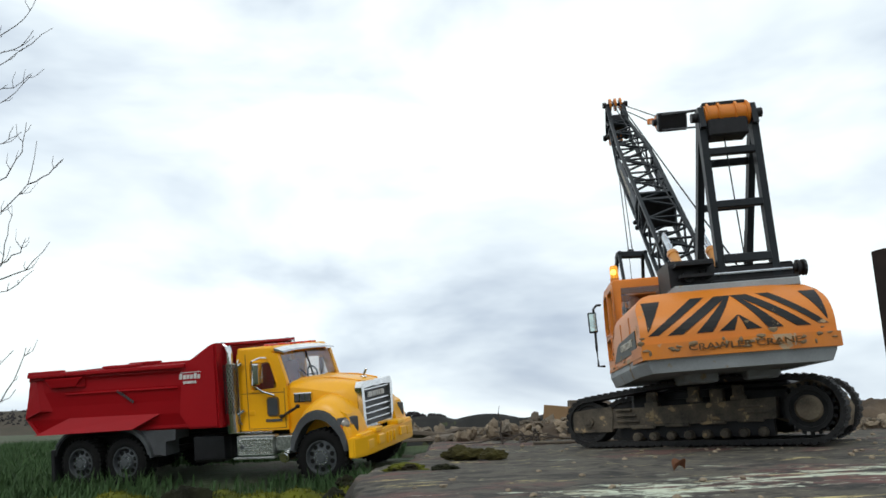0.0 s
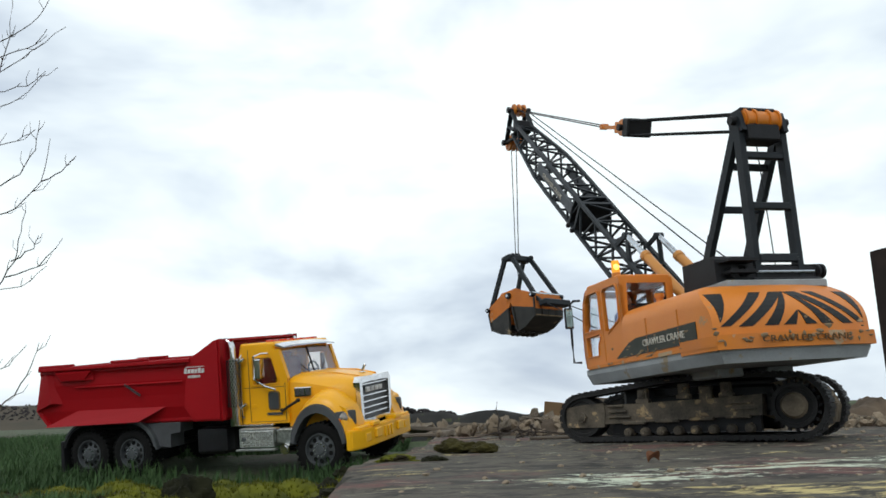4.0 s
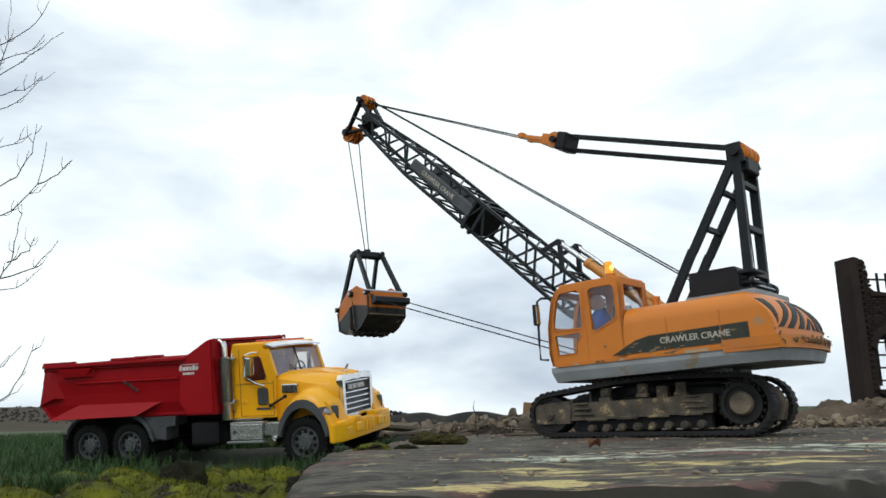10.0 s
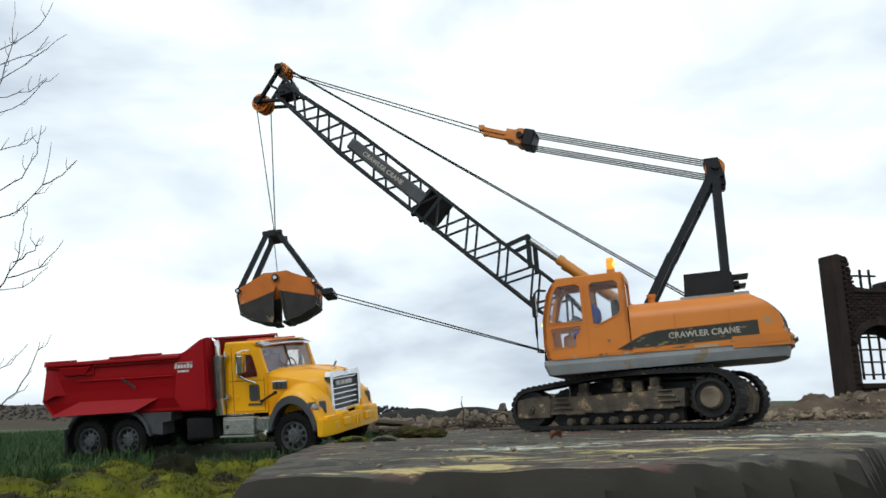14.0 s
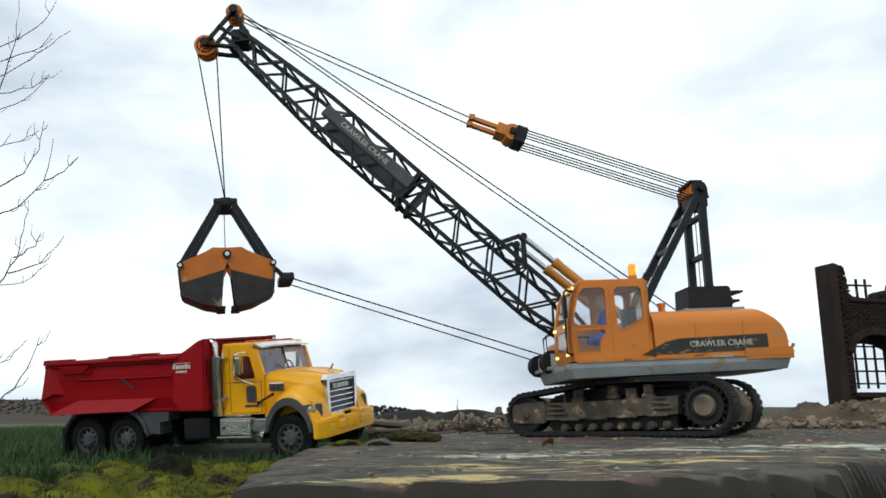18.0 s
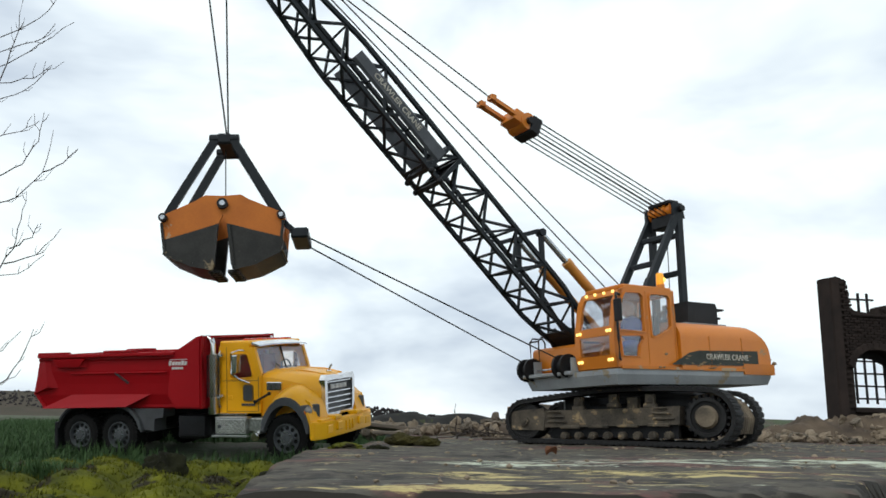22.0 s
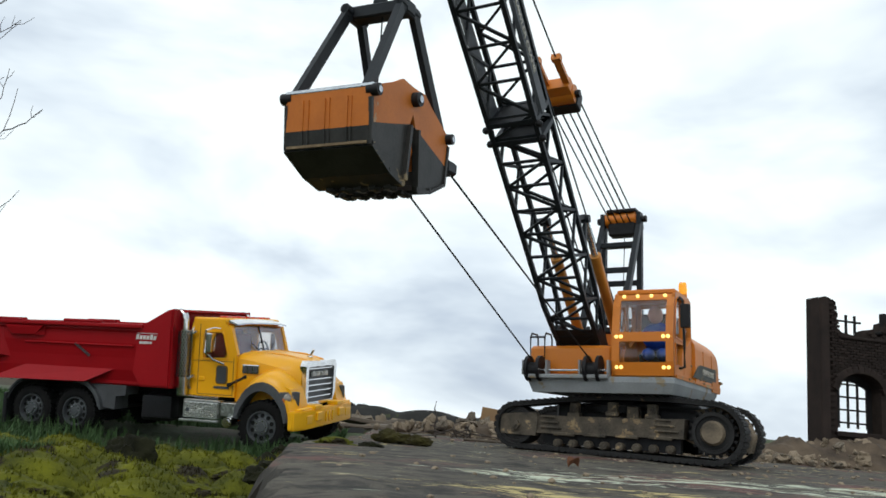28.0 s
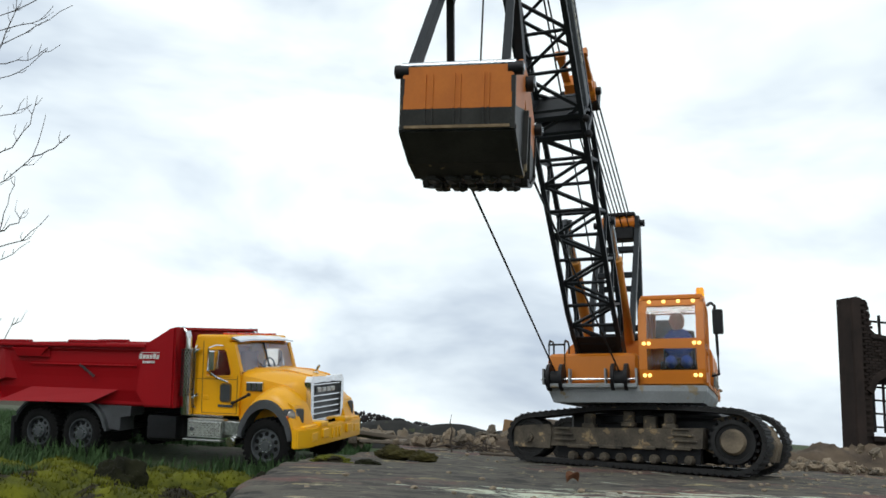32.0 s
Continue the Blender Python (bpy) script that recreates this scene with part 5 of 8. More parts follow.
    for s in (-1, 1):
        tube(bm, [(-0.0405, s * 0.010, 0.1115), (-0.0440, s * 0.028, 0.1235)], 0.0006, 5)
    part("wiper", bm, M_BLACKP, cab, "thin black wiper")
    part("back_pane", box(-0.1000, -0.0995, -0.053, 0.053, 0.105, 0.139), M_PANE, cab).visible_shadow = False
    bm = bmesh.new()
    rings = []
    for y in (-0.0600, -0.0585, -0.040, 0.0, 0.040, 0.0585, 0.0600):
        f = 0.0022 * (abs(y) / 0.06) ** 3
        rings.append([(-0.0660, y, 0.1512 - f), (-0.0560, y, 0.1510 - f), (-0.0455, y, 0.1472 - f), (-0.0450, y, 0.1455 - f), (-0.0540, y, 0.1480 - f)])
    loft(bm, rings)
    part("sun_visor", bm, M_CHROME, cab, "chrome sun visor over the windscreen")
    for y in (-0.045, -0.017, 0.0, 0.017, 0.045):
        bm = bmesh.new()
        bx(bm, -0.0740, -0.0640, y - 0.0060, y + 0.0060, 0.1508, 0.1538, 0.001, 2)
        part("marker_lamp", bm, M_REDLAMP, cab, "red roof marker lamp")
    for y in (-0.03, 0.03):
        bm = bmesh.new()
        bx(bm, -0.088, -0.070, y - 0.016, y + 0.016, 0.067, 0.093, 0.003, 2)
        bx(bm, -0.093, -0.085, y - 0.015, y + 0.015, 0.088, 0.132, 0.003, 2)
        part("seat", bm, M_SEATRED, cab, "dark red seat")
    part("dashboard", box(-0.0560, -0.0450, -0.056, 0.056, 0.095, 0.1095, 0.003, 2), M_SEATRED, cab, "dark red dashboard")
    bm = bmesh.new()
    pts = [(-0.060 - 0.0018 * math.sin(a), 0.03 + 0.012 * math.cos(a), 0.1150 + 0.009 * math.sin(a)) for a in [2 * math.pi * k / 14 for k in range(15)]]
    tube(bm, pts, 0.0012, 5)
    rod(bm, (-0.050, 0.03, 0.106), (-0.060, 0.03, 0.1150), 0.0012, n=6)
    rod(bm, (-0.060, 0.018, 0.1150), (-0.060, 0.042, 0.1150), 0.0009, n=6)
    part("steering_wheel", bm, M_BLACKP, cab)
    # bonnet: a crowned top with shoulders that fall to the wings
    rings = []
    for x, zc, hw, zs, ws in ((-0.0435, 0.1140, 0.0545, 0.1060, 0.0590), (-0.0360, 0.1145, 0.0530, 0.1055, 0.0585), (-0.0200, 0.1132, 0.0500, 0.1030, 0.0570), (0.0000, 0.1115, 0.0450, 0.0990, 0.0540), (0.0160, 0.1090, 0.0410, 0.0960, 0.0500), (0.0260, 0.1065, 0.0385, 0.0940, 0.0450), (0.0295, 0.1040, 0.0370, 0.0930, 0.0420)):
        half = [(0.0, zc), (hw * 0.55, zc - 0.0006), (hw * 0.85, zc - 0.0022), (hw, zc - 0.0050), (ws * 0.985, zs), (ws, zs - 0.008), (ws * 1.0, 0.058)]
        rings.append([(x, -y, z) for y, z in half[::-1]] + [(x, y, z) for y, z in half[1:]])
    bm = bmesh.new()
    loft(bm, rings)
    part("bonnet", bm, M_YELLOW, truck, "crowned yellow bonnet", True)
    bm = bmesh.new()
    for s in (-1, 1):
        tube(bm, [(-0.0430, s * 0.0300, 0.1141), (0.0000, s * 0.0255, 0.1117), (0.0260, s * 0.0215, 0.1066)], 0.0008, 6)
    part("bonnet_crease", bm, M_YELLOW, truck)
    for s in (-1, 1):
        # wing: a flared skin over the wheel, rounded towards the bonnet
        rings = []
        for k in range(15):
            a = 172 - 166 * k / 14
            c, sn = math.cos(radians(a)), math.sin(radians(a))
            x0, z0 = 0.0315 * c, 0.036 + 0.0445 * sn
            x1, z1 = 0.0345 * c + 0.0015, 0.036 + 0.0500 * sn
            x2, z2 = 0.0375 * c + 0.0030, 0.036 + 0.0560 * max(sn, 0.0)
            rings.append([(x0, s * 0.0775, z0), (x1, s * 0.0762, z1), (x2, s * 0.0690, z2), (x2, s * 0.0540, z2 + 0.004 * sn), (x2, s * 0.0400, z2 + 0.004 * sn), (x0, s * 0.0400, z0)])
        bm = bmesh.new()
        loft(bm, rings)
        part("front_wing", bm, M_YELLOW, truck, "flared yellow front wing over the wheel", True)
        bm = bmesh.new()
        prism(bm, oval(0.0, 0.036, 0.0335, 0.0468, 6, 172) + oval(0.0, 0.036, 0.0285, 0.0385, 172, 6), s * 0.0800, s * 0.060)
        bmesh.ops.bevel(bm, geom=[e for e in bm.edges if abs(e.verts[0].co.y) > 0.0795 and abs(e.verts[1].co.y) > 0.0795], offset=0.0012, segments=2, affect="EDGES")
        part("wing_trim", bm, M_GREYP, truck, "dark grey wheel arch trim", True)
        bm = bmesh.new()
        prism(bm, [(0.0240, 0.0560), (0.0240, 0.0800), (0.0310, 0.0760), (0.0345, 0.0660), (0.0345, 0.0560)], s * 0.0720, s * 0.0380)
        part("wing_front", bm, M_YELLOW, truck, "yellow front panel beside the grille")
        hl = empty("headlight")
        hl.parent = truck
        hl.matrix_basis = plan(0.0290, s * 0.0685, 0.0655, 0, 0, s * 40)
        bm = bmesh.new()
        bx(bm, -0.004, 0.0035, -0.0115, 0.0115, -0.0080, 0.0080, 0.003, 2)
        part("housing", bm, M_GREYP, hl, "dark headlight housing", True)
        bm = bmesh.new()
        lump(bm, (0.002, s * 0.002, 0.001), (0.0042, 0.0072, 0.0062), 0.05, 1)
        part("lens", bm, M_LAMP, hl, "clear headlight lens", True)
        part("indicator", box(0.001, 0.0045, s * 0.007 - 0.0028, s * 0.007 + 0.0028, -0.0062, 0.001, 0.001), M_AMBER, hl, "amber indicator")
        # air intake
        inlet = empty("intake")
        inlet.parent = truck
        part("intake_frame", box(-0.0360, -0.0150, s * 0.0580 - 0.0016, s * 0.0580 + 0.0016, 0.0895, 0.1000, 0.0012, 2), M_CHROME, inlet, "chrome side air intake")
        for k in range(3):
            part("intake_slot", box(-0.0345 + k * 0.0064, -0.0297 + k * 0.0064, s * 0.0598 - 0.0007, s * 0.0598 + 0.0007, 0.0908, 0.0987, 0.0006), M_GRILLE, inlet, "dark slot")
        # mirror
        mi = empty("mirror")
        mi.parent = truck
        part("mirror_housing", box(-0.0725, -0.0655, s * 0.0745 - 0.0045, s * 0.0745 + 0.0045, 0.1120, 0.1340, 0.0014, 2), M_CHROME, mi, "chrome mirror housing")
        bm = bmesh.new()
        tube(bm, [(-0.0640, s * 0.064, 0.1390), (-0.0680, s * 0.072, 0.1395), (-0.0735, s * 0.0780, 0.1370), (-0.0735, s * 0.0785, 0.112), (-0.0660, s * 0.072, 0.104), (-0.0570, s * 0.064, 0.099)], 0.0012)
        part("mirror_bracket", bm, M_CHROME, mi, "bent chrome mirror bracket")
        # exhaust stack
        ex = empty("exhaust_stack")
        ex.parent = truck
        bm = bmesh.new()
        rod(bm, (-0.1068, s * 0.0690, 0.082), (-0.1068, s * 0.0690, 0.136), 0.0070, n=20)
        shield = part("perforated_shield", bm, M_CHROME, ex, "perforated chrome heat shield", True)
        hole = bmesh.new()
        bx(hole, -0.0008, 0.0008, -0.0072, -0.0066, -0.0012, 0.0012)
        first = None
        for j in range(18):
            for k in range(14):
                m = plan(-0.1068, s * 0.0690, 0.0842 + j * 0.0029) @ Matrix.Rotation(2 * math.pi * (k + 0.5 * (j % 2)) / 14, 4, "Z")
                if first is None:
                    first = part("shield_slot", hole, M_BLACKP, shield)
                    first.matrix_basis = m
                else:
                    share("shield_slot", first, shield, m)
        bm = bmesh.new()
        rod(bm, (-0.1060, s * 0.0690, 0.062), (-0.1066, s * 0.0690, 0.083), 0.0066, n=18)
        part("silencer", bm, M_CHROME, ex, "chrome lower silencer", True)
        bm = bmesh.new()
        tube(bm, [(-0.1068, s * 0.0690, 0.080), (-0.1068, s * 0.0690, 0.134), (-0.1070, s * 0.0690, 0.148), (-0.1085, s * 0.069, 0.1535), (-0.1125, s * 0.069, 0.1558), (-0.1150, s * 0.069, 0.1560)], 0.0043, 12)
        part("pipe", bm, M_CHROME, ex, "curved chrome exhaust pipe", True)
        bm = bmesh.new()
        tube(bm, [(-0.0985, s * 0.0640, 0.070), (-0.0985, s * 0.0670, 0.073), (-0.0985, s * 0.0670, 0.136), (-0.0985, s * 0.0640, 0.139)], 0.0011, 8)
        part("grab_rail", bm, M_CHROME, ex, "chrome grab rail", True)
        for z in (0.080, 0.130):
            bm = bmesh.new()
            rod(bm, (-0.1010, s * 0.0660, z), (-0.0930, s * 0.0665, z + 0.005), 0.0017, n=8)
            part("clamp", bm, M_CHROME, ex)
        # tank, steps and air tank
        tank = empty("tank_box")
        tank.parent = truck
        part("tank", box(-0.0965, -0.0526, s * 0.0705 - 0.0085, s * 0.0705 + 0.0085, 0.0392, 0.0570, 0.0012, 2), M_DIAMOND, tank, "tread-plate chrome tank box")
        lug = bmesh.new()
        bx(lug, -0.0013, 0.0013, -0.0003, 0.0003, -0.0003, 0.0003)
        first = None
        for j in range(6):
            for k in range(15):
                m = plan(-0.0935 + k * 0.0027, s * 0.0792, 0.0415 + j * 0.0027, 0, 45 if (j + k) % 2 else -45, 0)
                if first is None:
                    first = part("tread_lug", lug, M_CHROME, tank)
                    first.matrix_basis = m
                else:
                    share("tread_lug", first, tank, m)
        bm = bmesh.new()
        rod(bm, (-0.0900, s * 0.0790, 0.0480), (-0.0900, s * 0.0802, 0.0480), 0.0024, n=14)
        part("filler_cap", bm, M_RIM, tank, "round grey filler cap", True)
        part("step", box(-0.0990, -0.0500, s * 0.0790 - 0.0045, s * 0.0790 + 0.0045, 0.0355, 0.0378, 0.0006), M_DIAMOND, tank, "tread-plate step")
        part("upper_step", box(-0.0965, -0.0500, s * 0.0745 - 0.0050, s * 0.0745 + 0.0050, 0.0572, 0.0592, 0.0006), M_DIAMOND, tank, "tread-plate step")
        part("tank_bracket", box(-0.0526, -0.0300, s * 0.0665 - 0.0080, s * 0.0665 + 0.0080, 0.0420, 0.0575, 0.001), M_DIAMOND, truck, "tread-plate bracket box")
        bm = bmesh.new()
        rod(bm, (-0.0390, s * 0.058, 0.0368), (-0.0390, s * 0.0815, 0.0368), 0.0058, n=20)
        rod(bm, (-0.0390, s * 0.0815, 0.0368), (-0.0390, s * 0.0828, 0.0368), 0.0040, n=16)
        part("air_tank", bm, M_CHROME, truck, "round chrome air tank", True)
        part("sill", box(-0.1060, -0.0600, s * 0.0655 - 0.0025, s * 0.0655 + 0.0025, 0.0600, 0.0622, 0.0006), M_CHROME, truck, "chrome sill strip")
    # radiator grille
    gr = empty("grille")
    gr.parent = truck
    bm = bmesh.new()
    sheet(bm, [(-0.0395, 0.0560), (0.0395, 0.0560), (0.0415, 0.1000), (0.0370, 0.1062), (0.0120, 0.1058), (0.0, 0.1035), (-0.0120, 0.1058), (-0.0370, 0.1062), (-0.0415, 0.1000)],
          [[(-0.0335, 0.0595), (0.0335, 0.0595), (0.0350, 0.0985), (0.0100, 0.0998), (0.0, 0.0985), (-0.0100, 0.0998), (-0.0350, 0.0985)]], 0.0270, 0.0350, "yz")
    part("surround", bm, M_CHROME, gr, "chrome grille surround")
    part("grille_mesh", box(0.0280, 0.0300, -0.0355, 0.0355, 0.0585, 0.1000), M_GRILLE, gr, "dark grille mesh")
    for k in range(4):
        part("grille_bar", box(0.0302, 0.0335, -0.0340, 0.0340, 0.0640 + k * 0.0066, 0.0654 + k * 0.0066), M_CHROME, gr, "thin chrome grille bar")
    part("grille_bar", box(0.0302, 0.0335, -0.0345, 0.0345, 0.0963, 0.0975), M_CHROME, gr, "thin chrome grille bar")
    for k in range(4):
        part("badge_mark", box(0.0312, 0.0338, -0.0215 + k * 0.0112, -0.0130 + k * 0.0112, 0.0880, 0.0935, 0.0006), M_LETTER, gr, "pale block of the grille badge")
    bm = bmesh.new()
    lump(bm, (0.0190, 0, 0.1090), (0.0040, 0.0022, 0.0018), 0.15, 2)
    beam(bm, (0.0180, 0, 0.1085), (0.0225, 0, 0.1165), 0.0018, 0.0022)
    lump(bm, (0.0228, 0, 0.1170), (0.0016, 0.0012, 0.0020), 0.1, 3)
    part("bonnet_ornament", bm, M_CHROME, truck, "small chrome bonnet ornament", True)
    # bumper
    bu = empty("bumper")
    bu.parent = truck
    plan_line = [(-0.0790, 0.0330), (-0.0620, 0.0380), (0.0620, 0.0380), (0.0790, 0.0330), (0.0790, 0.0400), (0.0640, 0.0470), (-0.0640, 0.0470), (-0.0790, 0.0400)]
    bm = bmesh.new()
    prism(bm, [(x, y) for y, x in plan_line], 0.0325, 0.0530, "xy")
    bmesh.ops.bevel(bm, geom=list(bm.edges), offset=0.0012, segments=2, affect="EDGES")
    part("bumper_beam", bm, M_BUMPER, bu, "yellow wrap-round bumper beam", True)
    for y in (-0.030, 0.030):
        part("tow_lug", box(0.0468, 0.0500, y - 0.007, y + 0.007, 0.0400, 0.0500, 0.001), M_BUMPER, bu, "yellow tow lug")
        part("bumper_block", box(0.0340, 0.0475, y - 0.009, y + 0.009, 0.0525, 0.0575, 0.001), M_BUMPER, bu)
    for k in range(3):
        y = -0.009 + k * 0.009
        part("centre_rib", box(0.0468, 0.0488, y - 0.0022, y + 0.0022, 0.0370, 0.0490, 0.0006), M_BUMPER, bu)
    for y in (-0.053, 0.053):
        part("fog_recess", box(0.0466, 0.0478, y - 0.0070, y + 0.0070, 0.0385, 0.0475, 0.0005), M_BUMPER, bu)
        part("bumper_top", box(0.0280, 0.0440, y - 0.016, y + 0.016, 0.0525, 0.0555, 0.001), M_BUMPER, bu)
    return truck


make_truck()


# ---------------------------------------------------------------- crawler crane
CRANE_M = plan(0.2508, 1.0737, 0.0338, 0, 0.0, -33)
PIVOT_M = plan(0.2432, 1.0703, 0.0355, -0.53, -2.14, 0)
UP = 0.958  # size of the superstructure's plan numbers
SLEW = [(0.0, 84.5), (1.0, 89.2), (2.0, 94.1), (3.0, 99.8), (3.5, 102.9), (4.5, 108.7), (5.5, 114.6), (6.0, 117.2), (7.0, 122.4), (8.0, 128.2), (9.0, 133.8), (10.0, 139.4), (11.0, 145.6), (12.0, 151.0), (13.0, 156.6), (14.0, 162.1), (14.5, 165.1), (15.5, 171.0), (16.5, 177.1), (17.0, 180.0), (18.0, 185.7), (19.0, 191.7), (20.0, 198.1), (21.0, 205.1), (22.0, 211.0), (23.0, 215.5), (24.0, 220.2), (25.0, 223.8), (25.5, 225.7), (26.5, 230.7), (27.5, 236.0), (28.0, 238.4), (29.0, 243.8), (30.0, 246.7), (31.0, 247.5), (32.0, 248.0)]


def slew_at(t):
    return float(np.interp(t, [r[0] for r in SLEW], [r[1] for r in SLEW]))


def make_track(parent, ysign):
    """One crawler: shoes on a belt, idler, sprocket, rollers and side frame. Outer face at |y| = 0.078."""
    ya, yb = sorted((ysign * 0.078, ysign * 0.042))
    yo = ysign * 0.078
    tr = empty("crawler_track")
    tr.parent = parent
    # belt line in x, z
    line = []
    line += arc(-0.1143, 0.0285, 0.0255, 270, 98, 14)
    line += [(-0.060, 0.0615), (-0.020, 0.0668), (0.030, 0.0692), (0.075, 0.0695)]
    line += arc(0.1180, 0.0356, 0.0325, 84, -90, 16)
    seg = [math.dist(line[i], line[(i + 1) % len(line)]) for i in range(len(line))]
    total = sum(seg)
    bm = bmesh.new()
    inner = []
    outer = []
    k = len(line)
    for i in range(k):
        a, b = Vector(line[i - 1]), Vector(line[(i + 1) % k])
        d = (b - a).normalized()
        nrm = Vector((-d.y, d.x))
        p = Vector(line[i])
        outer.append((p.x, p.y))
        inner.append((p.x - nrm.x * 0.0035, p.y - nrm.y * 0.0035))
    loop = [[bm.verts.new((pt[0], y, pt[1])) for pt, y in ((o, ya), (o, yb), (n_, yb), (n_, ya))] for o, n_ in zip(outer, inner)]
    for i in range(k):
        p, q = loop[i], loop[(i + 1) % k]
        for e in range(4):
            bm.faces.new((p[e], p[(e + 1) % 4], q[(e + 1) % 4], q[e]))
    part("belt", bm, M_TRACK, tr, "black rubber track belt")
    # shoes
    shoe_bm = bmesh.new()
    bx(shoe_bm, -0.0034, 0.0034, ya - 0.0006, yb + 0.0006, -0.0002, 0.0018)
    bx(shoe_bm, -0.0008, 0.0008, ya, yb, 0.0016, 0.0030)
    first = part("track_shoe", shoe_bm, M_TRACK, tr)
    count = int(total / 0.0078)
    for c in range(count):
        s = total * c / count
        i = 0
        while s > seg[i]:
            s -= seg[i]
            i += 1
        a, b = Vector(line[i]), Vector(line[(i + 1) % k])
        p = a + (b - a) * (s / seg[i])
        d = (b - a).normalized()
        m = plan(p.x, 0, p.y) @ Matrix.Rotation(-math.atan2(d.y, d.x), 4, "Y") @ Matrix.Rotation(math.pi, 4, "X") @ Matrix.Rotation(math.pi, 4, "X")
        if d.length and (Vector((-d.y, d.x)).dot(p - Vector((0.0, 0.034))) < 0):
            m = m @ Matrix.Rotation(math.pi, 4, "Y")
        if c == 0:
            first.matrix_basis = m
        else:
            share("track_shoe", first, tr, m)
    # idler
    bm = bmesh.new()
    y1, y2 = yo - ysign * 0.006, yo - ysign * 0.034
    lathe(bm, [(0.008, y1), (0.018, y1), (0.0185, y1 + ysign * 0.002), (0.0225, y1 + ysign * 0.002), (0.0232, y1), (0.0232, y2), (0.008, y2)], 32, centre=(-0.1143, 0, 0.0285))
    part("idler_wheel", bm, M_TRACK, tr, "muddy black idler wheel", True)
    bm = bmesh.new()
    prism(bm, [(-0.134, 0.017), (-0.088, 0.017), (-0.086, 0.036), (-0.088, 0.0445), (-0.115, 0.0425), (-0.134, 0.040)], yo - ysign * 0.003, yo - ysign * 0.012)
    part("idler_yoke", bm, M_MUDDY, tr, "muddy yoke plate of the idler")
    bm = bmesh.new()
    rod(bm, (-0.1143, yo - ysign * 0.004, 0.0285), (-0.1143, yo + ysign * 0.001, 0.0285), 0.0058, n=8)
    rod(bm, (-0.1143, yo, 0.0285), (-0.1143, yo + ysign * 0.0025, 0.0285), 0.003, n=8)
    part("hub_bolt", bm, M_MUDDY, tr, "hub bolt of the idler")
    # sprocket
    bm = bmesh.new()
    lathe(bm, [(0.006, yo - ysign * 0.006), (0.018, yo - ysign * 0.006), (0.0185, yo - ysign * 0.003), (0.0225, yo - ysign * 0.003), (0.0235, yo - ysign * 0.010), (0.0235, yo - ysign * 0.014), (0.006, yo - ysign * 0.014)], 32, centre=(0.1180, 0, 0.0356))
    part("sprocket", bm, M_TRACK, tr, "toothed black drive sprocket", True)
    for c in range(20):
        a = 2 * math.pi * c / 20
        bm = bmesh.new()
        bx(bm, 0.0215, 0.0262, -0.004, 0.004, -0.0016, 0.0016, m=Matrix.Translation((0.1180, yo - ysign * 0.011, 0.0356)) @ Matrix.Rotation(-a, 4, "Y"))
        part("tooth", bm, M_TRACK, tr)
    bm = bmesh.new()
    lathe(bm, [(0.0001, yo + ysign * 0.001), (0.011, yo + ysign * 0.001), (0.0125, yo - ysign * 0.001), (0.0135, yo - ysign * 0.004), (0.0001, yo - ysign * 0.005)], 28, centre=(0.1180, 0, 0.0356))
    part("hub_cap", bm, M_GUARD, tr, "mud-caked hub cap", True)
    # side frame
    bm = bmesh.new()
    prism(bm, [(-0.088, 0.0205), (0.0862, 0.0268), (0.0876, 0.0484), (0.046, 0.0462), (-0.040, 0.0430), (-0.066, 0.0425), (-0.088, 0.0418)], yo - ysign * 0.005, yo - ysign * 0.028)
    part("side_frame", bm, M_MUDDY, tr, "mud-splashed side frame")
    for x0, z0 in ((-0.082, 0.0270), (0.055, 0.0325)):
        for c in range(3):
            bm = bmesh.new()
            bx(bm, x0, x0 + 0.026 - 0.004 * c, yo - ysign * 0.0035 - 0.0015, yo - ysign * 0.0035 + 0.0015, z0 + c * 0.0062, z0 + c * 0.0062 + 0.0022, 0.0005)
            part("step_rib", bm, M_MUDDY, tr)
    rnd = random.Random(3 if ysign < 0 else 4)
    for c in range(9):
        x = rnd.uniform(-0.085, 0.08)
        z = 0.0225 + 0.036 * (x + 0.09) + rnd.uniform(0.001, 0.018)
        bm = bmesh.new()
        lump(bm, (x, yo - ysign * 0.005, z), (rnd.uniform(0.0015, 0.005), 0.0006, rnd.uniform(0.0008, 0.0026)), 0.9, c, 2)
        part("mud_crust", bm, M_MUD, tr, "dried mud crust")
    for c in range(8):
        x = -0.061 + c * 0.01896
        z = 0.0105 + 0.0032 * c / 7
        bm = bmesh.new()
        lathe(bm, [(0.002, yo - ysign * 0.003), (0.0040, yo - ysign * 0.003), (0.0052, yo - ysign * 0.006), (0.0052, yo - ysign * 0.024), (0.002, yo - ysign * 0.024)], 14, centre=(x, 0, z))
        rod(bm, (x, yo - ysign * 0.004, z), (x, yo - ysign * 0.0012, z), 0.002, n=8)
        part("track_roller", bm, M_MUDDY, tr, "small black track roller", True)
    bm = bmesh.new()
    bx(bm, -0.082, 0.082, yo - ysign * 0.020 - 0.006, yo - ysign * 0.020 + 0.006, 0.010, 0.030)
    part("roller_carrier", bm, M_BLACKP, tr)
    for c in range(4):
        x = -0.066 + c * 0.038
        bm = bmesh.new()
        bx(bm, x, x + 0.026, yo - ysign * 0.006 - 0.003, yo - ysign * 0.006 + 0.003, 0.0195 + c * 0.0015, 0.0235 + c * 0.0015, 0.0008)
        part("roller_guard", bm, M_MUDDY, tr)
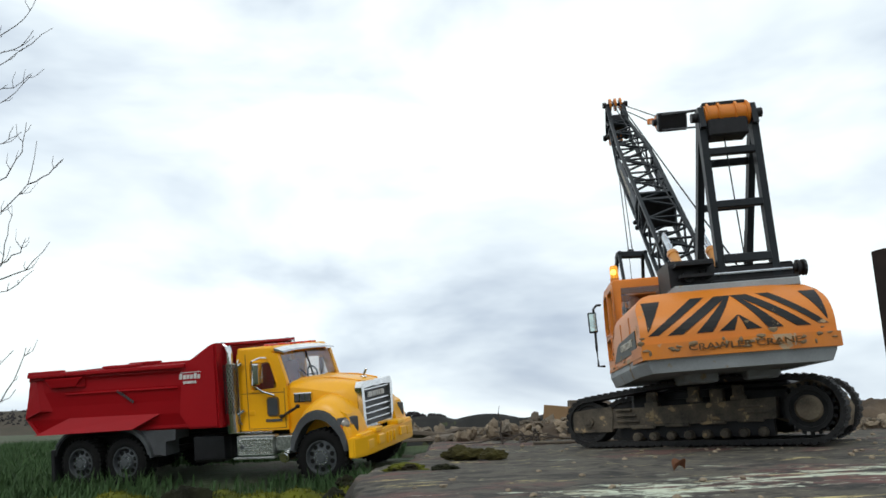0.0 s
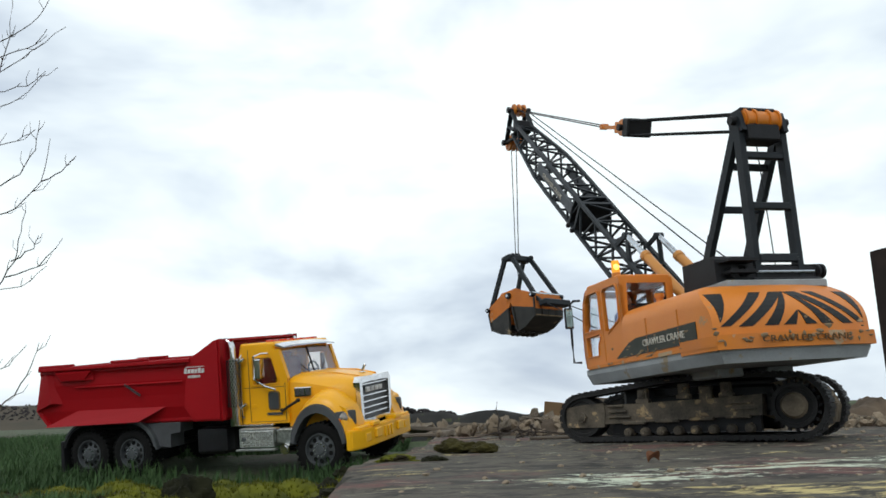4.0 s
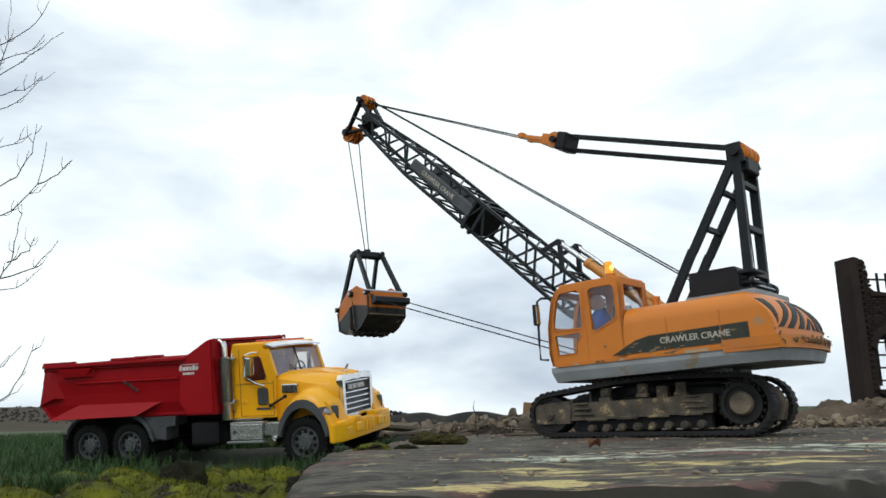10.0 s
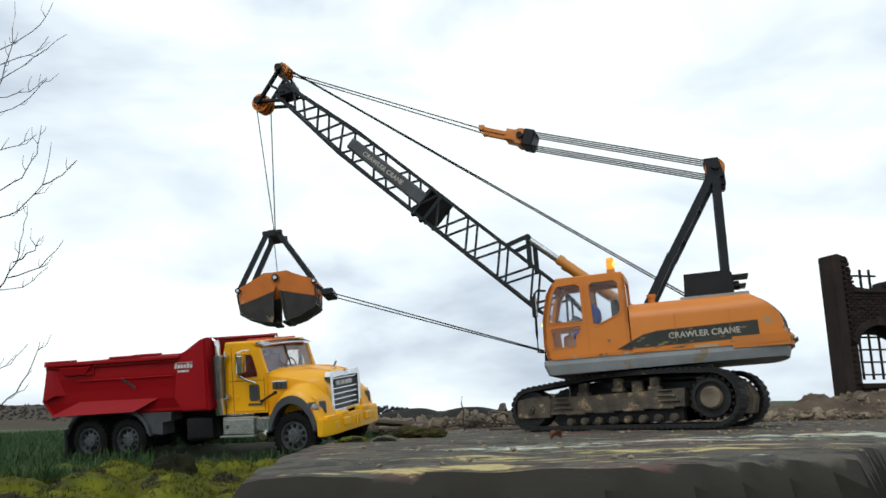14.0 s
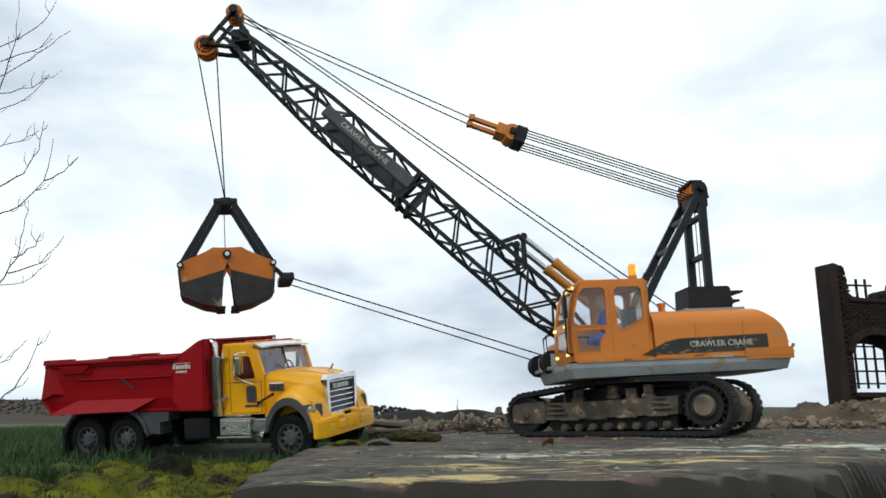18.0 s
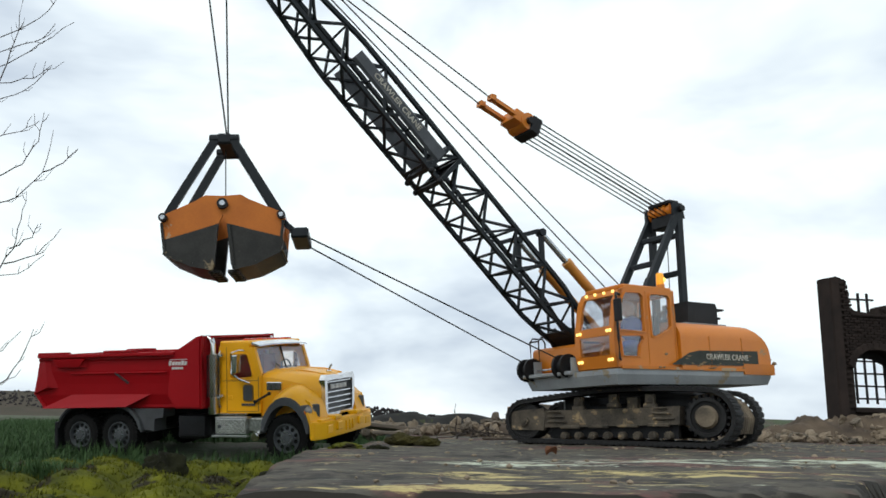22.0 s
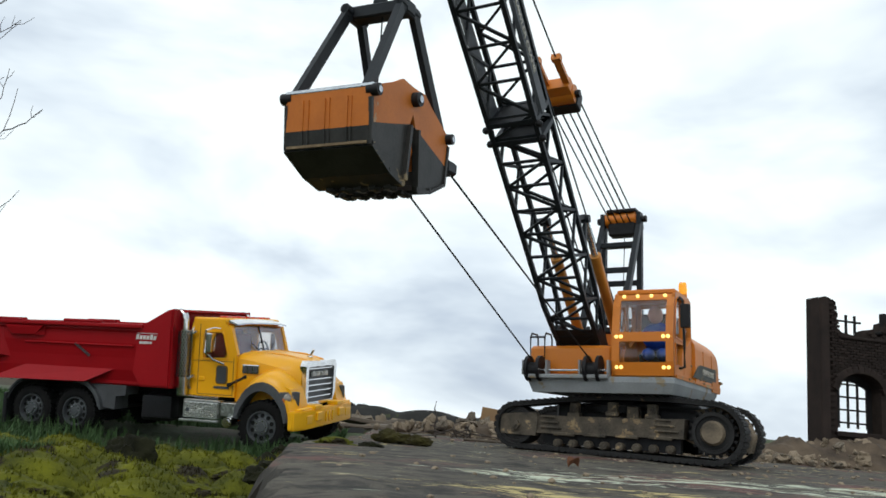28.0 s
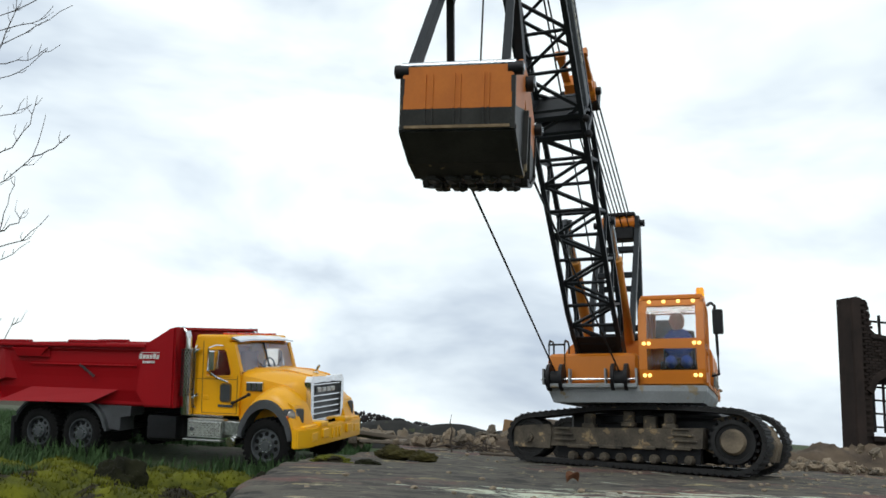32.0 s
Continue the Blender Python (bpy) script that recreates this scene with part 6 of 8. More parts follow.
    for x, z in ((-0.0425, 0.0425), (0.004, 0.0462), (0.0502, 0.0462)):
        bm = bmesh.new()
        bx(bm, x - 0.0075, x + 0.0075, yo - ysign * 0.012 - 0.006, yo - ysign * 0.012 + 0.006, z, z + 0.005, 0.0008)
        bx(bm, x - 0.0055, x + 0.0055, yo - ysign * 0.012 - 0.005, yo - ysign * 0.012 + 0.005, z + 0.004, z + 0.0165, 0.001)
        part("carrier_bracket", bm, M_MUDDY, tr, "bracket of the top roller")
        bm = bmesh.new()
        rod(bm, (x, yo - ysign * 0.012, z + 0.0105), (x, yo - ysign * 0.0045, z + 0.0105), 0.0042, n=12)
        rod(bm, (x, yo - ysign * 0.006, z + 0.0105), (x, yo - ysign * 0.003, z + 0.0105), 0.0022, n=6)
        part("carrier_roller", bm, M_MUDDY, tr, "", True)
    bm = bmesh.new()
    bx(bm, 0.020, 0.034, yo - ysign * 0.018 - 0.006, yo - ysign * 0.018 + 0.006, 0.0445, 0.0590, 0.001)
    part("frame_block", bm, M_MUDDY, tr)
    return tr


def body_rear(y, z):
    return -(0.212 - 0.014 * (y / 0.1) ** 2 - 0.045 * max(0.0, (z - 0.112) / 0.048) ** 2.2)


def on_rear(bm, poly, off=0.0007, ny=9, nz=7):
    """A painted patch that follows the rounded rear; poly is a sheared strip (y0, y1 at the bottom; y0, y1 at the top; z0, z1)."""
    a0, a1, b0, b1, z0, z1 = poly
    grid = []
    for j in range(nz + 1):
        v = j / nz
        z = z0 + (z1 - z0) * v
        row = []
        for i in range(ny + 1):
            u = i / ny
            y = (a0 + (a1 - a0) * u) * (1 - v) + (b0 + (b1 - b0) * u) * v
            row.append((y, z))
        grid.append(row)
    top = [[bm.verts.new((body_rear(y, z) - off, y, z)) for y, z in row] for row in grid]
    low = [[bm.verts.new((body_rear(y, z) + 0.002, y, z)) for y, z in row] for row in grid]
    for j in range(nz):
        for i in range(ny):
            bm.faces.new((top[j][i], top[j][i + 1], top[j + 1][i + 1], top[j + 1][i]))
    rim = [(0, i) for i in range(ny)] + [(j, ny) for j in range(nz)] + [(nz, i) for i in range(ny, 0, -1)] + [(j, 0) for j in range(nz, 0, -1)]
    for a, b in zip(rim, rim[1:] + rim[:1]):
        bm.faces.new((top[a[0]][a[1]], low[a[0]][a[1]], low[b[0]][b[1]], top[b[0]][b[1]]))


def make_upper(crane):
    up = empty("superstructure")
    up.parent = crane
    Z0, ZT = 0.094, 0.157
    # engine house
    bm = bmesh.new()
    rows = []
    ys = [-0.0935, -0.0926, -0.0888, -0.0822, -0.0737, -0.057, -0.038, -0.019, 0.0, 0.019, 0.038, 0.057, 0.0737, 0.0822, 0.0888, 0.0926, 0.0935]
    for y in ys:
        r = 0.022
        o = max(0.0, abs(y) - 0.0715)
        zt = ZT - (r - math.sqrt(max(0.0, r * r - o * o)))
        row = [(-0.020, y, Z0), (-0.020, y, zt)]
        row += [(x, y, zt) for x in (-0.06, -0.10, -0.13)]
        for k in range(13):
            z = zt + (Z0 - zt) * (k / 12) ** 1.25
            row.append((min(body_rear(y, z), -0.135), y, z))
        rows.append([bm.verts.new(p) for p in row])
    for a, b in zip(rows, rows[1:]):
        for k in range(len(a) - 1):
            bm.faces.new((a[k], a[k + 1], b[k + 1], b[k]))
        bm.faces.new((a[0], b[0], b[-1], a[-1]))
    bm.faces.new(rows[0])
    bm.faces.new(rows[-1][::-1])
    part("engine_house", bm, M_ORANGE, up, "rounded orange engine house with scuffs", True)
    # right front deck
    bm = bmesh.new()
    bx(bm, -0.022, 0.080, -0.094, 0.014, Z0, 0.132, 0.010, 3)
    part("front_deck", bm, M_ORANGE, up, "orange front deck", True)
    # lower rim
    rim = [(0.084, -0.0910), (0.084, 0.0910), (-0.150, 0.0948)]
    rear = [(body_rear(y, 0.1) - 0.004, y * 1.02) for y in (0.0935, 0.0756, 0.047, 0.019, -0.019, -0.047, -0.0756, -0.0935)]
    poly = rim + rear + [(-0.150, -0.0948)]
    bm = bmesh.new()
    prism(bm, poly, 0.0925, 0.0965, "xy")
    part("body_rim", bm, M_ORANGE2, up, "muddy orange lower rim")
    back = [(-0.14, 0.0945)] + [(body_rear(y, 0.1) - 0.0055, y * 1.012) for y in (0.0935, 0.0756, 0.047, 0.019, -0.019, -0.047, -0.0756, -0.0935)] + [(-0.14, -0.0945)]
    bm = bmesh.new()
    prism(bm, back, 0.0885, 0.1030, "xy")
    part("counterweight_band", bm, M_ORANGE2, up, "muddy orange counterweight band")
    # grey base
    base = [(0.092, -0.0895), (0.097, -0.06), (0.097, 0.079), (0.092, 0.0895), (-0.150, 0.0932)] + [(body_rear(y, 0.1) - 0.001, y) for y in (0.090, 0.057, 0.019, -0.019, -0.057, -0.090)] + [(-0.150, -0.0932)]
    bm = bmesh.new()
    a = [bm.verts.new((x * (0.955 if x > 0 else 0.985), y * 0.95, 0.0735 + (0.002 if x < -0.1 else 0))) for x, y in base]
    b = [bm.verts.new((x, y, 0.0860)) for x, y in base]
    c = [bm.verts.new((x, y, 0.0925)) for x, y in base]
    for lo, hi in ((a, b), (b, c)):
        for i in range(len(base)):
            bm.faces.new((lo[i], lo[(i + 1) % len(base)], hi[(i + 1) % len(base)], hi[i]))
    bm.faces.new(a[::-1])
    bm.faces.new(c)
    part("base_plate", bm, M_SKIRT, up, "grey base plate of the superstructure")
    bm = bmesh.new()
    lathe(bm, [(0.001, 0.052), (0.050, 0.052), (0.050, 0.060), (0.044, 0.061), (0.044, 0.080), (0.001, 0.080)], 32, "z")
    part("slewing_ring", bm, M_BLACKP, up, "black slewing ring", True)
    for y in (-0.045, 0.02):
        part("belly_box", box(-0.115, -0.055, y - 0.018, y + 0.018, 0.066, 0.079, 0.002), M_SKIRT, up)
    # panel seams
    for x in (-0.075, -0.140):
        for s in (-1, 1):
            bm = bmesh.new()
            bx(bm, x - 0.0005, x + 0.0005, s * 0.0937 - 0.0006, s * 0.0937 + 0.0006, 0.098, 0.138)
            part("panel_seam", bm, M_ORANGE2, up)
    # warning stripes on the rear: a chevron and its slanted neighbours
    zb, zt = 0.1105, 0.147
    for s in (-1, 1):
        for y0, w, z0, z1 in ((0.006, 0.014, zb, 0.125), (0.026, 0.015, zb, zt), (0.054, 0.014, zb, zt), (0.076, 0.013, zb + 0.001, zt)):
            lean = 0.052 * (z1 - z0) / (zt - zb)
            q = [y0 + lean * 0.0, y0 + w, y0 - lean, y0 + w - lean, z0, z1]
            # stripes slope to the middle at the top
            lo0, lo1, hi0, hi1 = q[0], q[1], q[2], q[3]
            if y0 < 0.03:
                hi0, hi1 = max(hi0, 0.0), max(hi1, 0.0) if y0 > 0.02 else 0.001
                if y0 > 0.02:
                    hi0, hi1 = 0.0, 0.004
            if lo1 > 0.086:
                lo1 = 0.086
            bm = bmesh.new()
            on_rear(bm, (s * lo0, s * lo1, s * hi0, s * hi1, z0, z1))
            part("warning_stripe", bm, M_STRIPE, up, "black diagonal warning stripe, scuffed")
    bm = bmesh.new()
    on_rear(bm, (-0.086, -0.085, -0.086, -0.068, 0.116, 0.147))
    part("warning_stripe", bm, M_STRIPE, up, "black diagonal warning stripe, scuffed")
    bm = bmesh.new()
    on_rear(bm, (0.085, 0.086, 0.068, 0.086, 0.116, 0.147))
    part("warning_stripe", bm, M_STRIPE, up, "black diagonal warning stripe, scuffed")
    words("rear_lettering", "CRAWLER CRANE", 0.0085, M_RUBBED, up, plan(-0.2184, 0.0, 0.0965, 90, 0, -90), 0.105, "dark lettering on the counterweight band")
    # side decals
    for s in (-1, 1):
        bm = bmesh.new()
        prism(bm, [(0.000 if s > 0 else -0.03, 0.099), (-0.172, 0.1005), (-0.172, 0.1210), (-0.052, 0.1185), (-0.034, 0.115)], s * 0.0933, s * 0.0943)
        part("side_decal", bm, M_DECAL, up, "dark side decal, scratched")
        words("side_lettering", "CRAWLER CRANE", 0.0105, M_WORNPRINT, up, plan(-0.108, s * 0.0946, 0.1105, 90, 0, 180 if s > 0 else 0), 0.085, "pale lettering, partly worn off")
    # mud on the body
    rnd = random.Random(11)
    for c in range(34):
        y = rnd.uniform(-0.09, 0.095)
        z = 0.094 + abs(rnd.gauss(0, 0.011))
        bm = bmesh.new()
        lump(bm, (body_rear(y, z) - (0.0058 if z < 0.109 else 0.0), y, z), (0.0012, rnd.uniform(0.001, 0.005), rnd.uniform(0.0008, 0.0028)), 0.6, c, 1)
        part("mud_splash", bm, M_MUD, up, "dried mud splash")
    for c in range(26):
        x = rnd.uniform(-0.17, 0.03)
        z = 0.095 + abs(rnd.gauss(0, 0.009))
        bm = bmesh.new()
        lump(bm, (x, 0.0937, z), (rnd.uniform(0.001, 0.006), 0.001, rnd.uniform(0.0007, 0.002)), 0.6, c + 50, 1)
        part("mud_splash", bm, M_MUD, up, "dried mud splash")

    # cab
    yl, yr = 0.0895, 0.0165
    prof = [(-0.018, 0.0945), (0.090, 0.0945), (0.0935, 0.112), (0.0925, 0.1454), (0.0850, 0.1797), (0.0770, 0.1928), (0.0660, 0.1980), (-0.006, 0.1990), (-0.0145, 0.1959), (-0.018, 0.1881)]
    win_f = [(0.040, 0.1402), (0.083, 0.1412), (0.0835, 0.1506), (0.0765, 0.1787), (0.070, 0.1881), (0.045, 0.1891), (0.040, 0.1850)]
    win_r = [(-0.009, 0.1496), (-0.006, 0.1454), (0.021, 0.134), (0.027, 0.136), (0.028, 0.1850), (0.024, 0.1891), (-0.005, 0.1891), (-0.009, 0.1850)]
    win_l = [(0.052, 0.1085), (0.080, 0.1085), (0.082, 0.133), (0.045, 0.1345), (0.043, 0.130), (0.050, 0.122)]
    for y0, y1 in ((yl, yl - 0.004), (yr, yr + 0.004)):
        bm = bmesh.new()
        sheet(bm, prof, [win_f, win_r, win_l], y0, y1)
        part("cab_side", bm, M_ORANGE, up, "orange cab side with three windows")
        for w in (win_f, win_r, win_l):
            cx = sum(p[0] for p in w) / len(w)
            cz = sum(p[1] for p in w) / len(w)
            bm = bmesh.new()
            prism(bm, [(cx + (p[0] - cx) * 1.06, cz + (p[1] - cz) * 1.05) for p in w], (y0 + y1) / 2 - 0.0004, (y0 + y1) / 2 + 0.0004)
            q = part("side_pane", bm, M_CABPANE, up, "scratched clear window pane")
            q.visible_shadow = False
            bm = bmesh.new()
            out = [(cx + (p[0] - cx) * 1.10, cz + (p[1] - cz) * 1.07) for p in w]
            sheet(bm, out, [w], y0 + (0.0012 if y0 == yl else -0.0012), y0)
            part("window_rim", bm, M_ORANGE, up)
    # door seams
    for x0, z0, x1, z1 in ((0.0345, 0.099, 0.0345, 0.1922), (-0.0145, 0.098, -0.0145, 0.1881)):
        bm = bmesh.new()
        beam(bm, (x0, yl, z0), (x1, yl, z1), 0.0009, 0.0009)
        part("door_seam", bm, M_ORANGE2, up)
    front = prof[1:7]
    wins = [(0.112, 0.132), (0.1475, 0.1839)]

    def front_x(z):
        return float(np.interp(z, [p[1] for p in front], [p[0] for p in front]))
    for z0, z1 in ((0.0945, 0.110), (0.1345, 0.1459), (0.1854, 0.1928)):
        bm = bmesh.new()
        k = 4
        for i in range(k):
            a, b = z0 + (z1 - z0) * i / k, z0 + (z1 - z0) * (i + 1) / k
            prism(bm, [(front_x(a), a), (front_x(b), b), (front_x(b) - 0.004, b), (front_x(a) - 0.004, a)], yr, yl)
        bmesh.ops.remove_doubles(bm, verts=bm.verts, dist=1e-6)
        part("front_rail", bm, M_ORANGE, up, "orange cab front rail")
    for y0, y1 in ((yr, yr + 0.009), (yl - 0.009, yl)):
        bm = bmesh.new()
        for i in range(8):
            a, b = 0.1 + 0.0885 * i / 8, 0.1 + 0.0885 * (i + 1) / 8
            prism(bm, [(front_x(a) + 0.0002, a), (front_x(b) + 0.0002, b), (front_x(b) - 0.005, b), (front_x(a) - 0.005, a)], y0, y1)
        bmesh.ops.remove_doubles(bm, verts=bm.verts, dist=1e-6)
        part("front_pillar", bm, M_ORANGE, up, "orange front pillar")
    for z0, z1 in ((0.110, 0.1345), (0.1459, 0.1854)):
        bm = bmesh.new()
        k = 4
        for i in range(k):
            a, b = z0 + (z1 - z0) * i / k, z0 + (z1 - z0) * (i + 1) / k
            prism(bm, [(front_x(a) - 0.0012, a), (front_x(b) - 0.0012, b), (front_x(b) - 0.002, b), (front_x(a) - 0.002, a)], yr + 0.006, yl - 0.006)
        q = part("front_pane", bm, M_CABPANE, up, "dusty clear windscreen pane")
        q.visible_shadow = False
    bm = bmesh.new()
    sheet(bm, [(yr, 0.13), (yl, 0.13), (yl, 0.1964), (yr, 0.1964)], [[(yr + 0.008, 0.1506), (yl - 0.008, 0.1506), (yl - 0.010, 0.1891), (yr + 0.010, 0.1891)]], -0.018, -0.0145, "yz")
    part("cab_back", bm, M_ORANGE, up, "orange cab back with a window")
    q = part("rear_pane", box(-0.0167, -0.016, yr + 0.006, yl - 0.006, 0.1486, 0.1912), M_CABPANE, up)
    q.visible_shadow = False
    bm = bmesh.new()
    bx(bm, -0.016, 0.072, yr + 0.001, yl - 0.001, 0.1938, 0.2000, 0.003, 3)
    part("cab_roof", bm, M_ORANGE, up, "orange cab roof", True)
    part("cab_floor", box(-0.015, 0.088, yr + 0.003, yl - 0.003, 0.0945, 0.100), M_BLACKP, up)
    bm = bmesh.new()
    bx(bm, 0.000, 0.034, 0.034, 0.076, 0.104, 0.126, 0.004, 2)
    bx(bm, -0.006, 0.004, 0.036, 0.074, 0.122, 0.1662, 0.004, 2)
    part("operator_seat", bm, M_BLACKP, up, "black operator seat")
    fig = bmesh.new()
    lump(fig, (0.034, 0.056, 0.1735), (0.0100, 0.0095, 0.0120), 0.05, 3)
    part("toy_figure", fig, M_SKIN, up, "plain toy figure seated in the cab", True)
    fig = bmesh.new()
    lump(fig, (0.030, 0.056, 0.1475), (0.012, 0.019, 0.018), 0.08, 4)
    lump(fig, (0.040, 0.048, 0.124), (0.018, 0.007, 0.008), 0.05, 5)
    lump(fig, (0.040, 0.066, 0.124), (0.018, 0.007, 0.008), 0.05, 6)
    part("figure_clothing", fig, M_BLUE, up, "blue plastic clothing of the toy figure", True)
    # lamps on the cab
    lamp_spots = [(front_x(0.1907) + 0.001, yr + 0.012 + k * 0.0165, 0.1907) for k in range(4)]
    for z in (0.1402, 0.104):
        for y in (yr + 0.006, yr + 0.0115, yl - 0.0115, yl - 0.006):
            lamp_spots.append((front_x(z) + 0.001, y, z))
    for x, y, z in lamp_spots:
        bm = bmesh.new()
        lathe(bm, [(0.0001, 0.0016), (0.0017, 0.0012), (0.0022, 0.0), (0.0001, -0.002)], 14, "x", (x, y, z))
        part("work_lamp", bm, M_GLOW, up, "lit round work lamp")
    bm = bmesh.new()
    rod(bm, (-0.002, 0.083, 0.1974), (-0.002, 0.083, 0.2042), 0.0055, n=16)
    part("beacon_base", bm, M_ORANGE, up, "", True)
    bm = bmesh.new()
    lathe(bm, [(0.0001, 0.2037), (0.0052, 0.2037), (0.0050, 0.2172), (0.0040, 0.2198), (0.0001, 0.2204)], 18, "z", (-0.002, 0.083, 0))
    part("beacon", bm, M_BEACON, up, "glowing amber beacon", True)
    bm = bmesh.new()
    lump(bm, (-0.007, 0.0845, 0.2110), (0.0022, 0.0036, 0.0036), 0.05, 1)
    part("beacon_bulb", bm, M_BEACONCORE, up)
    # mirror and rails at the cab
    bm = bmesh.new()
    tube(bm, [(0.084, 0.094, 0.1839), (0.094, 0.098, 0.1850), (0.098, 0.102, 0.1808), (0.099, 0.103, 0.128), (0.099, 0.103, 0.104), (0.091, 0.096, 0.103)], 0.0017)
    part("mirror_bracket", bm, M_BLACKP, up, "thin black mirror bracket")
    bm = bmesh.new()
    bx(bm, 0.0965, 0.1015, 0.099, 0.1105, 0.1486, 0.1766, 0.0024, 3)
    part("wing_mirror", bm, M_BLACKP, up, "black oval wing mirror", True)
    bm = bmesh.new()
    bx(bm, 0.0958, 0.0966, 0.1005, 0.109, 0.1506, 0.1745, 0.0003)
    part("mirror_face", bm, M_MUDGLASS, up, "pale mirror face")
    bm = bmesh.new()
    for y in (-0.091, -0.072):
        tube(bm, [(0.082, y, 0.094), (0.083, y, 0.1422), (0.078, y, 0.1475), (0.060, y, 0.1475), (0.056, y, 0.1422), (0.056, y, 0.128)], 0.0012)
    rod(bm, (0.083, -0.091, 0.1422), (0.083, -0.072, 0.1422), 0.0012)
    part("hand_rail", bm, M_BLACKP, up, "thin black hand rail")
    # front winches
    for y in (-0.081, -0.006):
        wi = bmesh.new()
        for o in (-0.009, 0.006):
            rod(wi, (0.094, y + o, 0.102), (0.094, y + o + 0.004, 0.102), 0.0158, n=26)
        rod(wi, (0.094, y - 0.009, 0.100), (0.094, y + 0.008, 0.100), 0.010, n=16)
        part("tagline_winch", wi, M_BLACKP, up, "black tagline winch drum", True)
    bm = bmesh.new()
    rod(bm, (0.094, -0.098, 0.100), (0.094, 0.012, 0.100), 0.0013)
    part("winch_shaft", bm, M_SILVER, up)
    part("winch_beam", box(0.084, 0.1035, -0.086, 0.014, 0.0895, 0.0945, 0.001), M_SKIRT, up, "grey winch beam")
    for y in (-0.095, -0.064, -0.022, 0.013):
        part("winch_bracket", box(0.086, 0.099, y - 0.001, y + 0.001, 0.094, 0.112), M_SKIRT, up)

    # machinery on the roof
    part("roof_plinth", box(-0.170, -0.084, -0.078, 0.048, 0.1550, 0.1635, 0.001), M_SKIRT, up, "grey plinth on the engine house")
    bm = bmesh.new()
    prism(bm, [(-0.090, 0.1635), (-0.092, 0.1930), (-0.149, 0.1930), (-0.152, 0.1890), (-0.152, 0.1635)], 0.000, 0.048)
    part("air_box", bm, M_BLACKP, up, "black box on the engine house")
    bm = bmesh.new()
    rod(bm, (-0.128, 0.030, 0.1740), (-0.160, 0.030, 0.1740), 0.006, n=14)
    bx(bm, -0.172, -0.146, 0.006, 0.044, 0.1840, 0.1868)
    bx(bm, -0.168, -0.146, 0.006, 0.040, 0.1720, 0.1750)
    part("silencer", bm, M_BLACKP, up, "", True)
    bm = bmesh.new()
    rod(bm, (-0.048, 0.055, 0.1550), (-0.048, 0.055, 0.1665), 0.0045, n=14)
    rod(bm, (-0.048, 0.055, 0.1655), (-0.048, 0.055, 0.1700), 0.0060, n=14)
    part("filler_cap", bm, M_ORANGE, up, "orange filler with a dark cap", True)
    bm = bmesh.new()
    bx(bm, -0.158, -0.128, -0.082, 0.006, 0.1635, 0.1680, 0.001)
    bx(bm, -0.1510, -0.150, -0.080, 0.004, 0.1670, 0.1830, 0.002)
    part("winch_housing", bm, M_BLACKP, up, "black hoist winch housing")
    bm = bmesh.new()
    rod(bm, (-0.146, -0.092, 0.1760), (-0.146, 0.016, 0.1760), 0.0042, n=14)
    for y in (-0.092, -0.086, 0.010, 0.016):
        rod(bm, (-0.146, y - 0.0015, 0.1760), (-0.146, y + 0.0015, 0.1760), 0.0085, n=16)
    part("hoist_drum", bm, M_BLACKP, up, "black hoist drum", True)
    bm = bmesh.new()
    rod(bm, (-0.1530, -0.078, 0.1750), (-0.1530, 0.002, 0.1750), 0.0016, n=8)
    part("drum_shaft", bm, M_SILVER, up)

    # gantry
    top = Vector((-0.152, 0, 0.3485))
    for y in (-0.063, -0.0075):
        bm = bmesh.new()
        beam(bm, (-0.146, y * 1.0, 0.1650), (top.x, y, top.z), 0.0075, 0.011, (1, 0, 0))
        part("gantry_leg", bm, M_FRAME, up, "black rear gantry leg")
        bm = bmesh.new()
        beam(bm, (-0.036, y, 0.1590), (-0.079, y, 0.232), 0.0075, 0.011, (1, 0, 0))
        beam(bm, (-0.079, y, 0.230), (top.x + 0.003, y, top.z - 0.006), 0.0072, 0.0105, (1, 0, 0))
        part("gantry_strut", bm, M_FRAME, up, "black front gantry strut")
        bm = bmesh.new()
        rod(bm, (top.x, y - 0.010, top.z), (top.x, y + 0.010, top.z), 0.0052, n=14)
        part("gantry_pin", bm, M_BLACKP, up, "", True)
        bm = bmesh.new()
        prism(bm, [(top.x - 0.011, top.z - 0.014), (top.x + 0.012, top.z - 0.016), (top.x + 0.012, top.z + 0.009), (top.x - 0.006, top.z + 0.010)], y - 0.003, y + 0.003)
        part("gantry_cheek", bm, M_FRAME, up)
    for f, h in ((0.14, 0.009), (0.46, 0.008), (0.78, 0.008)):
        x = -0.150 + (top.x + 0.150) * f
        z = 0.1650 + (top.z - 0.1650) * f
        part("gantry_rung", box(x - 0.004, x + 0.004, -0.060, -0.0105, z - h / 2, z + h / 2, 0.001), M_FRAME, up, "black cross rung")
    for f in (0.25, 0.62):
        x = -0.079 + (top.x + 0.079) * f
        z = 0.230 + (top.z - 0.230) * f
        part("gantry_rung", box(x - 0.003, x + 0.003, -0.060, -0.0105, z - 0.004, z + 0.004, 0.001), M_FRAME, up, "black cross rung")
    bm = bmesh.new()
    rod(bm, (top.x, -0.059, top.z + 0.001), (top.x, -0.011, top.z + 0.001), 0.0115, n=20)
    part("gantry_drum", bm, M_ORANGE, up, "orange sheave drum on the gantry head", True)
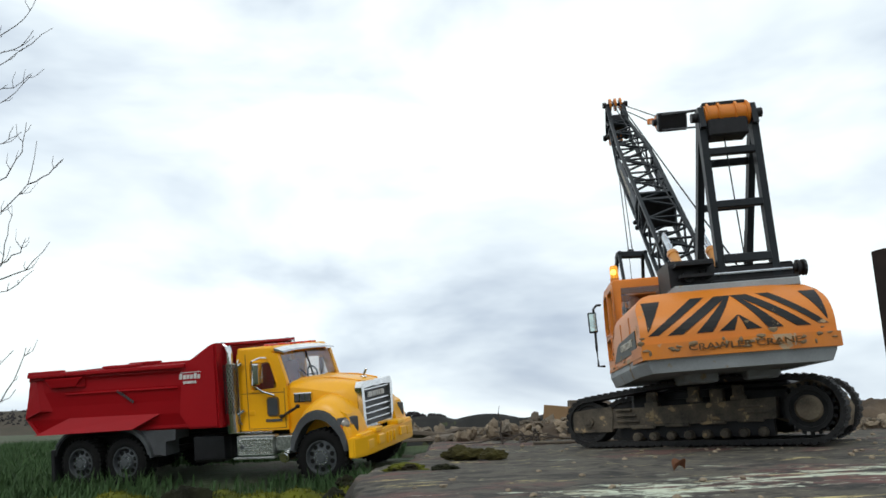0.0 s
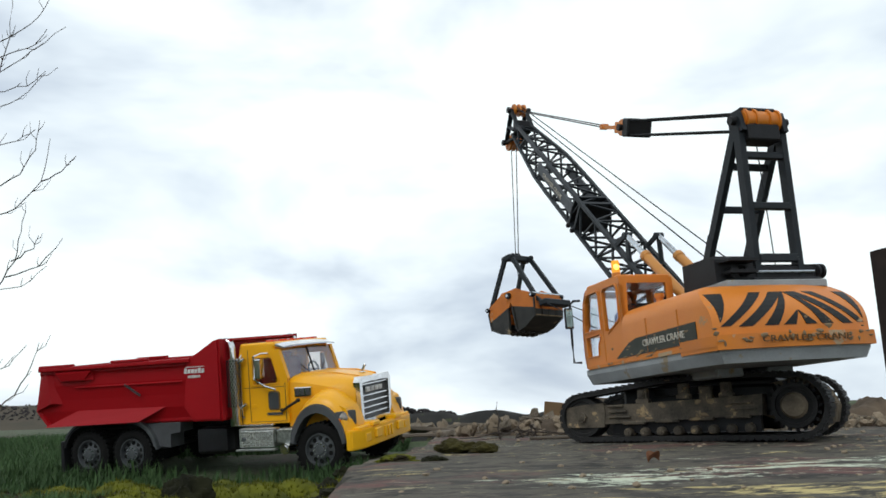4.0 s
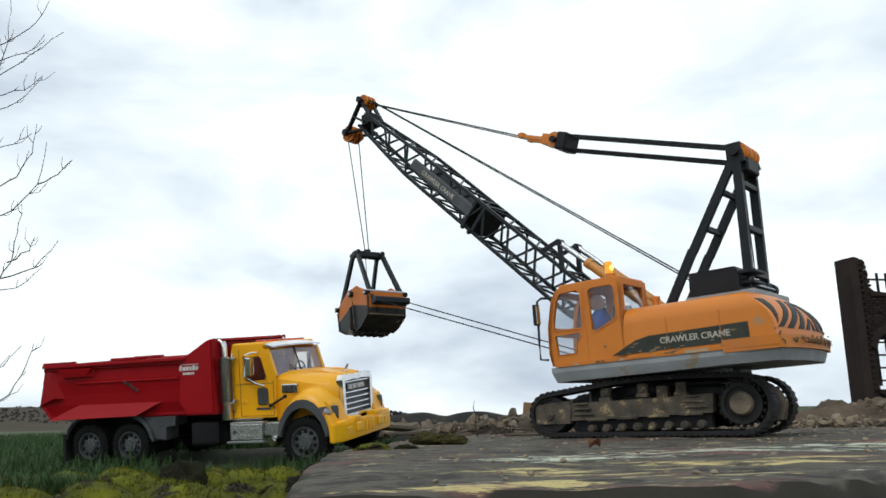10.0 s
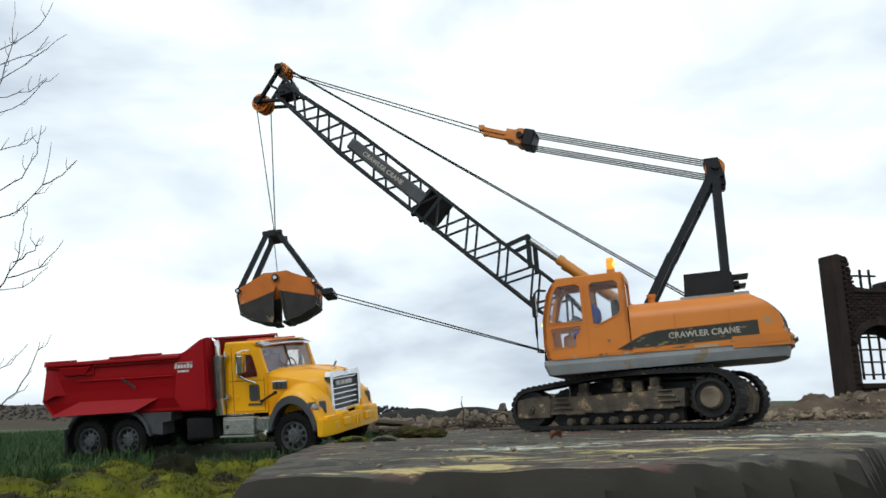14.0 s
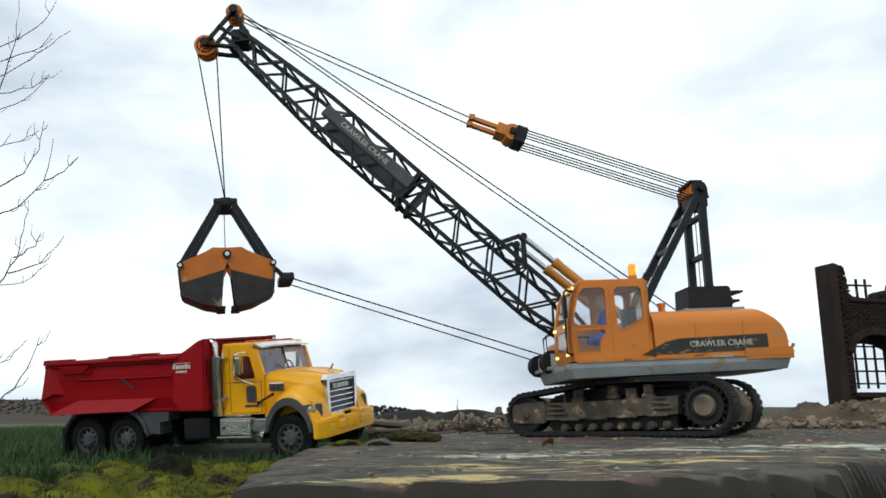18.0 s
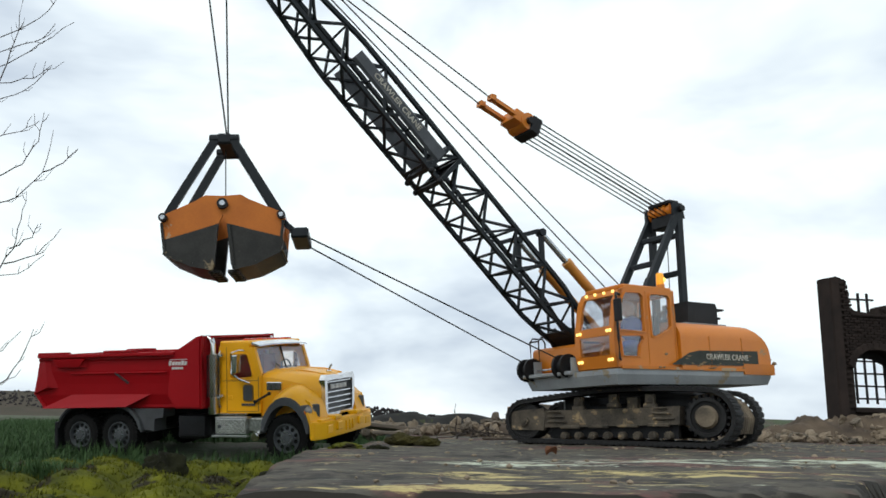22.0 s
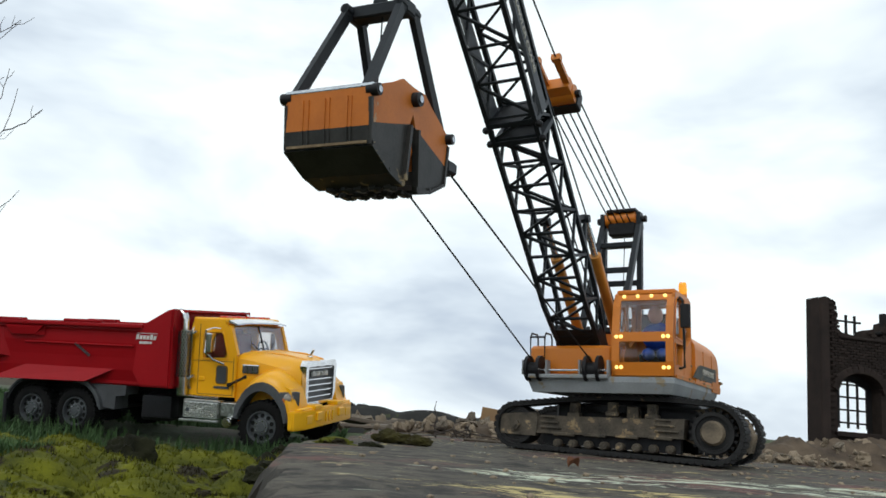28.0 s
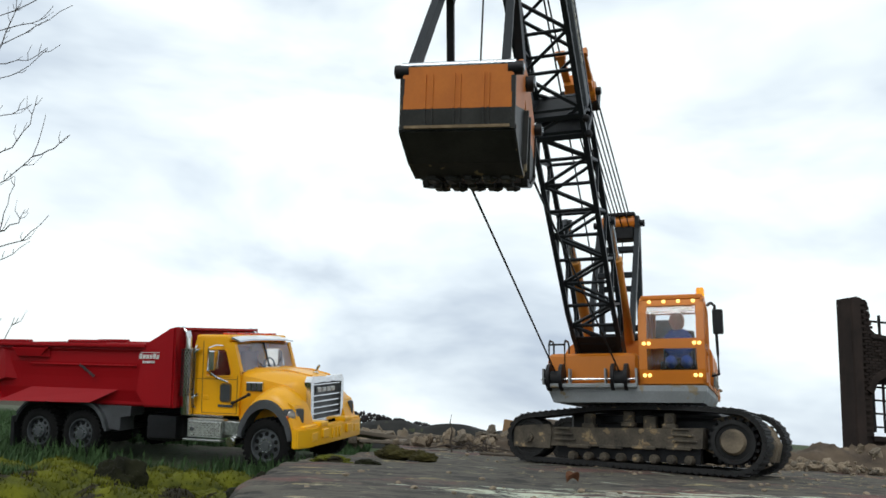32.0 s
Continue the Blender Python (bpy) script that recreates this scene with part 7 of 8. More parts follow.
    for y in (-0.056, -0.044, -0.026, -0.014):
        bm = bmesh.new()
        rod(bm, (top.x, y - 0.0012, top.z + 0.001), (top.x, y + 0.0012, top.z + 0.001), 0.0138, n=20)
        part("gantry_sheave", bm, M_ORANGE, up, "", True)
    bm = bmesh.new()
    bx(bm, top.x - 0.012, top.x + 0.012, -0.054, -0.012, top.z - 0.026, top.z - 0.006, 0.002)
    bx(bm, top.x - 0.006, top.x + 0.014, -0.056, -0.010, top.z + 0.010, top.z + 0.015, 0.001)
    part("gantry_head", bm, M_BLACKP, up, "black gantry head")

    make_boom(up, top)
    return up


FOOT = Vector((0.037, -0.034, 0.130))
HEAD = Vector((0.5295, -0.034, 0.5995))
BOOM_D = (HEAD - FOOT).normalized()
BOOM_N = Vector((-BOOM_D.z, 0, BOOM_D.x))
BOOM_L = (HEAD - FOOT).length


def boom_pt(s, v, n):
    """A point on the boom: s along it, v across to the left, n square to it."""
    return FOOT + BOOM_D * s + Vector((0, 1, 0)) * v + BOOM_N * n


def boom_size(s):
    """Half width and half height of the lattice at s."""
    hw = np.interp(s, [0, 0.05, 0.45, 0.52, BOOM_L], [0.024, 0.0265, 0.0265, 0.0255, 0.0145])
    hh = np.interp(s, [0, 0.09, 0.50, BOOM_L], [0.010, 0.0235, 0.0235, 0.012])
    return float(hw), float(hh)


def make_boom(up, top):
    bays = [0.0, 0.036, 0.068, 0.100, 0.132, 0.164, 0.196, 0.228, 0.260, 0.290, 0.320, 0.345, 0.385, 0.425, 0.465, 0.505, 0.535, 0.565, 0.595, 0.625, 0.655, BOOM_L - 0.004]
    for sv in (-1, 1):
        for sn in (-1, 1):
            bm = bmesh.new()
            knots = [0.0, 0.05, 0.09, 0.45, 0.505, 0.52, BOOM_L]
            for a, b in zip(knots, knots[1:]):
                (wa, ha), (wb, hb) = boom_size(a), boom_size(b)
                beam(bm, boom_pt(a, sv * wa, sn * ha), boom_pt(b, sv * wb, sn * hb), 0.0052, 0.0052, BOOM_N)
            part("boom_chord", bm, M_FRAME, up, "dark grey boom chord")
    # lacing on the four sides
    for i, (a, b) in enumerate(zip(bays, bays[1:])):
        (wa, ha), (wb, hb) = boom_size(a), boom_size(b)
        flip = 1 if i % 2 else -1
        for sv in (-1, 1):
            bm = bmesh.new()
            beam(bm, boom_pt(a, sv * wa, -flip * ha), boom_pt(b, sv * wb, flip * hb), 0.0030, 0.0030, (0, 1, 0))
            part("lacing_bar", bm, M_FRAME, up)
        for sn in (-1, 1):
            bm = bmesh.new()
            beam(bm, boom_pt(a, -flip * sn * wa, sn * ha), boom_pt(b, flip * sn * wb, sn * hb), 0.0030, 0.0030, BOOM_N)
            part("lacing_bar", bm, M_FRAME, up)
            if sn < 0 or i % 2:
                bm = bmesh.new()
                beam(bm, boom_pt(b, -wb, sn * hb), boom_pt(b, wb, sn * hb), 0.0028, 0.0028, BOOM_N)
                part("lacing_bar", bm, M_FRAME, up)
    # boom foot
    bm = bmesh.new()
    for sv in (-1, 1):
        prism(bm, [(0.030, 0.118), (0.060, 0.118), (0.075, 0.150), (0.062, 0.160), (0.030, 0.138)], -0.034 + sv * 0.0265 - 0.002, -0.034 + sv * 0.0265 + 0.002)
    bx(bm, 0.036, 0.062, -0.062, -0.006, 0.118, 0.134)
    part("boom_foot", bm, M_FRAME, up, "dark boom foot")
    bm = bmesh.new()
    rod(bm, (0.046, -0.070, 0.130), (0.046, 0.002, 0.130), 0.005, n=12)
    part("foot_pin", bm, M_BLACKP, up, "", True)
    for sn in (-1,):
        (wa, ha), (wb, hb) = boom_size(0.012), boom_size(0.048)
        bm = bmesh.new()
        ring = [[bm.verts.new(boom_pt(s_, v_, sn * n_ + o)) for s_, v_, n_ in ((0.012, -wa, ha), (0.012, wa, ha), (0.048, wb, hb), (0.048, -wb, hb))] for o in (-0.0008, 0.0008)]
        for i in range(4):
            bm.faces.new((ring[0][i], ring[0][(i + 1) % 4], ring[1][(i + 1) % 4], ring[1][i]))
        bm.faces.new(ring[0])
        bm.faces.new(ring[1])
        part("foot_panel", bm, M_BLACKP, up, "dark closed panel at the boom foot")
    # joint frame and dark plates at mid length
    js = 0.325
    w, h = boom_size(js)
    for a in (js - 0.010, js + 0.012):
        bm = bmesh.new()
        for sn in (-1, 1):
            beam(bm, boom_pt(a, -w - 0.001, sn * h), boom_pt(a, w + 0.001, sn * h), 0.0055, 0.0055, BOOM_N)
        for sv in (-1, 1):
            beam(bm, boom_pt(a, sv * w, -h), boom_pt(a, sv * w, h), 0.0055, 0.0055, (0, 1, 0))
        part("joint_frame", bm, M_FRAME, up, "dark joint frame of the boom")
    for off in (-0.012, 0.013):
        bm = bmesh.new()
        pts = [boom_pt(js + off + o, sv * w * 0.95, sn * h * 0.95) for o in (-0.001, 0.001) for sv, sn in ((-1, -1), (1, -1), (1, 1), (-1, 1))]
        vs = [bm.verts.new(p) for p in pts]
        for f in ((0, 1, 2, 3), (4, 5, 6, 7), (0, 1, 5, 4), (1, 2, 6, 5), (2, 3, 7, 6), (3, 0, 4, 7)):
            bm.faces.new([vs[i] for i in f])
        part("joint_plate", bm, M_BLACKP, up, "solid black plate across the boom")
    for sv in (-1, 1):
        for d in (-0.006, 0.006):
            bm = bmesh.new()
            p = boom_pt(js + d * 1.4, sv * (w + 0.004), -h - 0.002)
            lump(bm, p, (0.0042, 0.0042, 0.0042), 0.03, 1)
            part("joint_pin", bm, M_BLACKP, up, "", True)
    # name panels
    for sv in (-1, 1):
        a, b = 0.336, 0.500
        w = 0.0265 + 0.0025
        bm = bmesh.new()
        ring = []
        for s_, (lo, hi) in ((a, (-0.010, 0.0125)), (b, (-0.008, 0.0115))):
            ring.append([bm.verts.new(boom_pt(s_, sv * (w + o), n_)) for o, n_ in ((-0.002, lo), (0.0015, lo + 0.003), (0.0015, hi - 0.003), (-0.002, hi))])
        for i in range(4):
            bm.faces.new((ring[0][i], ring[0][(i + 1) % 4], ring[1][(i + 1) % 4], ring[1][i]))
        bm.faces.new(ring[0])
        bm.faces.new(ring[1])
        part("name_panel", bm, M_BOOMPANEL, up, "grey name panel on the boom")
        p = boom_pt(0.424, sv * (w + 0.0017), 0.0015) * S * SIZE[0]
        x_axis = BOOM_D if sv < 0 else -BOOM_D
        y_axis = BOOM_N
        z_axis = x_axis.cross(y_axis)
        m = Matrix.Identity(4)
        for k in range(3):
            m[k][0], m[k][1], m[k][2], m[k][3] = x_axis[k], y_axis[k], z_axis[k], p[k]
        words("boom_lettering", "CRAWLER CRANE", 0.0105, M_WORNPRINT, up, m, 0.088, "pale lettering on the boom panel")
    # bracket and rams
    for y in (-0.0085, -0.0595):
        bm = bmesh.new()
        cl = Vector((0.121, y, 0.2815))
        beam(bm, boom_pt(0.135, y + 0.034, 0.020), cl, 0.004, 0.007, BOOM_N)
        beam(bm, boom_pt(0.185, y + 0.034, 0.022), cl + Vector((0.004, 0, 0.002)), 0.004, 0.006, BOOM_N)
        rod(bm, cl + Vector((0, -0.006, 0)), cl + Vector((0, 0.006, 0)), 0.0052, n=12)
        part("ram_bracket", bm, M_FRAME, up, "dark bracket above the boom")
        lowp = Vector((-0.020, y, 0.158))
        d = (lowp - cl).normalized()
        bm = bmesh.new()
        rod(bm, cl, cl + d * 0.062, 0.0042, n=14)
        part("ram_rod", bm, M_SILVER, up, "silver ram rod", True)
        bm = bmesh.new()
        rod(bm, cl + d * 0.058, lowp, 0.0068, n=16)
        rod(bm, cl + d * 0.056, cl + d * 0.064, 0.0076, n=16)
        part("ram_cylinder", bm, M_RAM, up, "orange ram cylinder", True)
    # boom head
    tip, low = Vector((0.5295, -0.034, 0.638)), Vector((0.5706, -0.034, 0.5843))
    end = boom_pt(BOOM_L, 0, 0)
    for sv in (-1, 1):
        y = -0.034 + sv * 0.0150
        bm = bmesh.new()
        for a, b in ((boom_pt(BOOM_L - 0.03, 0, 0.010), tip), (boom_pt(BOOM_L - 0.02, 0, -0.010), low), (tip, low), (boom_pt(BOOM_L - 0.01, 0, 0), (tip + low) / 2)):
            beam(bm, Vector((a[0], y, a[2])), Vector((b[0], y, b[2])), 0.0035, 0.0085, (0, 1, 0))
        part("head_plate", bm, M_FRAME, up, "dark boom head plate")
    bm = bmesh.new()
    bx(bm, end.x - 0.022, end.x + 0.004, -0.048, -0.020, end.z - 0.014, end.z + 0.010, 0.002)
    part("head_block", bm, M_BLACKP, up)
    for c, rr, name in ((tip, 0.0125, "upper_sheave"), (low, 0.0160, "lower_sheave")):
        for y in (-0.044, -0.034, -0.024):
            bm = bmesh.new()
            n = 22
            for r0, r1 in ((rr, rr - 0.003), (rr * 0.62, rr * 0.52), (0.0035, 0.0001)):
                lathe(bm, [(r0, y - c.y - 0.0018), (r0, y - c.y + 0.0018), (max(r1, 0.0001), y - c.y + 0.0018), (max(r1, 0.0001), y - c.y - 0.0018)], n, centre=c)
            for k in range(7):
                a = 2 * math.pi * k / 7
                beam(bm, (c.x + 0.003 * math.cos(a), y, c.z + 0.003 * math.sin(a)), (c.x + (rr - 0.002) * math.cos(a), y, c.z + (rr - 0.002) * math.sin(a)), 0.0018, 0.0022, (0, 1, 0))
            part(name, bm, M_ORANGE, up, "orange spoked sheave", True)
        bm = bmesh.new()
        rod(bm, (c.x, -0.056, c.z), (c.x, -0.012, c.z), 0.0034, n=10)
        rod(bm, (c.x, -0.058, c.z), (c.x, -0.052, c.z), 0.006, n=10)
        rod(bm, (c.x, -0.016, c.z), (c.x, -0.010, c.z), 0.006, n=10)
        part("sheave_pin", bm, M_BLACKP, up, "", True)
    # bridle block between head and gantry
    back = top + Vector((0, -0.033, 0))
    a = Vector((0.184, -0.039, 0.470))
    b = Vector((0.106, -0.039, 0.440))
    d = (b - a).normalized()
    nrm = Vector((-d.z, 0, d.x))
    if nrm.z < 0:
        nrm = -nrm
    for y in (-0.052, -0.026):
        bm = bmesh.new()
        beam(bm, Vector((a.x, y, a.z)), Vector((a.x, y, a.z)) + d * 0.046, 0.0055, 0.0085, (0, 1, 0))
        beam(bm, Vector((a.x, y, a.z)) - d * 0.002, Vector((a.x, y, a.z)) + d * 0.006 + nrm * 0.002, 0.0075, 0.0115, (0, 1, 0))
        part("bridle_arm", bm, M_ORANGE, up, "orange bridle arm")
    bm = bmesh.new()
    m = Matrix.Translation(a + d * 0.056) @ d.to_track_quat("X", "Z").to_matrix().to_4x4()
    bx(bm, -0.014, 0.010, -0.017, 0.017, -0.0085, 0.0085, 0.002, 2, m=m)
    rod(bm, a + d * 0.066 + Vector((0, -0.018, 0)), a + d * 0.066 + Vector((0, 0.018, 0)), 0.0125, n=16)
    part("bridle_body", bm, M_ORANGE, up, "orange bridle block body", True)
    bm = bmesh.new()
    m = Matrix.Translation(a + d * 0.078) @ d.to_track_quat("X", "Z").to_matrix().to_4x4()
    bx(bm, -0.008, 0.010, -0.020, 0.020, -0.0135, 0.0135, 0.002, 1, m=m)
    part("bridle_sheave_box", bm, M_BLACKP, up, "black sheave box of the bridle")
    bm = bmesh.new()
    rod(bm, a + d * 0.066 + Vector((0, -0.024, 0)), a + d * 0.066 + Vector((0, 0.024, 0)), 0.005, n=10)
    part("bridle_pin", bm, M_BLACKP, up, "", True)
    # ropes that stay with the boom
    for y in (-0.052, -0.026):
        bm = bmesh.new()
        rod(bm, Vector((a.x, y, a.z)), Vector((tip.x, y * 0.6 - 0.0136, tip.z)), 0.0010, n=6)
        part("pendant_rope", bm, M_CABLE, up, "thin dark pendant rope")
    e = a + d * 0.086
    for k in range(4):
        y = -0.054 + k * 0.010
        for o in (0.0105, -0.0105):
            bm = bmesh.new()
            rod(bm, Vector((e.x, y, e.z)) + nrm * o, (back.x, y + 0.005, back.z + o * 1.0), 0.0010, n=6)
            part("luffing_rope", bm, M_CABLE, up, "thin dark luffing rope")
    for y, yy in ((-0.040, -0.050), (-0.028, -0.020)):
        bm = bmesh.new()
        rod(bm, (tip.x - 0.004, y, tip.z + 0.006), (-0.098, yy, 0.171), 0.0010, n=6)
        part("hoist_rope", bm, M_CABLE, up, "thin dark hoist rope")
    bm = bmesh.new()
    rod(bm, (back.x + 0.002, -0.030, back.z), (-0.146, -0.034, 0.177), 0.0007, n=6)
    part("luffing_rope", bm, M_CABLE, up, "thin dark luffing rope")


def make_crane():
    crane = tagged(empty("crawler_crane", CRANE_M), "orange toy crawler crane with a dark lattice boom and muddy tracks", "toy crane")
    make_track(crane, -1)
    make_track(crane, 1)
    bm = bmesh.new()
    bx(bm, -0.075, 0.098, -0.044, 0.044, 0.026, 0.060, 0.004)
    bx(bm, -0.030, 0.098, -0.040, 0.040, 0.055, 0.066, 0.003)
    part("carbody", bm, M_BLACKP, crane, "black carbody between the tracks")
    bm = bmesh.new()
    prism(bm, [(0.070, 0.055), (0.118, 0.066), (0.139, 0.052), (0.147, 0.036), (0.143, 0.017), (0.110, 0.015), (0.070, 0.03)], -0.0405, 0.0405)
    part("rear_guard", bm, M_GUARD, crane, "mud-brown ribbed rear guard")
    for k in range(8):
        y = -0.037 + k * 0.01057
        bm = bmesh.new()
        for p, q in zip([(0.118, 0.066), (0.139, 0.052), (0.147, 0.036)], [(0.139, 0.052), (0.147, 0.036), (0.143, 0.017)]):
            beam(bm, (p[0], y, p[1]), (q[0], y, q[1]), 0.004, 0.003, (1, 0, 1))
        part("guard_rib", bm, M_GUARD, crane)
    SIZE[0] = UP
    up = make_upper(crane)
    SIZE[0] = 1.0
    return crane, up


crane, upper = make_crane()


def upper_m(t):
    """The superstructure's pose in the crane's space."""
    return CRANE_M.inverted() @ PIVOT_M @ Matrix.Rotation(radians(slew_at(t)), 4, "Z")


def upper_w(t):
    return PIVOT_M @ Matrix.Rotation(radians(slew_at(t)), 4, "Z")


# ---------------------------------------------------------------- clamshell bucket and its ropes
LOW_SHEAVE = Vector((0.5706, -0.0334, 0.5843)) * UP
ROPE = 0.2345
# seconds and: turn against the boom (degrees), sideways swing, lift (plan units), tilt towards the crane (degrees)
TURN = [(0, 4), (0.5, 15), (1, 30), (1.5, -3), (2, -11), (2.5, -8), (3, -2), (3.5, 21), (5.5, 26), (6.5, -43), (7, -23), (7.5, 10), (8, -9), (8.5, -36), (9, 11), (9.5, 2), (10, -19), (10.5, -13), (11, 6), (11.5, 2), (12, -9), (13, 18), (13.5, 7), (14, 18), (14.5, 16), (16.5, 21), (17, 18), (18, 9), (19, 0), (20, -7), (21, -11), (22, -26), (23, -16), (24, -6), (24.5, -7), (25, -8), (25.5, -6), (27.5, -11), (28, 2), (28.5, 6), (29, 2), (29.5, 3), (30, 5), (30.5, 4), (31, -12), (31.5, -3), (32, 8)]
SWING = [(0, 0.008), (0.5, -0.023), (1, -0.021), (1.5, -0.009), (2, 0.008), (2.5, 0.014), (3, -0.006), (3.5, -0.015), (5.5, 0.001), (6.5, 0.032), (7, 0.025), (7.5, 0.021), (8, 0.02), (8.5, 0.014), (9, 0.006), (9.5, 0.012), (10, 0.011), (10.5, 0.011), (11, 0.008), (11.5, 0.004), (12, 0.013), (13, 0.003), (13.5, 0.007), (14, 0.004), (14.5, 0.004), (16.5, 0.006), (17, 0.006), (18, 0.014), (19, 0.007), (20, 0.011), (21, 0.004), (22, 0.01), (23, -0.002), (24, -0.002), (24.5, 0.003), (25, -0.004), (25.5, -0.001), (27.5, 0.002), (28, -0.001), (28.5, 0.002), (29, 0.009), (29.5, 0.025), (30, 0.021), (30.5, -0.003), (31, -0.022), (31.5, -0.016), (32, 0.008)]
LIFT = [(0.5, 0.0001), (2.5, 0.0015), (6.5, 0.0048), (9, 0.006), (12, 0.0077), (14, 0.0082), (17, 0.0067), (20, 0.0044), (22.5, 0.0035), (24.5, 0.0129), (28, 0.0114), (30, 0.0097), (32, 0.0132)]
LEAN = [(0.5, -4.7), (2.5, -7.5), (6.5, -7.8), (9, -8.5), (12, -6.1), (14, -6.3), (17, -3.5), (20, -5), (22.5, -3.8), (24.5, -3.6), (28, -2.9), (30, -0.8), (32, -2.5)]
GRAB = 0.90  # size of the bucket's plan numbers


def at_time(rows, t):
    return float(np.interp(t, [r[0] for r in rows], [r[1] for r in rows]))


def bucket_w(t):
    a, pull = radians(slew_at(t)), 0.022 * S
    hang = PIVOT_M @ Matrix.Rotation(a, 4, "Z") @ (LOW_SHEAVE * S)
    place = hang + Vector((at_time(SWING, t) * S - math.cos(a) * pull, -math.sin(a) * pull, (at_time(LIFT, t) - ROPE) * S))
    return Matrix.Translation(place) @ Matrix.Rotation(a + radians(at_time(TURN, t)), 4, "Z") @ Matrix.Rotation(radians(-at_time(LEAN, t)), 4, "Y")


def make_bucket():
    b = tagged(empty("clamshell_bucket"), "worn orange and black clamshell bucket hanging on ropes", "crane bucket")
    W = 0.038
    ZH, ZP, A = -0.084, -0.0985, 0.065
    for s, nm in ((1, "outer_shell"), (-1, "inner_shell")):
        sh = empty(nm)
        sh.parent = b
        prof = [(0.0, ZH + 0.010), (0.020, ZH + 0.011), (0.030, ZH + 0.005), (A, ZP + 0.004), (A + 0.003, ZP - 0.006), (A - 0.002, ZP - 0.0415), (A - 0.030, ZP - 0.055), (0.012, ZP - 0.060), (0.010, ZP - 0.050), (0.0035, ZH - 0.018), (0.0, ZH - 0.012)]
        up_part = [(0.0, ZH + 0.010), (0.020, ZH + 0.011), (0.030, ZH + 0.005), (A, ZP + 0.004), (A + 0.003, ZP - 0.006), (A + 0.0005, ZP - 0.025), (0.035, ZH - 0.031), (0.0045, ZH - 0.022), (0.0, ZH - 0.012)]
        low_part = [(0.0045, ZH - 0.022), (0.035, ZH - 0.031), (A + 0.0005, ZP - 0.025), (A - 0.002, ZP - 0.0415), (A - 0.030, ZP - 0.055), (0.012, ZP - 0.060), (0.010, ZP - 0.050)]
        for y in (-1, 1):
            bm = bmesh.new()
            prism(bm, [(s * x, z) for x, z in up_part], y * W, y * (W - 0.003))
            part("shell_cheek", bm, M_SHELL, sh, "worn orange upper cheek")
            bm = bmesh.new()
            prism(bm, [(s * x, z) for x, z in low_part], y * W, y * (W - 0.003))
            part("shell_cheek_lower", bm, M_SHELLDARK, sh, "scratched black lower cheek")
            bm = bmesh.new()
            for p, q in zip(low_part[3:6], low_part[4:7]):
                beam(bm, (s * p[0], y * W, p[1]), (s * q[0], y * W, q[1]), 0.003, 0.004, (0, 1, 0))
            beam(bm, (s * (A + 0.002), y * W, ZP - 0.006), (s * (A - 0.002), y * W, ZP - 0.0415), 0.003, 0.003, (0, 1, 0))
            part("edge_strip", bm, M_SHELLDARK, sh, "worn edge strip")
            bm = bmesh.new()
            beam(bm, (s * 0.011, y * (W + 0.0006), ZP - 0.056), (s * 0.0065, y * (W + 0.0006), ZH - 0.024), 0.0035, 0.006, (0, 1, 0))
            part("lip_strip", bm, M_SHELLDARK, sh, "worn lip strip")
            bm = bmesh.new()
            rod(bm, (s * A, y * (W - 0.004), ZP), (s * A, y * (W + 0.006), ZP), 0.0047, n=16)
            part("arm_pin", bm, M_BLACKP, sh, "black arm pin", True)
            bm = bmesh.new()
            rod(bm, (s * A, y * (W + 0.005), ZP), (s * A, y * (W + 0.0068), ZP), 0.0026, n=10)
            part("pin_end", bm, M_SILVER, sh)
            for p in low_part[3:6]:
                bm = bmesh.new()
                rod(bm, (s * p[0] * 0.985, y * (W + 0.0010), p[1] + 0.002), (s * p[0] * 0.985, y * (W + 0.0022), p[1] + 0.002), 0.0018, n=8)
                part("rivet", bm, M_SHELLDARK, sh)
        # outer plates
        for (x0, z0), (x1, z1), mat, nm2, lb in (((A + 0.002, ZP + 0.0035), (A + 0.0001, ZP - 0.0275), M_SHELL, "back_plate", "rusty orange back plate"), ((A + 0.0001, ZP - 0.0275), (A - 0.002, ZP - 0.0415), M_SHELLDARK, "back_plate_lower", "scratched black back plate"),
                                              ((A - 0.002, ZP - 0.0415), (A - 0.030, ZP - 0.055), M_SHELLDARK, "belly_plate", "black belly plate"), ((A - 0.030, ZP - 0.055), (0.012, ZP - 0.060), M_SHELLDARK, "lip_plate", "muddy lip plate")):
            bm = bmesh.new()
            beam(bm, (s * x0, 0, z0), (s * x1, 0, z1), 2 * W - 0.002, 0.003, (s, 0, 0.3))
            part(nm2, bm, mat, sh, lb)
        bm = bmesh.new()
        beam(bm, (s * (A - 0.006), 0, ZP - 0.006), (s * 0.016, 0, ZH + 0.002), 2 * W - 0.006, 0.0015, (0, 0, 1))
        part("top_plate", bm, M_SHELL, sh, "orange top plate")
        for y in (-0.022, -0.017, -0.002, 0.002, 0.018, 0.0215):
            bm = bmesh.new()
            beam(bm, (s * (A + 0.0036), y, ZP - 0.004), (s * (A + 0.0016), y, ZP - 0.0275), 0.0014, 0.0014, (s, 0, 0))
            part("back_rib", bm, M_SHELL, sh)
            bm = bmesh.new()
            beam(bm, (s * (A + 0.0016), y, ZP - 0.0275), (s * (A + 0.0002), y, ZP - 0.039), 0.0014, 0.0014, (s, 0, 0))
            part("back_rib", bm, M_SHELLDARK, sh)
        bm = bmesh.new()
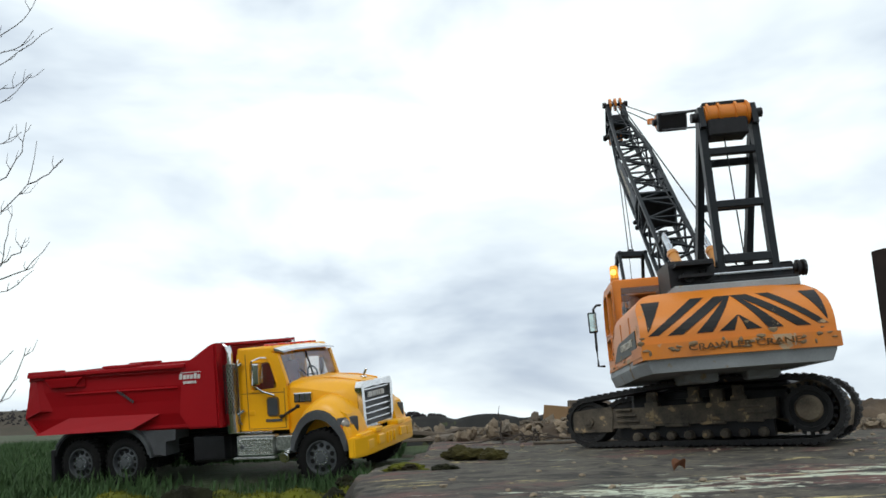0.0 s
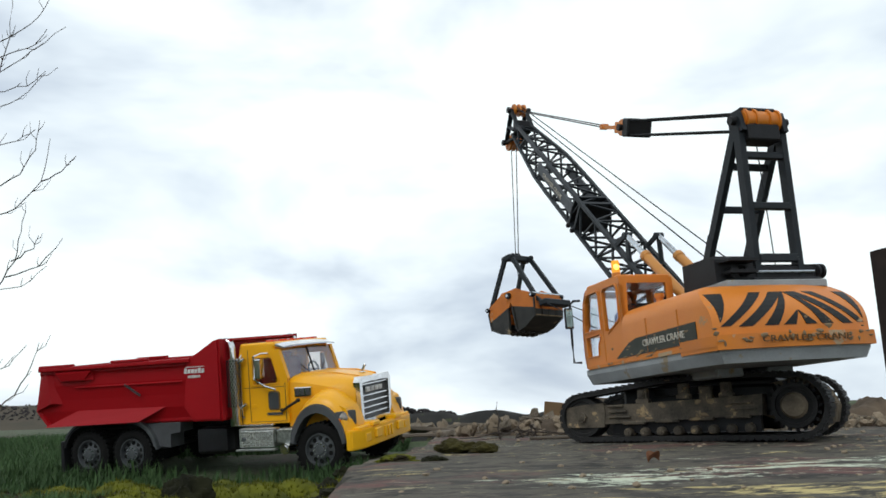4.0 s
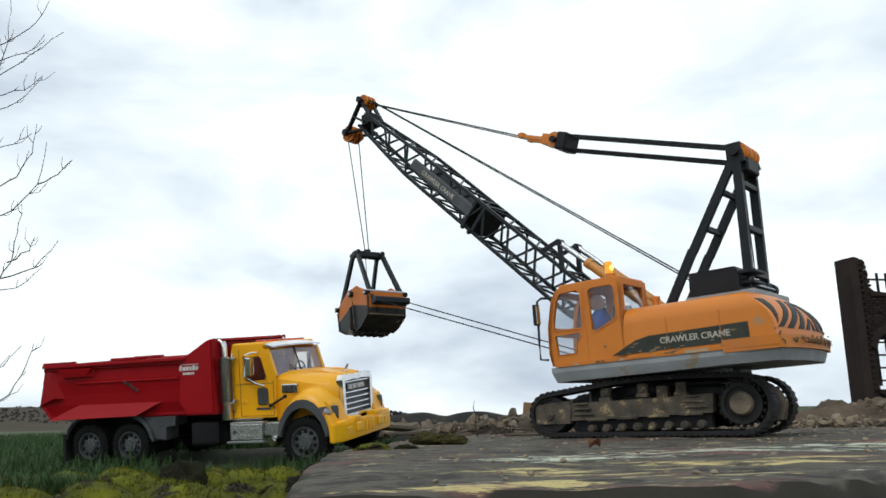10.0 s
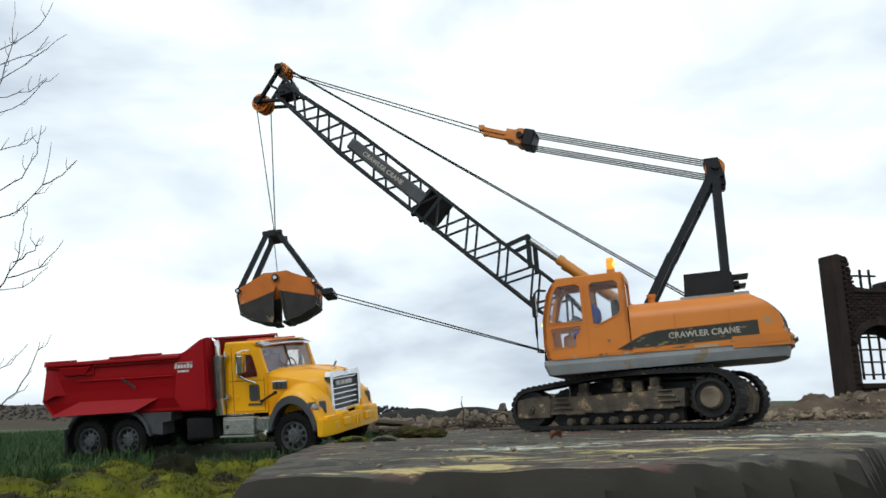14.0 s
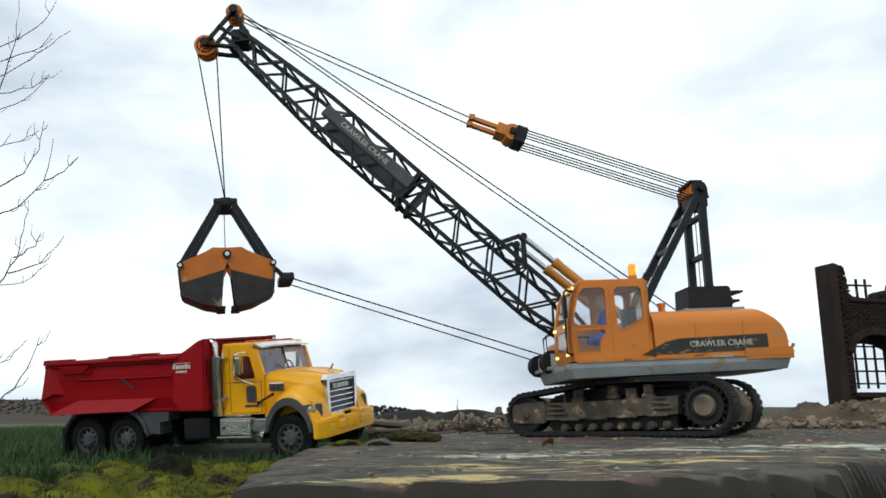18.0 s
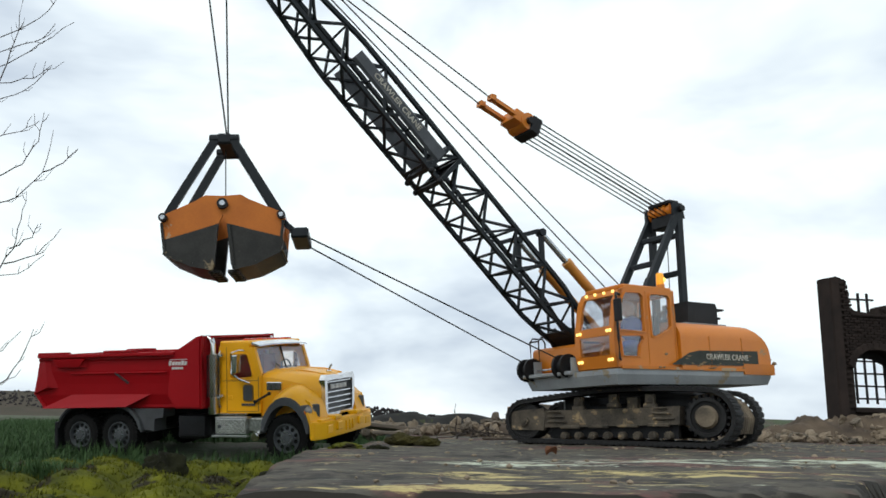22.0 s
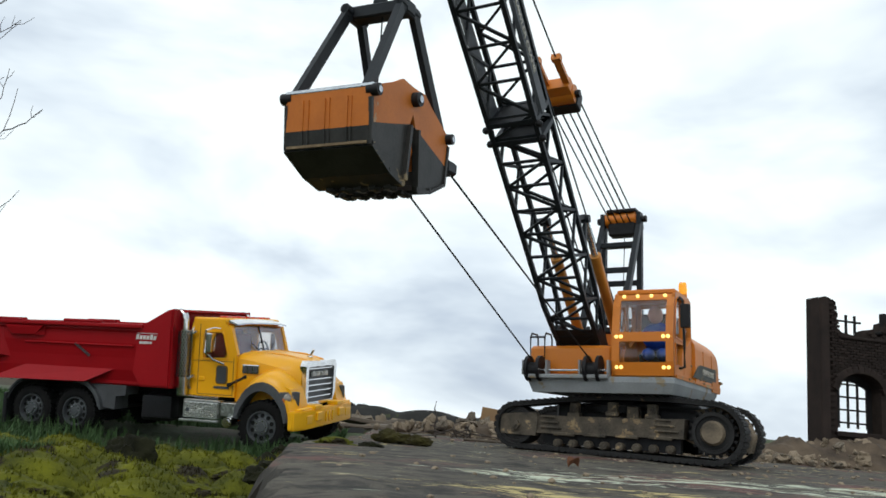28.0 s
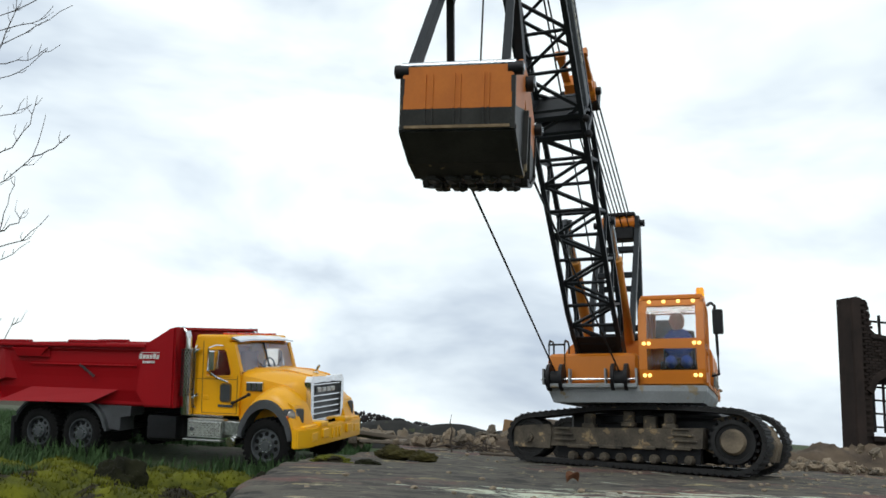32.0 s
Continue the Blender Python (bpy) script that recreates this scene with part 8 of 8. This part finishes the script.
        rod(bm, (s * (A + 0.001), -W - 0.001, ZP + 0.003), (s * (A + 0.001), W + 0.001, ZP + 0.003), 0.0028, n=10)
        part("top_rod", bm, M_SILVER, sh, "pale metal rod along the top edge", True)
        bm = bmesh.new()
        beam(bm, (s * (A - 0.001), -W + 0.002, ZP - 0.0400), (s * (A - 0.001), W - 0.002, ZP - 0.0400), 0.004, 0.002, (0, 0, 1))
        part("mud_line", bm, M_MUD, sh, "line of dried mud")
        for k in range(5):
            y = -0.027 + k * 0.0135
            bm = bmesh.new()
            bx(bm, 0.004, 0.017, y - 0.0034, y + 0.0034, -0.0022, 0.0022, 0.0008, m=Matrix.Translation((0, 0, ZP - 0.0615)) @ Matrix.Diagonal((s, 1, 1, 1)))
            lump(bm, (s * 0.013, y + 0.004, ZP - 0.0625), (0.004, 0.0045, 0.0022), 0.6, k + 3, 1)
            part("tooth", bm, M_SHELLDARK, sh, "muddy bucket tooth")
        # arms of the bail
        for y in (-1, 1):
            bm = bmesh.new()
            beam(bm, (s * A, y * (W - 0.006), ZP), (s * 0.011, y * 0.026, -0.004), 0.0058, 0.0088, (0, 0, 1))
            part("bail_arm", bm, M_FRAME, b, "dark bail arm")
    for y in (-1, 1):
        bm = bmesh.new()
        rod(bm, (0, y * (W - 0.005), ZH), (0, y * (W + 0.006), ZH), 0.0060, n=20)
        part("hinge_pin", bm, M_BLACKP, b, "black hinge pin", True)
        bm = bmesh.new()
        rod(bm, (0, y * (W + 0.005), ZH), (0, y * (W + 0.0072), ZH), 0.0032, n=10)
        part("hinge_end", bm, M_SILVER, b)
        bm = bmesh.new()
        rod(bm, (-0.017, y * 0.026, -0.002), (0.017, y * 0.026, -0.002), 0.0042, n=10)
        bx(bm, -0.017, 0.017, y * 0.026 - 0.003, y * 0.026 + 0.003, -0.009, 0.003, 0.001)
        part("bail_end", bm, M_FRAME, b)
    bm = bmesh.new()
    bx(bm, -0.008, 0.008, -0.030, 0.030, -0.008, 0.004, 0.0015)
    bx(bm, -0.005, 0.005, -0.006, 0.006, 0.002, 0.009, 0.001)
    part("bail_head", bm, M_FRAME, b, "dark bail head")
    bm = bmesh.new()
    rod(bm, (0.002, 0.003, -0.004), (0.002, 0.003, ZH + 0.008), 0.0007, n=6)
    part("closing_rope", bm, M_CABLE, b)
    # tagline arm
    bm = bmesh.new()
    beam(bm, (-A, 0.030, ZP - 0.004), (-A - 0.014, 0.030, ZP - 0.018), 0.006, 0.006, (0, 1, 0))
    part("tagline_arm", bm, M_FRAME, b)
    bm = bmesh.new()
    bx(bm, -A - 0.030, -A - 0.010, -0.035, 0.036, ZP - 0.026, ZP - 0.014, 0.002)
    part("tagline_block", bm, M_FRAME, b, "dark tagline block")
    return b


SIZE[0] = GRAB
bucket = make_bucket()
SIZE[0] = 1.0


def hung_rope(name, length, r, label, n=6):
    bm = bmesh.new()
    rod(bm, (0, 0, 0), (0, 0, length), r, n=n)
    return tagged(part(name, bm, M_CABLE), label, "crane rope")


def aim(p, q):
    """A pose at p whose z axis points at q."""
    return Matrix.Translation(p) @ (q - p).to_track_quat("Z", "Y").to_matrix().to_4x4()


def rope_ends(t):
    """Lower and upper end of the two hoist falls and the two taglines."""
    up, bu = upper_w(t), bucket_w(t)
    out = []
    for k in range(2):
        out.append((bu @ (Vector((0.0, 0.004 - 0.008 * k, 0.004)) * S * GRAB), up @ (Vector((0.5846 - 0.028 * k, -0.034, 0.5843)) * S * UP)))
    for k in range(2):
        out.append((bu @ (Vector((-0.085, (-0.028, 0.028)[k], -0.118)) * S * GRAB), up @ (Vector((0.094, -0.081 + 0.075 * k, 0.108)) * S * UP)))
    return out


def rope_length(k):
    return sum((p - q).length for p, q in (rope_ends(t)[k] for t in range(0, 33, 2))) / 17 / S


hoists = [hung_rope("hoist_rope_fall", rope_length(k) + 0.003, 0.0009, "thin dark hoist rope down to the bucket") for k in range(2)]
tags = [hung_rope("tagline_rope", rope_length(2 + k), 0.0009, "thin dark tagline between crane and bucket") for k in range(2)]


def rope_poses(t):
    return [aim(p, q) for p, q in rope_ends(t)]


def motions():
    """Everything that moves: the slewing crane, the bucket below it and the ropes between them."""
    walk(upper, [(t, upper_m(t)) for t, _ in SLEW])
    times = sorted({r[0] for r in TURN} | {0.5 * k for k in range(65)})
    walk(bucket, [(t, bucket_w(t)) for t in times])
    for k, rope in enumerate(hoists + tags):
        walk(rope, [(t, rope_poses(t)[k]) for t in times])


motions()
